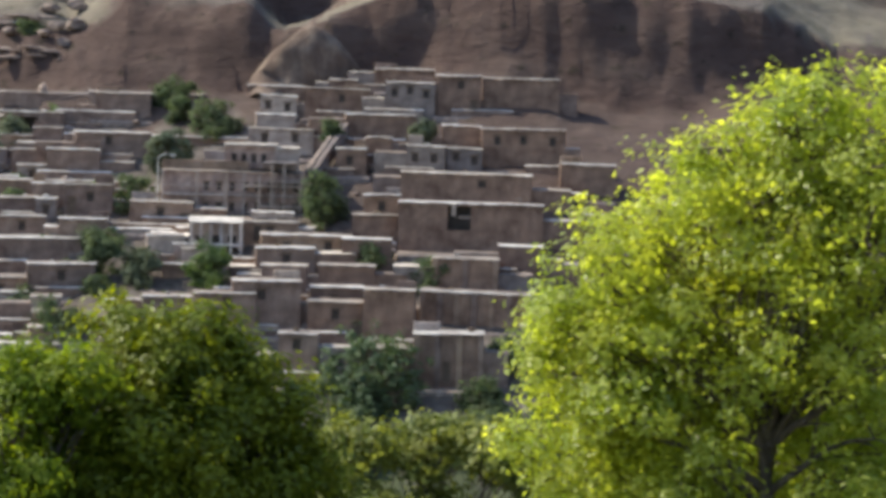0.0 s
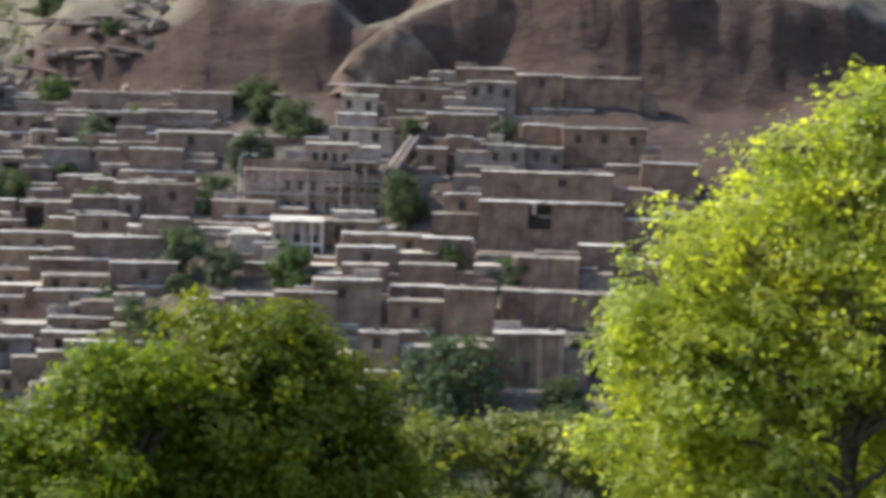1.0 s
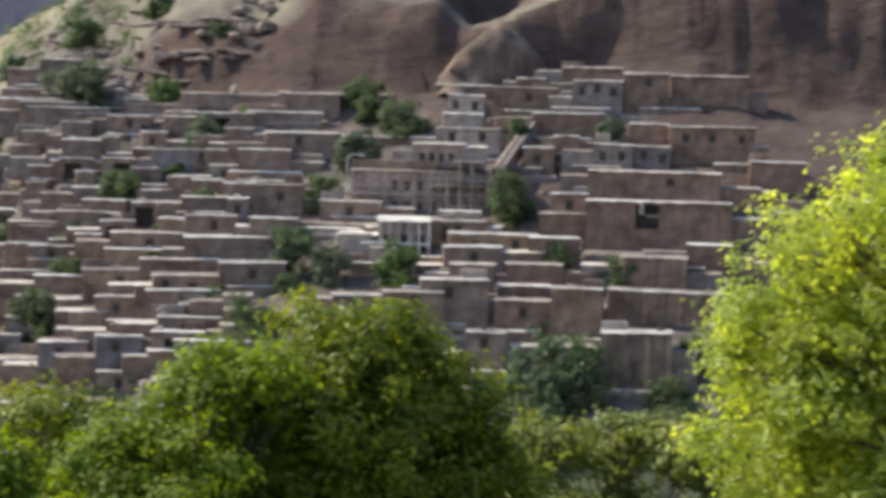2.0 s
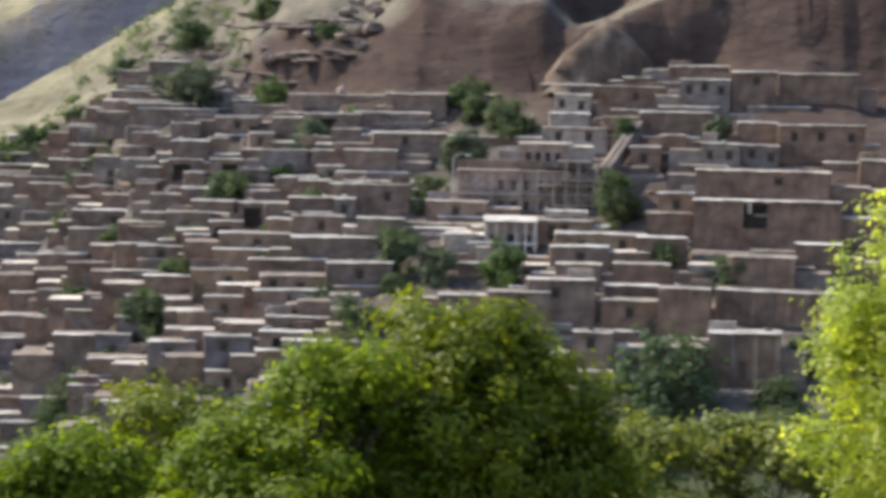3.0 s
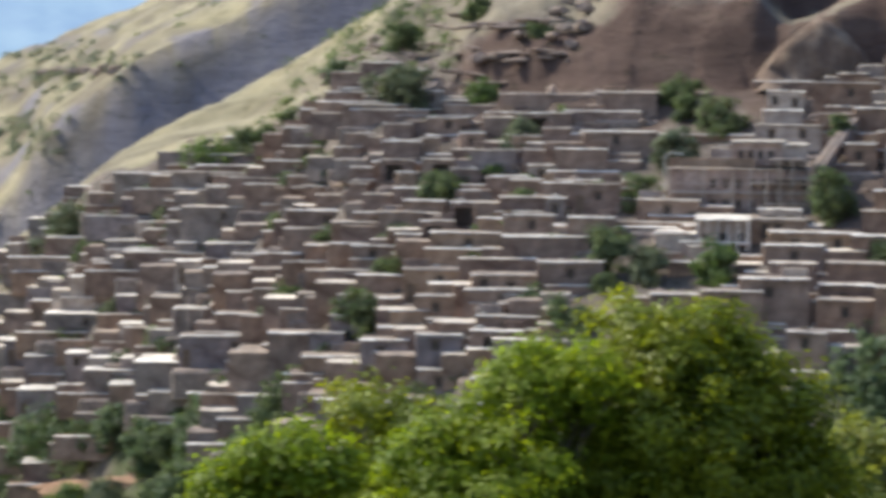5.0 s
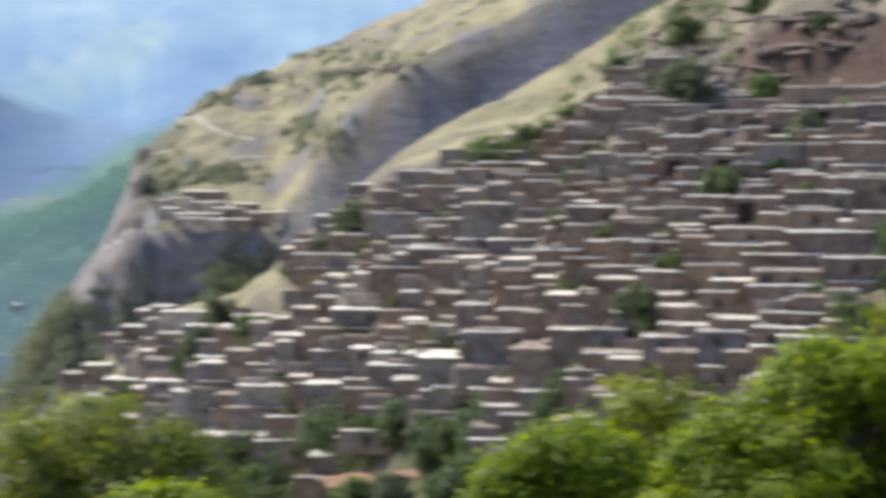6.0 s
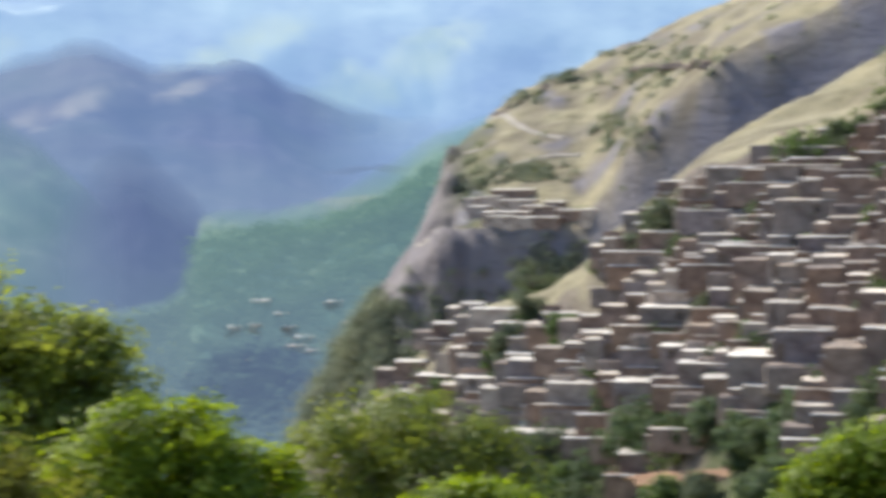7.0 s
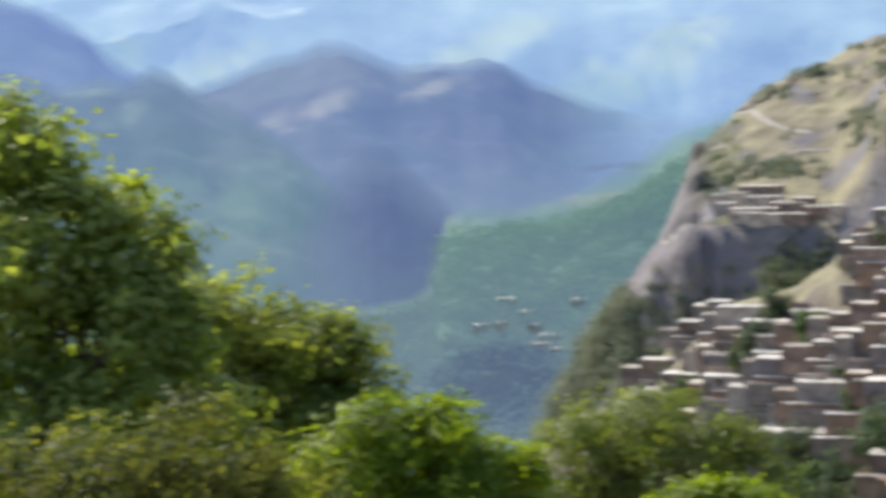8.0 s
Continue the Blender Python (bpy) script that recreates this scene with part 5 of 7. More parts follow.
house(-22.0, 180.7, -16.10, 6.3, 2.6, 2.0, 2.2, "L")
house(-6.0, 185.9, -13.62, 2.1, 4.2, 2.0, 3.0, "R")
house(-5.4, 187.4, -13.03, 2.1, 3.4, 2.4, 4.2, "Rw1")
house(-13.5, 175.0, -17.72, 0.1, 4.0, 2.2, 3.0, "w1")
house(-8.0, 175.3, -17.57, 2.1, 5.0, 2.3, 3.0, "R")
house(14.6, 198.5, -9.10, -1.2, 5.5, 2.5, 3.4, "R")
house(15.2, 186.4, -13.42, -7.2, 5.7, 3.0, 3.4, "R")
house(13.9, 174.9, -17.46, -3.7, 5.4, 2.8, 3.6, "Rw1")
house(12.3, 167.6, -20.23, -6.7, 5.6, 2.9, 3.6, "R")
house(-69.2, 238.7, 1.22, 11.8, 4.9, 3.1, 2.2, "")
house(-78.9, 238.3, -7.61, 15.2, 5.7, 3.3, 2.8, "")
house(-66.3, 220.2, -7.58, 15.1, 3.5, 2.6, 2.6, "")
house(-92.2, 249.5, -8.32, 12.6, 3.1, 3.1, 2.0, "G")
house(-84.0, 239.7, -9.58, 16.1, 4.1, 3.2, 2.6, "")
house(-77.3, 233.0, -9.71, 12.9, 5.1, 3.2, 2.8, "w1")
house(-67.5, 219.3, -8.93, 17.5, 3.3, 2.7, 2.4, "")
house(-75.2, 225.3, -12.61, 16.1, 3.3, 2.9, 2.4, "")
house(-103.0, 245.2, -13.75, 15.9, 9.1, 3.3, 2.6, "G")
house(-90.4, 234.2, -15.04, 13.9, 2.5, 3.3, 2.4, "G")
house(-86.2, 231.5, -14.87, 16.0, 6.0, 3.2, 2.8, "Gw1")
house(-78.9, 226.1, -14.34, 12.5, 7.1, 3.4, 3.0, "")
house(-63.7, 212.1, -10.93, 14.6, 2.6, 2.8, 2.4, "")
house(-63.1, 208.7, -12.57, 10.5, 2.1, 2.7, 2.4, "")
house(-59.6, 204.0, -13.64, 9.3, 3.0, 2.9, 2.6, "")
house(-67.4, 212.6, -14.09, 13.6, 3.4, 2.7, 2.4, "")
house(-69.9, 217.6, -13.42, 16.6, 4.4, 3.0, 2.4, "")
house(-93.6, 234.0, -16.37, 11.8, 4.6, 3.1, 2.4, "")
house(-84.0, 225.4, -17.11, 13.3, 12.2, 3.3, 3.0, "Gw1")
house(-98.3, 233.6, -18.95, 13.8, 2.5, 2.8, 2.2, "L")
house(-93.1, 230.9, -17.81, 13.1, 2.6, 3.2, 2.2, "B")
house(-88.1, 225.4, -18.84, 13.8, 8.0, 3.0, 2.8, "Gw1")
house(-79.4, 219.6, -18.12, 13.6, 3.8, 3.1, 2.4, "")
house(-67.9, 210.8, -16.17, 12.8, 8.0, 3.3, 2.8, "w1")
house(-58.2, 199.7, -15.34, 16.9, 4.9, 2.6, 2.6, "w1")
house(-70.0, 211.2, -17.43, 14.6, 7.0, 3.2, 2.8, "w1")
house(-59.3, 198.3, -16.48, 15.6, 6.7, 3.2, 2.8, "o1")
house(-94.0, 228.9, -19.64, 14.4, 4.8, 2.7, 2.4, "")
house(-73.8, 213.1, -18.59, 14.6, 3.5, 2.6, 2.6, "")
house(-63.8, 200.6, -19.12, 17.4, 5.1, 2.8, 2.8, "w1")
house(-56.5, 192.4, -18.43, 14.6, 4.5, 2.5, 2.8, "w1")
house(-88.8, 223.0, -20.52, 17.7, 2.6, 2.7, 2.2, "G")
house(-90.4, 221.8, -22.22, 15.7, 11.1, 3.0, 2.8, "w1")
house(-71.9, 207.4, -20.57, 13.5, 5.3, 3.2, 2.6, "")
house(-83.3, 215.4, -22.37, 17.1, 7.1, 3.4, 2.6, "Lw1")
house(-96.4, 225.2, -23.55, 19.7, 3.9, 3.0, 2.6, "")
house(-77.8, 209.5, -22.68, 16.6, 6.9, 3.0, 2.8, "Gw1")
house(-70.4, 203.2, -22.10, 17.4, 6.0, 3.4, 2.8, "w1")
house(-61.4, 194.0, -21.42, 14.8, 5.5, 2.7, 3.0, "w1")
house(-57.3, 191.6, -19.30, 12.4, 2.6, 2.3, 2.4, "")
house(-67.9, 200.3, -22.22, 13.9, 3.3, 2.7, 2.4, "")
house(-87.4, 216.0, -24.16, 14.7, 3.3, 3.4, 2.2, "G")
house(-80.4, 208.6, -24.87, 12.5, 6.1, 3.0, 2.6, "Gw1")
house(-68.7, 198.5, -23.73, 11.9, 5.3, 3.2, 2.8, "")
house(-92.1, 216.8, -26.75, 16.7, 5.6, 2.8, 2.6, "B")
house(-74.0, 202.4, -24.62, 13.9, 4.7, 3.2, 2.6, "Lw1")
house(-85.8, 209.6, -27.51, 11.8, 5.3, 3.5, 2.8, "Gw1")
house(-79.4, 204.1, -26.97, 14.2, 6.5, 3.0, 3.0, "Gq4")
house(-71.2, 196.5, -26.28, 11.5, 7.3, 2.7, 2.8, "")
house(-62.6, 190.0, -25.02, 17.2, 5.6, 3.1, 3.0, "")
house(-90.5, 211.4, -29.46, 14.8, 3.7, 2.8, 2.6, "L")
house(-82.1, 203.6, -29.15, 14.3, 6.4, 3.4, 2.8, "Lw1")
house(-71.7, 193.1, -28.61, 15.8, 11.2, 3.1, 3.2, "Bw1")
house(-60.0, 181.9, -28.02, 16.3, 7.6, 2.9, 4.6, "")
house(-49.3, 171.5, -26.58, 9.2, 4.4, 2.5, 4.2, "Bw1")
house(-68.2, 189.6, -28.52, 10.9, 3.3, 3.2, 2.4, "")
house(-64.5, 186.7, -27.88, 13.6, 3.4, 2.7, 2.6, "")
house(-76.4, 196.7, -29.80, 11.2, 5.8, 3.1, 2.6, "Go1")
house(-77.2, 193.7, -32.44, 15.9, 10.9, 2.9, 4.0, "G")
house(-88.3, 205.3, -32.52, 11.9, 2.6, 3.1, 2.6, "B")
house(-63.7, 181.7, -30.15, 16.1, 6.3, 3.1, 3.0, "")
house(-56.6, 175.6, -29.35, 16.9, 5.6, 3.2, 3.0, "")
house(-77.4, 191.4, -34.25, 15.8, 5.6, 2.9, 3.0, "G")
house(-71.8, 186.1, -33.34, 12.8, 2.2, 3.3, 2.6, "G")
house(-121.2, 248.0, -23.72, 20.6, 6.5, 3.0, 2.6, "L")
house(-160.0, 271.3, -36.48, 20.3, 3.8, 3.4, 2.4, "B")
house(-141.3, 247.5, -35.84, 15.7, 8.7, 2.8, 4.2, "L")
house(-157.1, 261.5, -38.60, 20.9, 7.1, 2.8, 2.6, "")
house(-136.4, 244.5, -35.94, 13.8, 7.4, 2.9, 2.8, "Bw1")
house(-143.2, 245.9, -38.42, 17.3, 7.6, 3.0, 2.8, "L")
house(-140.3, 243.5, -38.57, 16.8, 7.9, 3.1, 2.4, "")
house(-145.0, 246.0, -40.04, 16.6, 2.8, 2.7, 2.2, "G")
house(-138.6, 241.5, -39.49, 15.9, 4.2, 2.9, 2.2, "G")
house(-162.6, 258.0, -44.51, 20.0, 6.0, 2.9, 2.8, "")
house(-120.4, 236.6, -33.00, 18.6, 4.2, 3.0, 2.4, "")
house(-117.4, 232.0, -34.60, 17.2, 5.0, 2.9, 2.4, "")
house(-117.8, 230.6, -36.34, 15.1, 7.8, 3.1, 2.8, "w1")
house(-117.8, 229.5, -37.38, 20.8, 2.6, 2.8, 2.2, "L")
house(-130.6, 237.5, -38.97, 18.0, 7.5, 3.3, 2.6, "G")
house(-123.9, 232.6, -39.32, 14.2, 14.2, 3.1, 3.0, "B")
house(-110.8, 225.2, -35.38, 20.6, 4.5, 3.2, 2.4, "L")
house(-111.4, 230.5, -31.03, 17.2, 3.7, 3.1, 2.2, "B")
house(-136.3, 236.5, -42.64, 16.3, 10.5, 3.1, 2.8, "Lw2")
house(-127.7, 230.5, -43.05, 17.8, 12.5, 3.3, 3.0, "Lw1")
house(-115.5, 223.4, -40.80, 18.0, 9.5, 2.9, 3.2, "L")
house(-100.5, 211.9, -38.33, 13.6, 9.2, 2.8, 3.4, "Bw1")
house(-139.6, 235.8, -46.79, 20.3, 5.6, 3.3, 2.6, "G")
house(-119.3, 223.1, -44.00, 20.9, 7.7, 3.3, 2.8, "L")
house(-114.9, 216.9, -46.28, 15.7, 18.9, 3.0, 3.4, "Gw3")
house(-95.8, 200.8, -44.12, 18.2, 6.6, 3.2, 2.8, "")
house(-117.8, 255.7, -15.81, 13.0, 4.0, 2.8, 2.2, "")
house(-108.5, 245.0, -16.45, 16.1, 5.4, 3.1, 2.6, "")
house(-100.1, 231.3, -21.33, 15.8, 5.4, 2.9, 2.4, "G")
house(-99.7, 229.8, -22.35, 18.6, 4.6, 3.1, 2.4, "L")
house(-104.5, 232.6, -23.32, 13.6, 4.7, 2.7, 2.4, "G")
house(-113.1, 239.6, -24.53, 18.6, 5.6, 3.3, 2.4, "")
house(-107.6, 233.4, -25.43, 13.9, 3.7, 3.2, 2.2, "B")
house(-100.6, 225.6, -25.79, 19.8, 8.3, 3.2, 2.8, "Lo1")
house(-109.3, 233.1, -27.10, 12.5, 4.3, 3.4, 2.6, "B")
house(-109.2, 230.4, -29.38, 14.8, 6.5, 2.7, 2.6, "w1")
house(-102.1, 224.4, -28.11, 13.4, 6.9, 2.8, 2.6, "L")
house(-101.2, 221.5, -30.13, 15.0, 9.9, 3.4, 3.0, "Gw1")
house(-105.3, 221.8, -33.60, 14.8, 12.2, 2.7, 3.0, "Bw2")
house(-95.3, 209.9, -34.61, 17.8, 5.7, 3.4, 4.4, "Bw2")
house(-103.8, 217.5, -36.23, 19.3, 6.5, 3.1, 4.4, "B")
house(-91.2, 207.3, -33.02, 16.6, 5.9, 2.8, 2.8, "L")
house(-89.5, 204.3, -34.21, 14.9, 7.7, 2.7, 3.0, "Gw1")
house(-83.8, 197.5, -35.01, 18.8, 6.9, 3.0, 3.4, "")
house(-86.9, 199.4, -35.90, 19.3, 2.7, 2.7, 2.6, "G")
house(-78.9, 189.2, -37.19, 14.9, 3.7, 3.3, 3.0, "G")
house(3.2, 170.0, -19.25, -4.5, 9.4, 2.6, 3.1, "Rp6")
house(1.1, 160.0, -22.89, -0.3, 5.7, 2.6, 4.3, "Rp3d")
house(2.9, 184.5, -13.83, -2.1, 13.4, 2.8, 4.6, "RW")
house(7.9, 195.3, -9.87, -6.2, 2.2, 2.1, 1.5, "G")
house(-25.0, 182.8, -15.54, 10.5, 3.4, 2.3, 2.6, "L")
house(-22.8, 182.1, -15.81, 9.1, 2.9, 2.2, 2.2, "L")
house(-43.3, 161.3, -28.53, 13.3, 2.1, 2.2, 2.6, "O")
house(-48.3, 210.5, -9.24, 8.5, 5.0, 3.1, 2.9, "B")
house(-154.9, 248.1, -46.91, 17.1, 9.0, 3.1, 2.3, "L")
house(-47.3, 168.0, -27.42, 12.5, 3.4, 2.4, 2.8, "O")
house(-150.8, 241.9, -49.84, 17.6, 8.0, 3.1, 2.4, "Gw1")
house(-63.8, 175.8, -33.58, 15.5, 5.9, 3.2, 2.6, "")
house(-48.4, 164.0, -30.55, 7.6, 6.5, 3.1, 2.4, "")
house(-55.4, 176.5, -27.68, 17.0, 6.3, 3.2, 2.9, "O")
house(-130.0, 229.2, -45.77, 20.6, 6.3, 3.1, 2.6, "Gw1")
house(-114.0, 246.4, -19.38, 13.8, 8.1, 3.1, 2.7, "G")
house(-48.3, 198.2, -14.15, 8.1, 3.6, 2.5, 2.8, "o1")
house(-103.5, 217.1, -36.44, 11.9, 5.6, 3.1, 2.4, "")
house(-66.4, 226.5, -4.29, 13.9, 7.8, 3.1, 2.6, "")
house(-39.3, 154.6, -29.20, 15.3, 2.4, 2.2, 2.7, "")
house(-53.8, 171.3, -29.80, 12.4, 5.0, 3.2, 2.3, "w1")
house(-61.1, 191.5, -22.90, 8.0, 6.2, 3.2, 2.4, "Gw1")
house(-56.8, 215.6, -8.09, 14.4, 2.2, 2.2, 2.8, "O")
house(-38.8, 166.0, -24.52, 16.9, 2.9, 2.2, 2.4, "O")
house(-91.4, 243.4, -10.92, 11.0, 9.9, 3.2, 2.5, "B")
house(-53.3, 204.7, -12.21, 15.7, 2.6, 2.2, 2.5, "w1")
house(-42.4, 215.4, -6.50, 5.5, 3.2, 2.2, 2.5, "")
house(-61.7, 219.5, -6.61, 9.9, 3.3, 2.3, 2.8, "")
house(-52.2, 216.8, -7.56, 17.4, 2.8, 2.2, 2.9, "w1")
house(-62.9, 178.2, -31.62, 17.1, 5.5, 3.2, 2.6, "B")
house(-50.3, 194.1, -15.87, 12.1, 3.4, 2.3, 2.8, "o1")
house(-37.7, 157.0, -28.14, 7.2, 2.5, 2.2, 2.7, "")
house(-151.7, 247.7, -44.43, 13.5, 7.6, 3.1, 2.5, "o1")
house(-46.2, 180.2, -20.81, 15.7, 2.4, 2.2, 2.8, "O")
house(-111.0, 240.1, -22.37, 11.1, 8.2, 3.1, 2.9, "")
house(-77.4, 240.3, -5.03, 9.7, 5.6, 3.2, 2.6, "")
house(-131.0, 240.1, -37.15, 21.0, 8.3, 3.1, 2.7, "G")
house(-69.3, 231.9, -2.39, 16.1, 6.0, 3.1, 2.6, "B")
house(-44.2, 172.9, -23.44, 16.7, 2.5, 2.2, 2.6, "")
house(-33.2, 168.8, -21.33, 10.7, 2.1, 2.2, 2.6, "O")
house(-100.0, 237.8, -16.95, 18.6, 6.5, 3.2, 2.9, "B")
house(-48.2, 177.1, -22.97, 18.2, 4.1, 2.9, 2.7, "O")
house(-44.6, 193.4, -15.11, 6.6, 2.7, 2.2, 2.5, "O")
house(-54.7, 168.3, -32.28, 9.1, 4.5, 3.2, 2.8, "B")
house(-54.2, 186.8, -20.43, 13.4, 4.6, 3.1, 2.4, "")
house(-32.9, 166.3, -22.17, 13.6, 2.3, 2.2, 2.4, "O")
house(-48.8, 201.7, -12.83, 17.3, 2.0, 2.2, 2.5, "")
house(-45.6, 214.7, -7.30, 12.7, 3.3, 2.3, 2.4, "O")
house(-42.5, 168.2, -25.07, 13.8, 3.3, 2.3, 2.3, "O")
house(-55.8, 182.7, -24.01, 7.5, 4.2, 3.0, 2.4, "B")
house(-42.8, 165.6, -26.44, 15.0, 3.6, 2.5, 2.4, "w1")
house(-46.4, 163.5, -29.52, 18.6, 1.8, 2.2, 2.8, "")
house(-38.4, 194.7, -13.02, 8.5, 2.0, 2.2, 2.5, "Gw1")
house(-38.0, 172.4, -21.52, 12.7, 2.1, 2.2, 2.7, "o1")
house(-128.1, 242.2, -33.88, 18.8, 6.1, 3.1, 2.7, "Bw1")
house(-60.3, 229.7, -2.84, 9.2, 2.6, 2.2, 2.8, "Gw1")
house(-56.5, 222.4, -5.76, 14.0, 4.9, 3.1, 2.7, "w1")
house(-63.9, 231.3, -1.89, 18.4, 3.4, 2.4, 2.4, "")
house(-41.9, 156.5, -29.62, 17.8, 2.0, 2.2, 2.8, "O")
house(-59.7, 214.3, -8.54, 9.3, 4.2, 2.9, 2.9, "")
house(-42.0, 205.2, -10.07, 11.5, 3.0, 2.2, 2.4, "Gw1")
house(-80.8, 216.9, -20.27, 19.4, 6.1, 3.2, 2.5, "B")
house(-50.7, 223.3, -4.82, 8.4, 3.3, 2.3, 2.4, "")
house(-57.1, 206.8, -11.48, 17.2, 2.1, 2.2, 2.7, "O")
house(-48.5, 171.3, -26.27, 16.5, 3.2, 2.2, 2.8, "")
house(-40.9, 174.8, -21.69, 13.4, 2.6, 2.2, 2.6, "")
house(-52.9, 192.4, -17.23, 9.6, 2.6, 2.2, 2.9, "")
house(-78.4, 231.1, -11.25, 14.8, 6.6, 3.2, 2.6, "")
house(-35.9, 153.3, -28.51, 5.8, 1.7, 2.2, 2.5, "B")
house(-91.9, 238.4, -13.34, 10.7, 9.5, 3.2, 2.8, "Go1")
house(-33.7, 171.7, -20.36, 11.2, 2.6, 2.2, 2.6, "Gw1")
house(-53.4, 200.5, -13.70, 6.9, 4.4, 3.1, 2.3, "O")


def terrace_wall(az, r, w, h, paint, seed):
    """A long low retaining wall of mud and stones with an added pale edge."""
    rng = random.Random(seed)
    at = spot(az, r)
    at = drop(at.x, at.y)
    if at is None:
        return
    root = thing("terrace", at, "long low mud retaining wall between the terraces", "wall", "retaining walls of the village", 0.6 * az + rng.uniform(-3, 3))
    part("wall", wall_mesh(w, 1.2, h, [], rng, 1.8), WALLS[paint], root)
    part("coping", roof_edge_mesh(w, h, rng, rng.uniform(0.25, 0.5), 0.05, 0.05, 0.02), SUNLIT_PALE if rng.random() < 0.4 else ROOF, root, "added pale edge for a sunlit line")


rng = random.Random(77)
for i in range(80):
    az = rng.uniform(4.5, 27)
    low, high = np.interp(az, FOOT[0], FOOT[1]), np.interp(az, TOP[0], TOP[1])
    terrace_wall(az, rng.uniform(low + 4, high - 2), rng.uniform(6, 14), rng.uniform(0.7, 1.3), rng.choice(("", "", "R", "G")), 400 + i)


# the hamlet on the next spur
def spur_house(az, slope, span, twist, style):
    """A small house where that line of sight meets the spur."""
    p = sight(az, slope)
    if p is not None and p.length > 430:
        house(p.x, p.y, p.z, az - 14 + twist, p.length * radians(span), 3.6, 2.8, style)


spur_house(29.29, -3.24, 1.21, -3.3, "w1n")
spur_house(29.90, -3.42, 0.73, -4.5, "Ln")
spur_house(29.18, -3.55, 1.11, -5.5, "Lw2n")
spur_house(30.48, -3.46, 0.41, -3.0, "Ln")
spur_house(30.28, -3.71, 0.61, -3.5, "Ln")
spur_house(28.53, -3.74, 1.11, -5.6, "w1n")
spur_house(28.08, -3.62, 0.63, -0.6, "w1n")
spur_house(29.47, -3.89, 1.42, 0.9, "w1n")
spur_house(29.67, -4.01, 0.91, -4.9, "Lw2n")
spur_house(28.96, -4.06, 0.75, 3.1, "Ln")
spur_house(28.31, -4.07, 0.75, -2.8, "w1n")
spur_house(27.73, -3.87, 0.71, -0.3, "w1n")
spur_house(27.00, -3.87, 0.71, 2.7, "Ln")


# ---- trees among the houses ----
LEAF_BLUE = leaf_material("poplar_leaves", (0.075, 0.113, 0.064), (0.14, 0.188, 0.105), (1.4, 1.4, 0.9), 0.25, 0.4)
KINDS = {
    "D": (LEAF_FAR, "dark green orchard tree among the houses"),
    "B": (LEAF_BLUE, "dense blue-green poplar thicket below the houses"),
    "G": (LEAF_MID, "fresh green mulberry tree among the houses"),
    "P": (LEAF_PALE, "pale grey-green almond tree on the slope"),
}


def orchard_tree(x, y, z, radius, height, kind, seed):
    rng = random.Random(seed)
    radius *= 1.25
    base = Vector((x, y, z - 0.3))
    lobes = []
    up = max(height - radius * 0.9, 0.4 * height)
    for i in range(6):
        a, q = rng.uniform(0, 6.28), rng.uniform(0.25, 0.62)
        k = rng.uniform(0.42, 0.62) * radius
        lobes.append((base + Vector((math.cos(a) * radius * q, math.sin(a) * radius * q, up + rng.uniform(-0.55, 0.35) * radius)), k, 0.95))
    lobes.append((base + Vector((0, 0, up + 0.25 * radius)), radius * 0.6, 1.0))
    for i in range(3):
        a = rng.uniform(0, 6.28)
        lobes.append((base + Vector((math.cos(a) * radius * 0.45, math.sin(a) * radius * 0.45, max(0.5, up - 0.75 * radius))), radius * 0.45, 0.9))
    mat, label = KINDS[kind]
    tree("orchard_tree", base, lobes, max(0.5, up - radius * 0.9), int(min(7000, 900 + 700 * radius * radius)), 0.32, mat, label, seed, 0.10 + 0.03 * radius, 0.2, "trees of the village", 16, gaps=-0.3, puffs=7)


# ---- rocks ----
ROCK, n, l, b = material("weathered_rock", 0.95)
c, h = noise_ramp(n, l, 0.9, [(0.3, (0.17, 0.125, 0.105)), (0.5, (0.26, 0.20, 0.167)), (0.75, (0.37, 0.305, 0.245))], 9)
l.new(c, b.inputs["Base Color"]), relief(n, l, b, h, 0.9, 0.3)


def rock_mesh(seed):
    bm = bmesh.new()
    bmesh.ops.create_icosphere(bm, subdivisions=3, radius=1.0)
    for v in bm.verts:
        p = v.co.copy()
        k = 1 + 0.45 * noise.noise(p * 1.3 + Vector((seed * 5.3, 0, 0))) + 0.22 * noise.noise(p * 3.1 + Vector((0, seed * 3.3, 0)))
        v.co = Vector((p.x * k, p.y * k * 0.9, p.z * k * 0.75))
        v.co.z = max(v.co.z, -0.45)
    return from_bm("boulder", bm)


ROCKS = [rock_mesh(i) for i in range(6)]
for me in ROCKS:
    me.materials.append(ROCK)


def boulders(az0, az1, r0, r1, count, low, high, seed):
    rng = random.Random(seed)
    for i in range(count):
        a, r = rng.uniform(az0, az1), rng.uniform(r0, r1)
        ob = new("boulder", rng.choice(ROCKS))
        s = rng.uniform(low, high)
        ob.matrix_basis = Matrix.Translation(spot(a, r)) @ pose(0, 0, 0, rng.uniform(-15, 15), rng.uniform(-15, 15), rng.uniform(0, 360)) @ Matrix.Diagonal((s * rng.uniform(0.8, 1.6), s, s, 1))
        tagged(ob, "weathered brown boulder lying on the dry slope", "boulder", "boulders above the village")


boulders(13.8, 18.4, 246, 290, 60, 0.3, 1.1, 1)
boulders(18, 26, 262, 290, 26, 0.3, 0.8, 2)
boulders(9.5, 13, 240, 262, 9, 0.3, 0.9, 3)
boulders(0, 30, 150, 230, 60, 0.3, 0.9, 5)
boulders(10, 18, 205, 248, 90, 0.4, 1.2, 6)


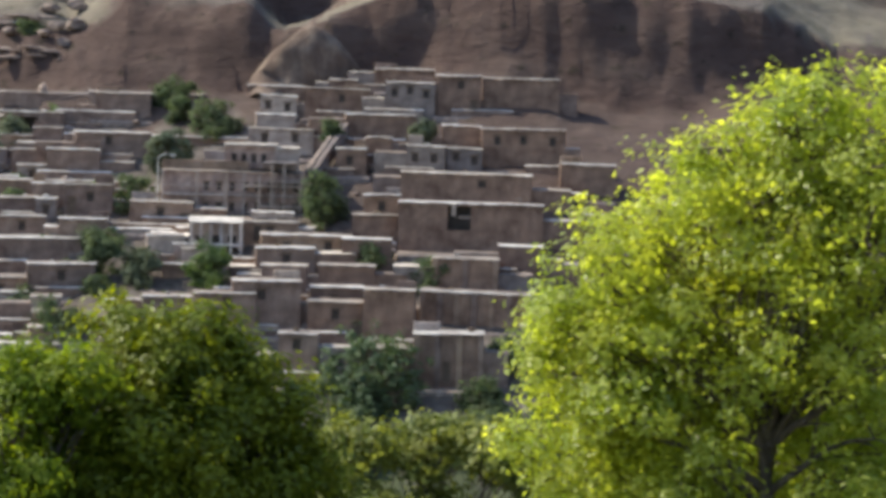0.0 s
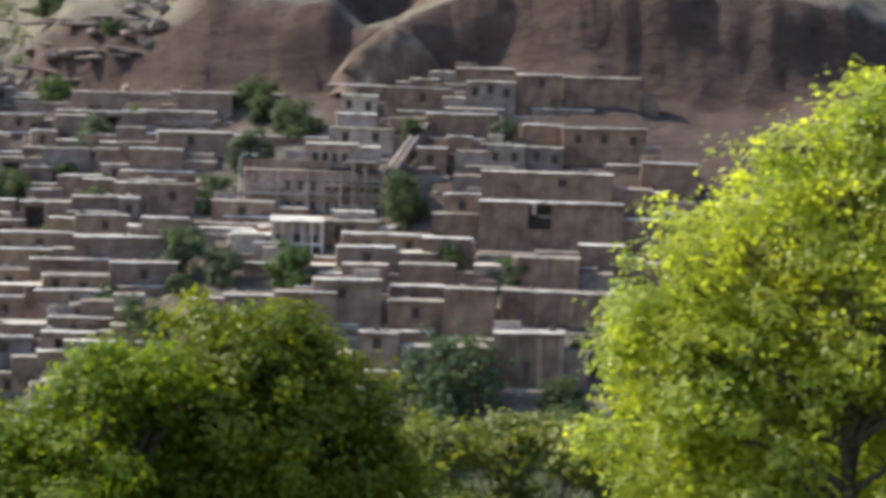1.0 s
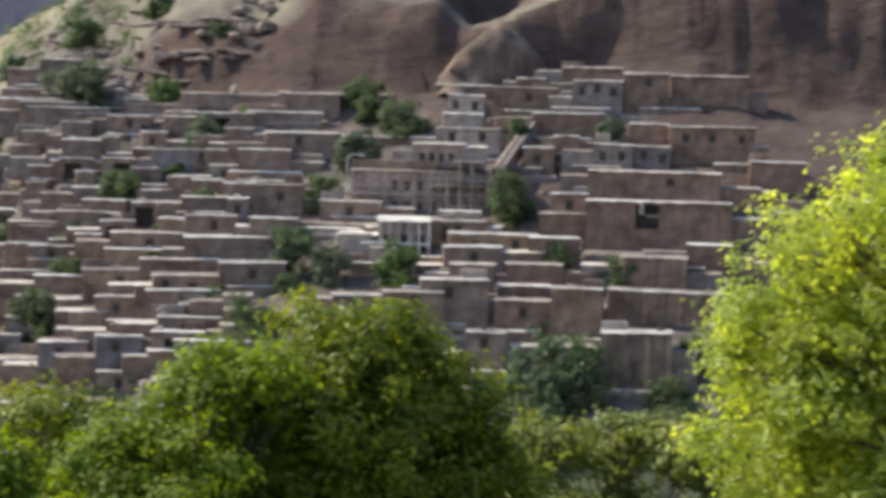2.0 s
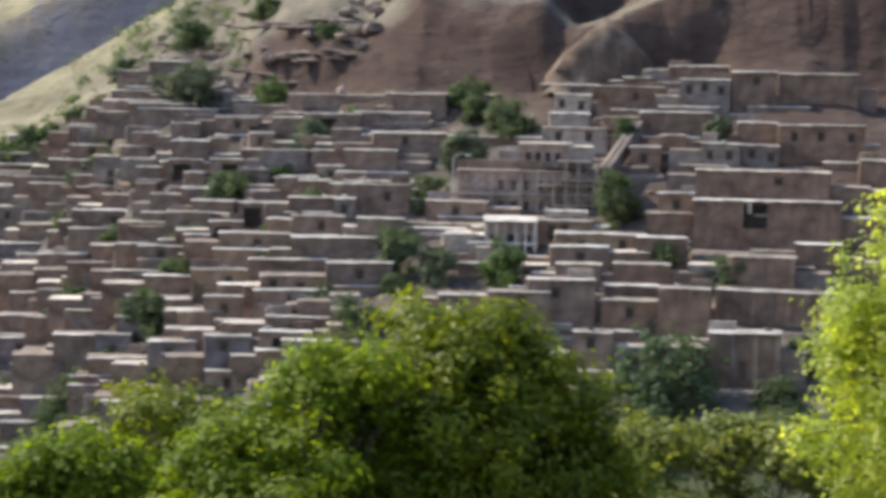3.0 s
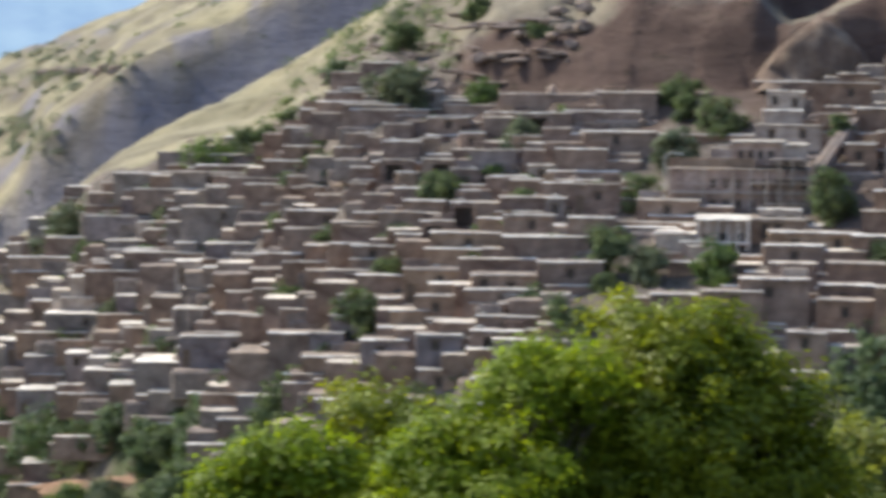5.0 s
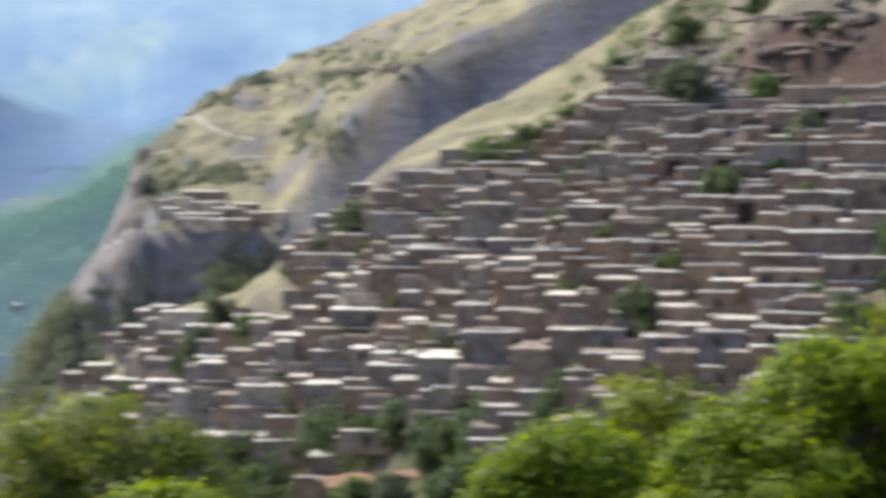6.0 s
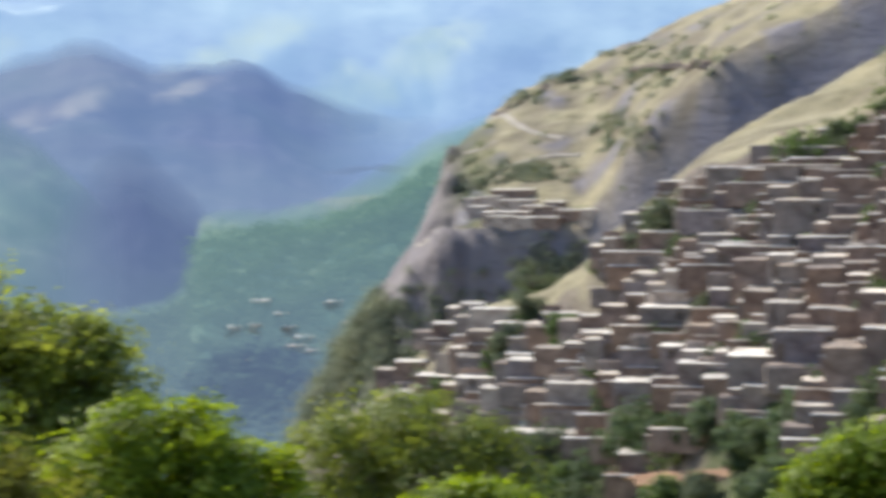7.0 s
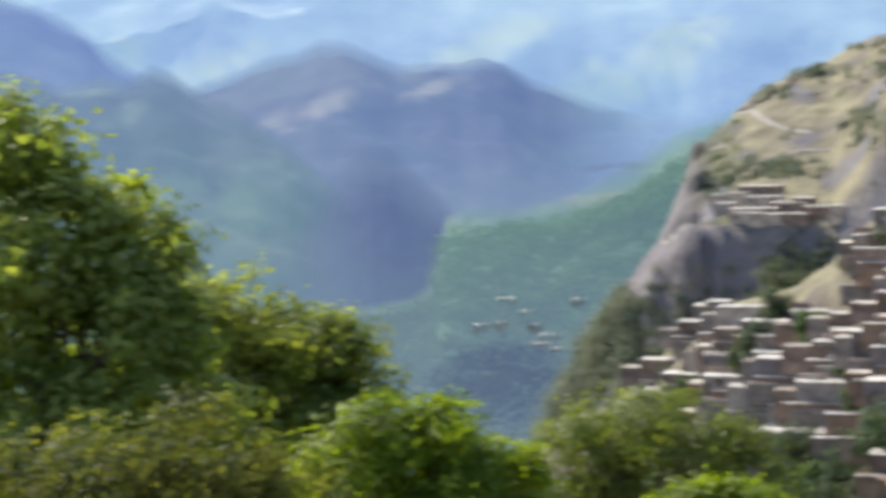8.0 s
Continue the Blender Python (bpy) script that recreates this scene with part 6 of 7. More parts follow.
def outcrop(az0, slope0, az1, slope1, count, size, seed, wander=0.04, flat=0.9):
    """A dark ledge of rock breaking out of the slope along a line."""
    rng = random.Random(seed)
    for i in range(count):
        f = (i + rng.uniform(-0.3, 0.3)) / count
        p = sight(az0 + (az1 - az0) * f, slope0 + (slope1 - slope0) * f + rng.uniform(-wander, wander))
        if p is None:
            continue
        ob = new("rock_ledge", rng.choice(ROCKS))
        s = size * rng.uniform(0.6, 1.2)
        ob.matrix_basis = Matrix.Translation(p - Vector((0, 0, 0.2 * s))) @ pose(0, 0, 0, rng.uniform(-8, 8), rng.uniform(-8, 8), 24 + rng.uniform(-15, 15)) @ Matrix.Diagonal((s * rng.uniform(0.9, 1.6) / flat, s, s * flat, 1))
        tagged(ob, "weathered rock ledge breaking out of the dry slope", "rock ledge", "rock ledges of the slopes")


outcrop(25.6, 0.45, 23.4, 0.55, 14, 2.0, 11)
outcrop(29.6, -0.75, 27.2, 0.55, 20, 1.0, 13)
outcrop(16.6, 1.1, 13.6, 1.3, 11, 0.9, 15, 0.22, 0.45)
outcrop(15.6, 0.3, 12.4, 0.5, 11, 0.8, 16, 0.22, 0.45)
outcrop(14.6, 1.9, 11.4, 2.1, 11, 1.0, 17, 0.22, 0.45)
outcrop(13.4, 1.2, 10.6, 1.0, 11, 0.8, 18, 0.22, 0.45)


# ---- heaps of reddish earth below the lowest houses ----
EARTH = mud("reddish_earth", (0.26, 0.16, 0.10), (0.38, 0.25, 0.16), (0.50, 0.36, 0.25), 0.6)
for x, y, s, seed in ((-88.5, 193.5, 5.0, 3), (-81.2, 187.0, 4.0, 4)):
    az, r = math.degrees(math.atan2(-x, y)), math.hypot(x, y)
    me = rock_mesh(seed + 30)
    me.materials.append(EARTH)
    ob = new("mound", me)
    ob.matrix_basis = Matrix.Translation(spot(az, r)) @ pose(0, 0, 0, 0, 0, 28) @ Matrix.Diagonal((s, s * 0.6, s * 0.26, 1))
    tagged(ob, "mound of reddish earth below the lowest houses", "mound")


# ---- the pale buttress that runs up the cliff ----
SANDSTONE, n, l, b = material("pale_sandstone", 0.95)
c, h = noise_ramp(n, l, 0.5, [(0.3, (0.085, 0.057, 0.046)), (0.5, (0.15, 0.108, 0.084)), (0.72, (0.30, 0.235, 0.18))], 9, stretch=(1, 1, 0.5))
l.new(c, b.inputs["Base Color"]), relief(n, l, b, h, 0.9, 0.4)


def buttress(crest, foot):
    """A rib standing out from the cliff: a narrow crest that climbs along the given bearings and slopes, a face falling from it to the foot."""
    tops = [p for p in (sight(*q) for q in crest) if p is not None]
    feet = [p + Vector((p.x, p.y, 0)).normalized() * 1.2 for p in (sight(*q) for q in foot) if p is not None]
    rows = []
    for k in range(49):
        f = k / 48 * (len(tops) - 1)
        i = min(int(f), len(tops) - 2)
        g = k / 48 * (len(feet) - 1)
        j = min(int(g), len(feet) - 2)
        p, q = tops[i].lerp(tops[i + 1], f - i), feet[j].lerp(feet[j + 1], g - j)
        near = -Vector((p.x, p.y, 0)).normalized()
        left = Vector((near.y, -near.x, 0))
        p = p + near * 2.2
        row = [p - near * 7 + left * 2.2 - Vector((0, 0, 2.2)), p - near * 2.4 + left * 1.5 - Vector((0, 0, 0.5)), p + left * 0.5, p - left * 1.0 - Vector((0, 0, 0.25))]
        start = row[-1]
        for m in range(1, 13):
            w = m / 12
            row.append(start.lerp(q, w) + near * 0.9 * math.sin(math.pi * w))
        out = []
        for v in row:
            d = 0.8 * noise.fractal(v * 0.16, 0.9, 2.2, 5) + 0.35 * noise.noise(Vector((v.x * 0.7, v.y * 0.7, v.z * 0.2)))
            out.append(tuple(v + (near * 0.9 + Vector((0, 0, 0.5))) * d))
        rows.append(out)
    n = len(rows[0])
    verts = [v for row in rows for v in row]
    faces = [(k * n + m, k * n + m + 1, (k + 1) * n + m + 1, (k + 1) * n + m) for k in range(48) for m in range(n - 1)]
    me = from_arrays("rock_buttress", verts, faces, True)
    me.materials.append(SANDSTONE)
    tagged(new("rock_buttress", me), "sandstone rib with a pale sunlit crest running up the red cliff", "rock")


buttress(((5.2, 0.1), (5.1, 0.7), (4.6, 1.35), (3.9, 2.0), (3.1, 2.65), (2.3, 3.4), (1.6, 4.1)), ((4.9, -0.1), (4.0, 0.0), (3.0, 0.2), (2.0, 0.6), (1.0, 1.2), (0.1, 2.0), (-0.6, 3.0)))


# ---- sacks and brushwood on the roofs ----
SACK = mud("woven_sack", (0.36, 0.35, 0.33), (0.48, 0.47, 0.45), (0.62, 0.61, 0.59), 2.0, (0.6, 0.6, 0.6), (1.1, 1.1, 1.1))
BRUSH = mud("dry_brushwood", (0.09, 0.065, 0.045), (0.17, 0.13, 0.09), (0.28, 0.22, 0.15), 5.0)


def sack_mesh(seed):
    bm = bmesh.new()
    bmesh.ops.create_icosphere(bm, subdivisions=2, radius=0.5)
    for v in bm.verts:
        p = v.co.copy()
        v.co = p * (1 + 0.25 * noise.noise(p * 2.5 + Vector((seed, 0, 0))))
        v.co.z = max(v.co.z * 0.8, -0.22)
    return from_bm("white_sack", bm, True)


SACKS, BRUSHES = [sack_mesh(i) for i in range(3)], [rock_mesh(i + 50) for i in range(3)]
for me in SACKS:
    me.materials.append(SACK)
for me in BRUSHES:
    me.materials.append(BRUSH)
rng = random.Random(12)
for place, w, d, h in ROOFTOPS:
    for k in range(rng.choice((0, 0, 0, 1, 1))):
        at = place @ Matrix.Translation((rng.uniform(-0.4, 0.4) * w, rng.uniform(0.3, 0.8) * d, h + 0.22))
        s = rng.uniform(0.3, 0.6)
        turn = pose(0, 0, 0, 0, 0, rng.uniform(0, 180))
        if rng.random() < 0.55:
            ob = new("white_sack", rng.choice(SACKS))
            ob.matrix_basis = at @ turn @ Matrix.Diagonal((s * 1.5, s * 0.8, s * 0.8, 1))
            tagged(ob, "off-white woven sack lying on a flat roof", "sack", "goods stored on the roofs")
        else:
            ob = new("brush_bale", rng.choice(BRUSHES))
            ob.matrix_basis = at @ turn @ Matrix.Diagonal((s * 0.8, s * 0.5, s * 0.5, 1))
            tagged(ob, "lumpy bale of dry brushwood on a flat roof", "bale", "goods stored on the roofs")

orchard_tree(-30.5, 226.5, -1.38, 2.1, 3.9, "D", 41)
orchard_tree(-24.8, 216.6, -4.12, 2.8, 5.2, "D", 42)
orchard_tree(-27.8, 205.1, -8.27, 1.9, 5.3, "P", 43)
orchard_tree(-30.2, 196.7, -11.21, 2.1, 3.8, "D", 44)
orchard_tree(-11.6, 191.6, -11.71, 2.6, 5.5, "D", 45)
orchard_tree(-30.6, 179.9, -16.57, 2.0, 4.4, "D", 46)
orchard_tree(-26.3, 178.6, -16.88, 1.6, 3.7, "P", 47)
orchard_tree(-20.4, 176.8, -17.27, 1.9, 5.1, "G", 48)
orchard_tree(-6.0, 180.9, -15.25, 1.6, 3.0, "D", 49)
orchard_tree(-1.0, 177.0, -16.54, 1.9, 3.0, "D", 50)
orchard_tree(-5.1, 157.9, -23.56, 3.9, 6.2, "B", 51)
orchard_tree(*spot(4.2, 150), 2.2, 3.4, "B", 217)
orchard_tree(*spot(0.6, 149), 2.4, 3.2, "D", 218)
orchard_tree(*spot(-1.6, 151), 2.0, 3.0, "D", 219)
orchard_tree(*spot(-3.4, 152), 2.2, 3.0, "B", 220)
orchard_tree(*spot(2.6, 146), 2.2, 2.8, "B", 221)
orchard_tree(-32.2, 169.5, -20.62, 2.7, 3.0, "D", 52)
orchard_tree(-62.9, 229.0, -2.76, 2.7, 6.5, "P", 53)
orchard_tree(-54.1, 230.2, -2.69, 1.7, 4.7, "G", 54)
orchard_tree(-46.7, 217.5, -6.33, 2.5, 2.7, "P", 55)
orchard_tree(5.5, 162.4, -21.86, 1.5, 3.4, "D", 56)
orchard_tree(-1.9, 208.0, -5.16, 1.3, 3.8, "P", 57)
orchard_tree(-11.6, 207.7, -6.00, 0.9, 4.3, "D", 58)
orchard_tree(-53.7, 204.6, -12.07, 1.7, 3.2, "D", 59)
orchard_tree(-93.2, 243.8, -11.04, 3.8, 4.7, "G", 60)
orchard_tree(-78.3, 250.5, 0.94, 1.6, 3.6, "B", 61)
orchard_tree(-65.7, 230.3, -2.00, 2.7, 6.0, "P", 62)
orchard_tree(-73.2, 262.0, 5.02, 2.8, 6.2, "D", 63)
orchard_tree(-69.3, 220.9, -9.94, 2.3, 2.8, "P", 65)
orchard_tree(-52.8, 204.8, -11.96, 2.2, 3.6, "D", 66)
orchard_tree(-55.5, 183.3, -23.19, 2.8, 4.6, "D", 67)
orchard_tree(-67.1, 197.4, -23.31, 2.4, 3.2, "D", 68)
orchard_tree(-83.3, 203.6, -29.83, 2.8, 3.6, "D", 69)
orchard_tree(-91.4, 250.3, -7.60, 2.3, 2.5, "D", 70)
orchard_tree(-61.1, 256.8, 9.48, 2.1, 3.6, "D", 71)
orchard_tree(-54.7, 196.5, -15.59, 1.7, 2.5, "P", 72)
orchard_tree(-54.3, 189.9, -18.68, 1.8, 3.2, "D", 73)
orchard_tree(-59.0, 176.9, -29.96, 3.2, 3.4, "D", 74)
orchard_tree(-69.0, 182.9, -33.18, 3.3, 4.2, "D", 75)
orchard_tree(-99.7, 207.2, -41.85, 4.2, 5.9, "B", 76)
orchard_tree(-87.0, 196.1, -38.63, 2.7, 5.6, "B", 77)
orchard_tree(-70.2, 181.4, -35.33, 3.6, 6.1, "B", 78)
orchard_tree(-61.0, 175.2, -32.18, 2.9, 4.1, "D", 79)
orchard_tree(-149.2, 271.1, -32.56, 3.9, 4.4, "P", 80)
orchard_tree(-114.2, 244.7, -20.95, 4.2, 4.8, "P", 81)
orchard_tree(-102.6, 219.7, -32.80, 2.5, 4.0, "D", 82)
orchard_tree(-79.0, 200.0, -29.30, 2.1, 3.0, "D", 83)
orchard_tree(-135.7, 241.5, -37.96, 2.8, 5.8, "P", 84)
orchard_tree(-126.0, 238.8, -35.32, 2.1, 5.3, "G", 85)
orchard_tree(-137.7, 248.9, -33.12, 2.9, 4.0, "P", 86)
orchard_tree(-214.3, 403.6, -46.15, 3.6, 5.0, "P", 87)
orchard_tree(-96.1, 203.5, -41.63, 3.5, 5.4, "B", 88)
orchard_tree(-113.8, 245.4, -20.05, 3.8, 4.2, "P", 89)
orchard_tree(-104.9, 237.4, -19.73, 2.6, 3.9, "P", 90)
orchard_tree(-77.9, 186.9, -38.10, 2.6, 5.0, "B", 92)
orchard_tree(-116.5, 216.7, -47.48, 3.8, 5.2, "D", 93)
orchard_tree(-48.9, 165.9, -29.59, 2.4, 3.7, "D", 94)
orchard_tree(-69.0, 178.7, -36.09, 3.2, 5.0, "B", 95)
orchard_tree(-5.6, 155.4, -24.47, 1.6, 3.5, "B", 96)
orchard_tree(3.7, 156.5, -24.06, 1.8, 2.9, "D", 97)
orchard_tree(-28.8, 221.1, -3.00, 1.3, 3.2, "D", 98)
orchard_tree(-18.8, 209.7, -5.91, 1.3, 2.4, "P", 99)
orchard_tree(-49.6, 241.5, 6.16, 1.5, 2.6, "D", 101)
orchard_tree(-107.1, 208.0, -47.71, 3.0, 4.5, "B", 103)
orchard_tree(-68.7, 172.9, -38.01, 2.6, 3.8, "B", 104)
orchard_tree(-116.5, 212.7, -50.19, 3.4, 4.2, "D", 105)
orchard_tree(-100.4, 208.0, -41.77, 3.3, 5.6, "B", 106)
orchard_tree(-90.4, 197.8, -40.74, 3.0, 5.6, "D", 107)
orchard_tree(-85.4, 195.1, -38.01, 2.4, 5.1, "B", 108)
orchard_tree(-75.4, 184.7, -37.61, 2.8, 5.4, "D", 109)
orchard_tree(-69.0, 180.2, -35.04, 3.0, 5.0, "B", 110)
orchard_tree(-62.6, 172.0, -34.52, 2.3, 4.4, "D", 111)
orchard_tree(-108.2, 216.5, -41.07, 2.1, 4.0, "D", 112)
orchard_tree(-79.8, 180.6, -41.75, 2.2, 3.5, "P", 113)
orchard_tree(-88.0, 189.0, -44.08, 2.1, 3.1, "G", 114)
orchard_tree(-72.0, 174.8, -39.33, 2.1, 3.6, "D", 115)
orchard_tree(-110.5, 210.2, -48.48, 2.7, 4.0, "G", 116)
orchard_tree(-25.1, 153.8, -24.67, 1.0, 2.1, "D", 117)
orchard_tree(-137.3, 238.6, -41.15, 1.3, 2.3, "D", 118)
orchard_tree(-88.1, 201.9, -34.80, 1.1, 2.2, "P", 119)
orchard_tree(-46.2, 192.3, -15.84, 0.8, 1.7, "P", 120)
orchard_tree(-52.1, 175.7, -25.70, 1.0, 2.1, "D", 121)
orchard_tree(-40.7, 167.9, -24.37, 1.2, 2.4, "D", 122)
orchard_tree(-50.8, 211.8, -9.14, 1.5, 2.6, "B", 123)
orchard_tree(-125.9, 235.8, -37.71, 0.9, 1.9, "G", 124)
orchard_tree(-46.1, 195.4, -14.56, 0.9, 1.5, "G", 125)
orchard_tree(-53.9, 195.0, -16.10, 1.1, 2.3, "G", 126)
orchard_tree(-142.8, 245.8, -38.00, 1.5, 3.2, "G", 127)
orchard_tree(-129.2, 235.7, -39.41, 1.4, 3.2, "G", 128)
orchard_tree(-31.3, 160.3, -23.86, 1.4, 3.0, "D", 129)
orchard_tree(-92.1, 209.5, -31.97, 0.9, 2.1, "D", 130)
orchard_tree(-33.0, 162.0, -23.85, 1.0, 1.9, "D", 131)
orchard_tree(-74.4, 190.3, -32.52, 0.8, 1.8, "D", 132)
orchard_tree(-136.2, 234.6, -44.50, 0.8, 1.9, "D", 133)
orchard_tree(-72.1, 203.9, -22.56, 1.3, 2.5, "G", 134)
orchard_tree(-142.1, 240.4, -43.55, 1.2, 2.6, "P", 135)
orchard_tree(-42.5, 199.3, -12.25, 1.3, 2.9, "D", 136)
orchard_tree(-54.2, 207.9, -10.86, 1.5, 2.8, "D", 137)
orchard_tree(-36.6, 186.2, -15.69, 1.1, 2.4, "D", 138)
orchard_tree(-43.9, 211.3, -8.14, 0.7, 1.5, "D", 139)
orchard_tree(-126.2, 236.8, -37.14, 1.1, 2.3, "B", 140)
orchard_tree(-87.1, 232.5, -14.65, 1.0, 2.1, "B", 141)
orchard_tree(-75.9, 218.5, -16.67, 1.1, 1.9, "D", 142)
orchard_tree(-74.2, 198.4, -27.00, 0.9, 1.6, "P", 143)
orchard_tree(-77.8, 194.9, -31.91, 1.4, 2.4, "P", 144)
orchard_tree(-40.9, 169.4, -23.78, 1.4, 2.6, "G", 145)
orchard_tree(-74.4, 194.6, -29.56, 1.3, 2.8, "D", 146)
orchard_tree(-31.9, 186.1, -14.67, 1.4, 2.6, "D", 147)
orchard_tree(-72.5, 215.9, -16.19, 0.9, 1.5, "P", 148)
orchard_tree(-56.2, 178.7, -26.86, 0.9, 1.7, "G", 149)
orchard_tree(-33.0, 162.5, -23.64, 1.5, 3.3, "P", 150)
orchard_tree(-127.0, 233.5, -40.04, 1.2, 2.6, "P", 151)
orchard_tree(-30.3, 176.2, -17.71, 0.9, 1.9, "D", 152)
orchard_tree(-140.6, 237.9, -45.01, 0.9, 1.7, "D", 153)
orchard_tree(-82.5, 206.9, -27.01, 1.3, 2.4, "B", 154)
orchard_tree(-41.4, 192.4, -14.60, 1.3, 2.9, "B", 155)
orchard_tree(-93.1, 203.5, -38.21, 1.4, 2.8, "G", 156)
orchard_tree(-97.4, 220.8, -27.15, 1.4, 2.6, "P", 157)
orchard_tree(-57.9, 180.8, -26.94, 1.4, 3.0, "D", 158)
orchard_tree(-93.1, 204.1, -37.76, 1.5, 3.1, "G", 159)
orchard_tree(-44.2, 165.0, -27.00, 1.1, 2.2, "P", 160)
orchard_tree(-131.8, 233.7, -42.54, 1.3, 3.0, "D", 161)
orchard_tree(-79.9, 192.4, -35.54, 1.3, 2.6, "P", 162)
orchard_tree(-134.7, 239.5, -39.09, 0.7, 1.5, "G", 163)
orchard_tree(-107.6, 246.3, -15.11, 1.1, 2.1, "B", 164)
orchard_tree(-113.6, 240.3, -24.27, 1.2, 2.2, "D", 165)
orchard_tree(-149.9, 245.7, -44.83, 1.4, 2.4, "P", 166)
orchard_tree(-139.6, 241.9, -39.44, 1.4, 3.1, "G", 167)
orchard_tree(-134.6, 236.7, -41.48, 0.8, 1.7, "D", 168)
orchard_tree(-85.8, 208.3, -28.24, 0.9, 1.7, "P", 169)
orchard_tree(-137.4, 242.6, -37.87, 1.2, 2.6, "P", 170)
orchard_tree(-97.3, 210.9, -35.69, 0.9, 1.6, "D", 171)
orchard_tree(-96.2, 234.9, -16.88, 1.3, 2.4, "P", 172)
orchard_tree(-93.5, 231.1, -17.83, 1.1, 2.3, "G", 173)
orchard_tree(-88.0, 211.7, -27.42, 0.8, 1.5, "G", 174)
orchard_tree(-108.6, 238.8, -21.39, 1.1, 2.5, "D", 175)
orchard_tree(-131.3, 240.9, -36.45, 1.4, 2.9, "D", 176)
orchard_tree(-131.4, 232.8, -43.07, 1.1, 2.5, "B", 177)
orchard_tree(-123.6, 235.9, -36.06, 1.3, 2.7, "D", 178)
orchard_tree(-101.5, 243.5, -14.11, 1.1, 2.2, "D", 179)
orchard_tree(-91.7, 217.2, -26.02, 1.2, 2.6, "P", 180)
orchard_tree(-110.2, 235.3, -25.71, 1.3, 2.5, "G", 181)
orchard_tree(-95.6, 227.5, -21.28, 1.3, 2.7, "G", 182)
orchard_tree(-146.7, 240.6, -47.52, 1.4, 3.1, "B", 183)
orchard_tree(-92.7, 206.4, -35.04, 0.8, 1.7, "G", 184)
orchard_tree(-103.5, 221.3, -32.25, 1.1, 2.5, "P", 185)
orchard_tree(-134.3, 232.3, -45.33, 1.0, 2.1, "D", 186)
orchard_tree(-123.0, 230.0, -40.64, 1.1, 2.2, "G", 187)
orchard_tree(-142.9, 242.9, -41.54, 1.4, 2.7, "D", 188)
orchard_tree(-144.3, 246.1, -39.18, 1.1, 2.3, "B", 189)
orchard_tree(-140.8, 237.1, -46.05, 0.9, 1.6, "B", 190)
orchard_tree(-90.2, 205.9, -33.29, 0.7, 1.5, "B", 191)
orchard_tree(-120.7, 225.5, -42.79, 1.4, 3.0, "P", 192)
orchard_tree(-94.0, 216.3, -28.20, 0.9, 2.0, "D", 193)
orchard_tree(-95.5, 214.0, -31.02, 1.5, 2.7, "P", 194)
orchard_tree(-105.9, 229.5, -27.05, 0.9, 1.7, "B", 195)
orchard_tree(-150.3, 242.5, -48.72, 1.1, 2.0, "B", 196)
orchard_tree(-149.1, 243.8, -46.23, 0.8, 1.6, "B", 197)
orchard_tree(-151.2, 247.3, -44.22, 1.3, 2.6, "B", 198)
orchard_tree(-129.4, 229.3, -45.01, 0.9, 1.9, "P", 199)
orchard_tree(-147.5, 241.9, -46.88, 1.5, 2.8, "P", 200)
orchard_tree(-95.2, 216.8, -28.56, 0.9, 1.6, "P", 201)
orchard_tree(-148.1, 241.5, -47.90, 1.2, 2.5, "G", 202)
orchard_tree(-98.6, 213.7, -34.41, 0.9, 2.1, "D", 203)
orchard_tree(-79.6, 204.3, -26.83, 0.7, 1.5, "D", 204)
orchard_tree(-138.3, 244.4, -36.81, 0.8, 1.6, "D", 205)
orchard_tree(-120.2, 229.2, -39.26, 1.4, 2.5, "G", 206)
orchard_tree(-85.2, 197.2, -36.26, 1.1, 2.1, "D", 207)
orchard_tree(-131.9, 239.9, -37.46, 1.0, 2.2, "D", 208)
orchard_tree(-76.1, 194.5, -30.90, 0.9, 1.8, "D", 209)
orchard_tree(-77.1, 191.3, -33.97, 0.8, 1.6, "G", 210)
orchard_tree(-108.7, 237.6, -22.50, 1.0, 2.1, "D", 211)
orchard_tree(-144.8, 245.2, -40.58, 1.4, 3.1, "P", 212)
orchard_tree(-94.3, 217.2, -27.70, 1.2, 2.3, "B", 213)
orchard_tree(-119.5, 223.9, -43.40, 0.7, 1.5, "G", 214)
orchard_tree(-153.9, 246.7, -47.28, 0.9, 1.6, "D", 215)
orchard_tree(-88.3, 215.9, -24.65, 1.2, 2.3, "G", 216)


# ---- the hamlet far down the side valley ----
def far_house(az, slope, w, style):
    way = Vector((-math.sin(radians(az)), math.cos(radians(az)), math.tan(radians(slope))))
    hit = VALLEY_MAP.ray_cast(Vector((0, 0, 0)), way.normalized())
    if hit[0] is not None:
        house(hit[0].x, hit[0].y, hit[0].z + 1.2, az - 15, 1.15 * w, 6.0, 4.2, style)


for az, slope, w, style in ((37.1, -7.9, 7, "Ln"), (36.8, -6.9, 6, "Ln"), (35.4, -7.3, 8, "Ln"), (34.0, -6.9, 8, "Ln"), (34.1, -7.35, 6, "Ln"), (36.2, -8.3, 7, "Ln"), (33.7, -7.6, 7, "n"), (37.4, -6.95, 6, "Ln"), (36.6, -6.2, 8, "Ln"), (36.0, -6.6, 7, "Ln"), (35.6, -7.55, 9, "Ln"), (35.2, -7.7, 6, "Ln"), (34.5, -6.3, 7, "Ln"), (34.3, -7.5, 9, "Ln"), (35.8, -7.0, 6, "n"), (37.2, -7.95, 9, "Ln"), (33.6, -6.8, 7, "Ln")):
    far_house(az, slope, w, style)


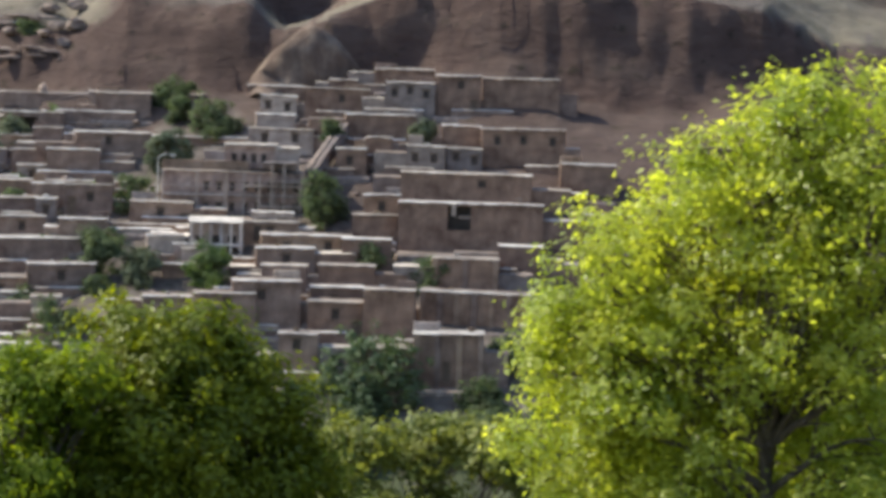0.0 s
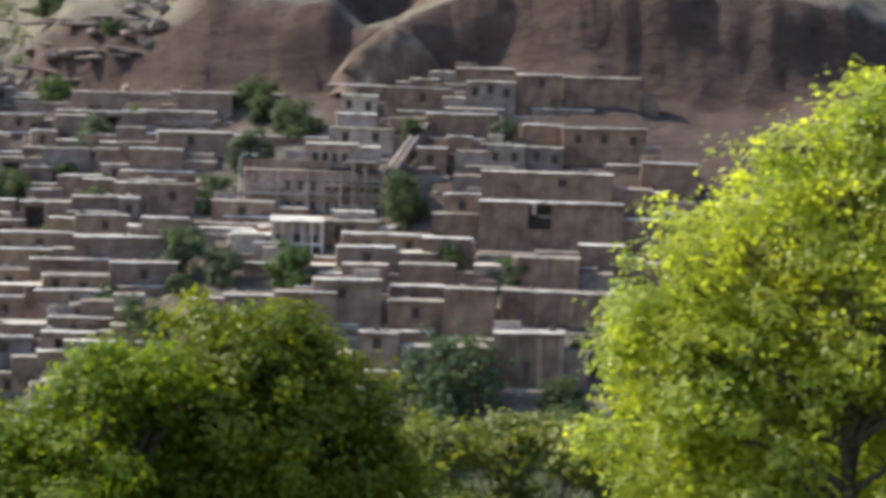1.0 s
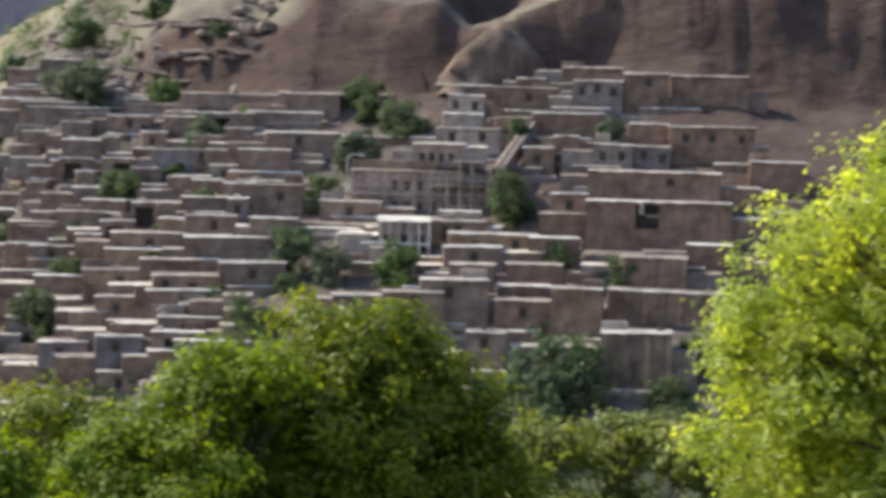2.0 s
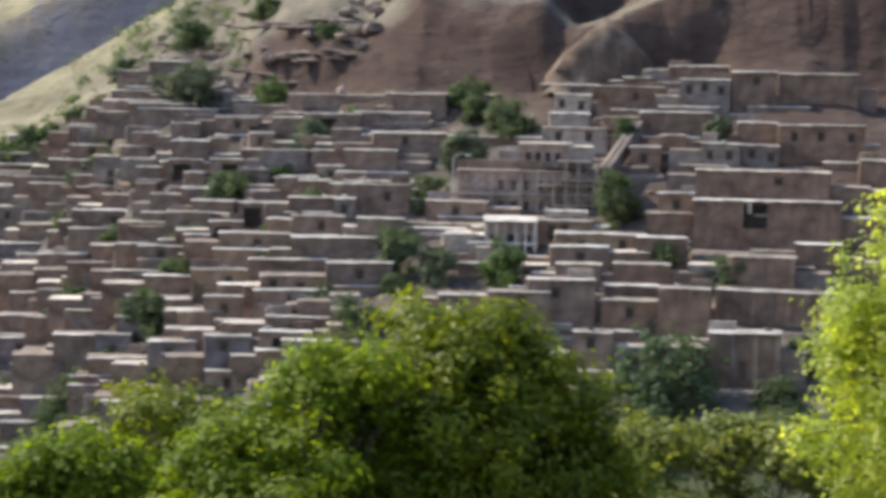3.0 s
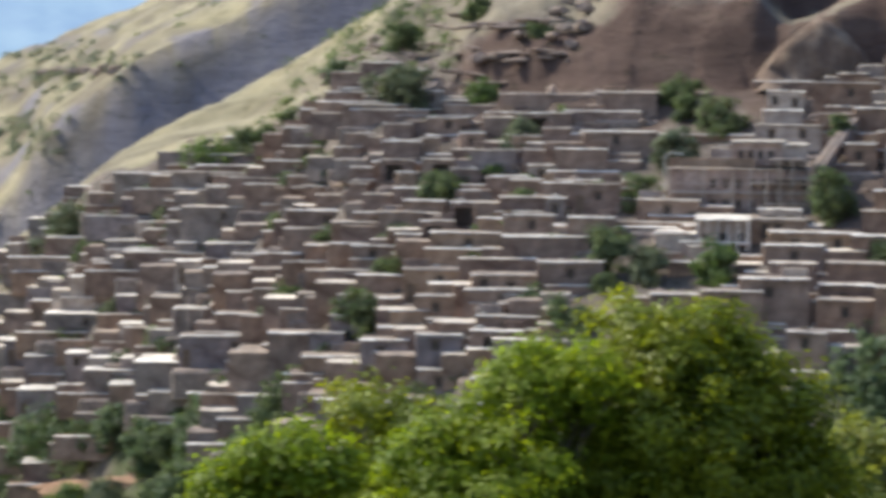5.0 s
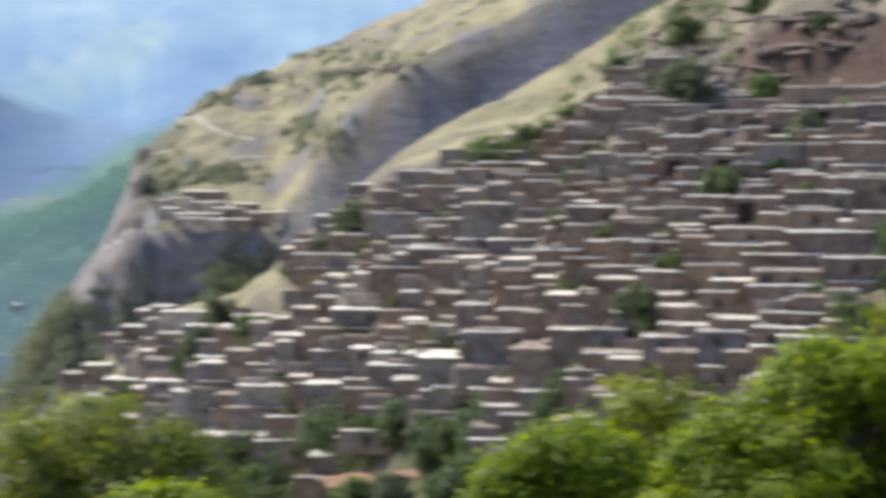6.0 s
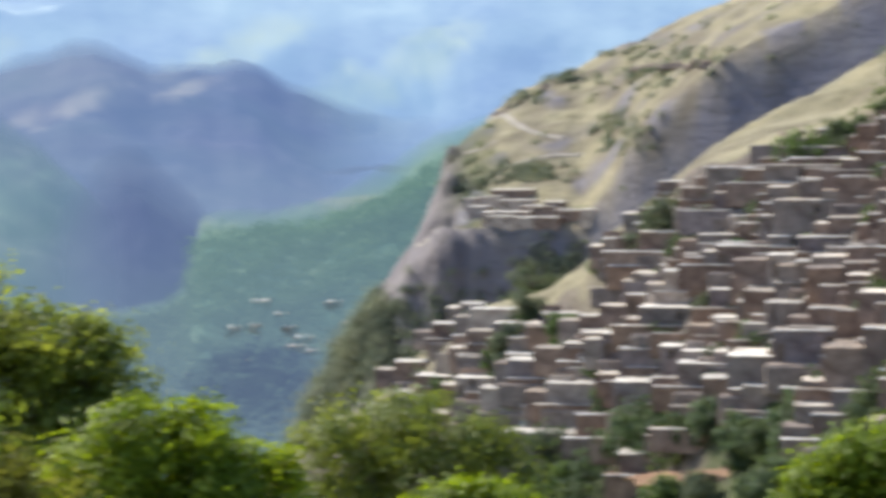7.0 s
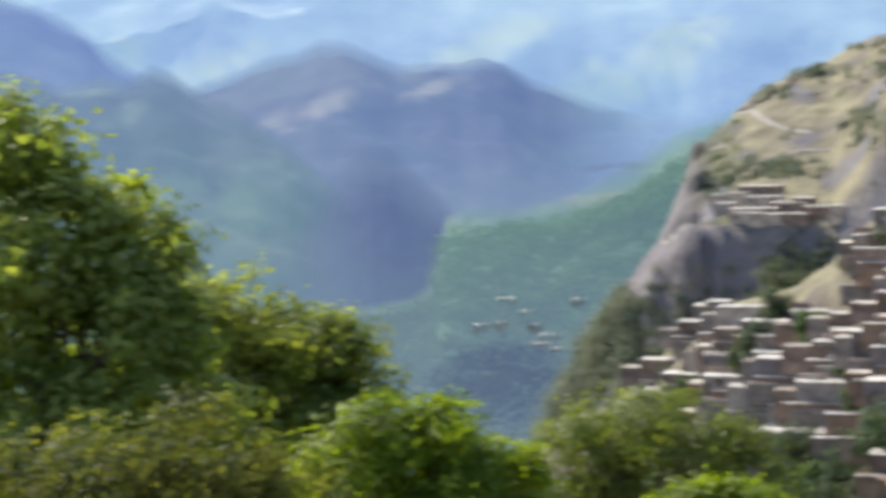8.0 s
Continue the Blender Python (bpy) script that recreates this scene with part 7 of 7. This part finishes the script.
# ---- a street lamp by the gallery house ----
def street_lamp(az, r):
    root = thing("street_lamp", spot(az, r), "pale street lamp with a curved arm beside the gallery house", "street lamp")
    v, f = [], []
    tube(v, f, [Vector((0, 0, -0.5)), Vector((0, 0, 2.5)), Vector((0, 0, 5.6))], [0.09, 0.08, 0.06], 8)
    part("pole", from_arrays("pole", v, f, True), PAINT, root)
    v, f = [], []
    tube(v, f, [Vector((0, 0, 5.6)), Vector((0.25, 0, 6.0)), Vector((0.8, 0, 6.15)), Vector((1.3, 0, 6.05))], [0.05, 0.05, 0.045, 0.04], 6)
    part("arm", from_arrays("arm", v, f, True), PAINT, root)
    part("lamp_head", slab("lamp_head", 1.2, 1.75, -0.12, 0.12, 5.92, 6.08), PAINT, root)


PAINT, n, l, b = material("pale_painted_steel", 0.5)
c, h = noise_ramp(n, l, 4.0, [(0.3, (0.45, 0.46, 0.44)), (0.7, (0.58, 0.59, 0.56))], 4)
l.new(c, b.inputs["Base Color"])
street_lamp(8.05, 196.0)


# ---- bushes between the houses ----
def bush_kind(seed, mat):
    rng = random.Random(seed)
    lobes = [(Vector((rng.uniform(-0.7, 0.7), rng.uniform(-0.5, 0.5), rng.uniform(0.5, 1.2))), rng.uniform(0.45, 0.8), 0.9) for i in range(4)]
    ob = tree("bush", Vector((0, 0, 0)), lobes, 0.25, 700, 0.26, mat, "green bush growing between the mud houses", seed, 0.06, 0.18, "bushes of the village", 14, puffs=5)
    ob["category"] = "bush"
    return ob


BUSHES = [bush_kind(300 + i, m) for i, m in enumerate((LEAF_MID, LEAF_FAR, LEAF_PALE, LEAF_FAR, LEAF_MID))]
rng = random.Random(31)
for i in range(96):
    az = rng.uniform(9, 31) if i % 3 else rng.uniform(18, 31)
    r0, r1 = np.interp(az, FOOT[0], FOOT[1]), np.interp(az, TOP[0], TOP[1])
    at = spot(az, rng.uniform(r0 + 6, r1 + 4))
    k = rng.uniform(0.7, 1.7)
    m = Matrix.Translation(at) @ pose(0, 0, 0, 0, 0, rng.uniform(0, 360)) @ Matrix.Diagonal((k * rng.uniform(0.9, 1.4), k, k, 1))
    if i < 5:
        BUSHES[i].matrix_basis = m
    else:
        copy_thing(BUSHES[i % 5], Matrix.Translation(at) @ pose(0, 0, 0, 0, 0, rng.uniform(0, 360)))
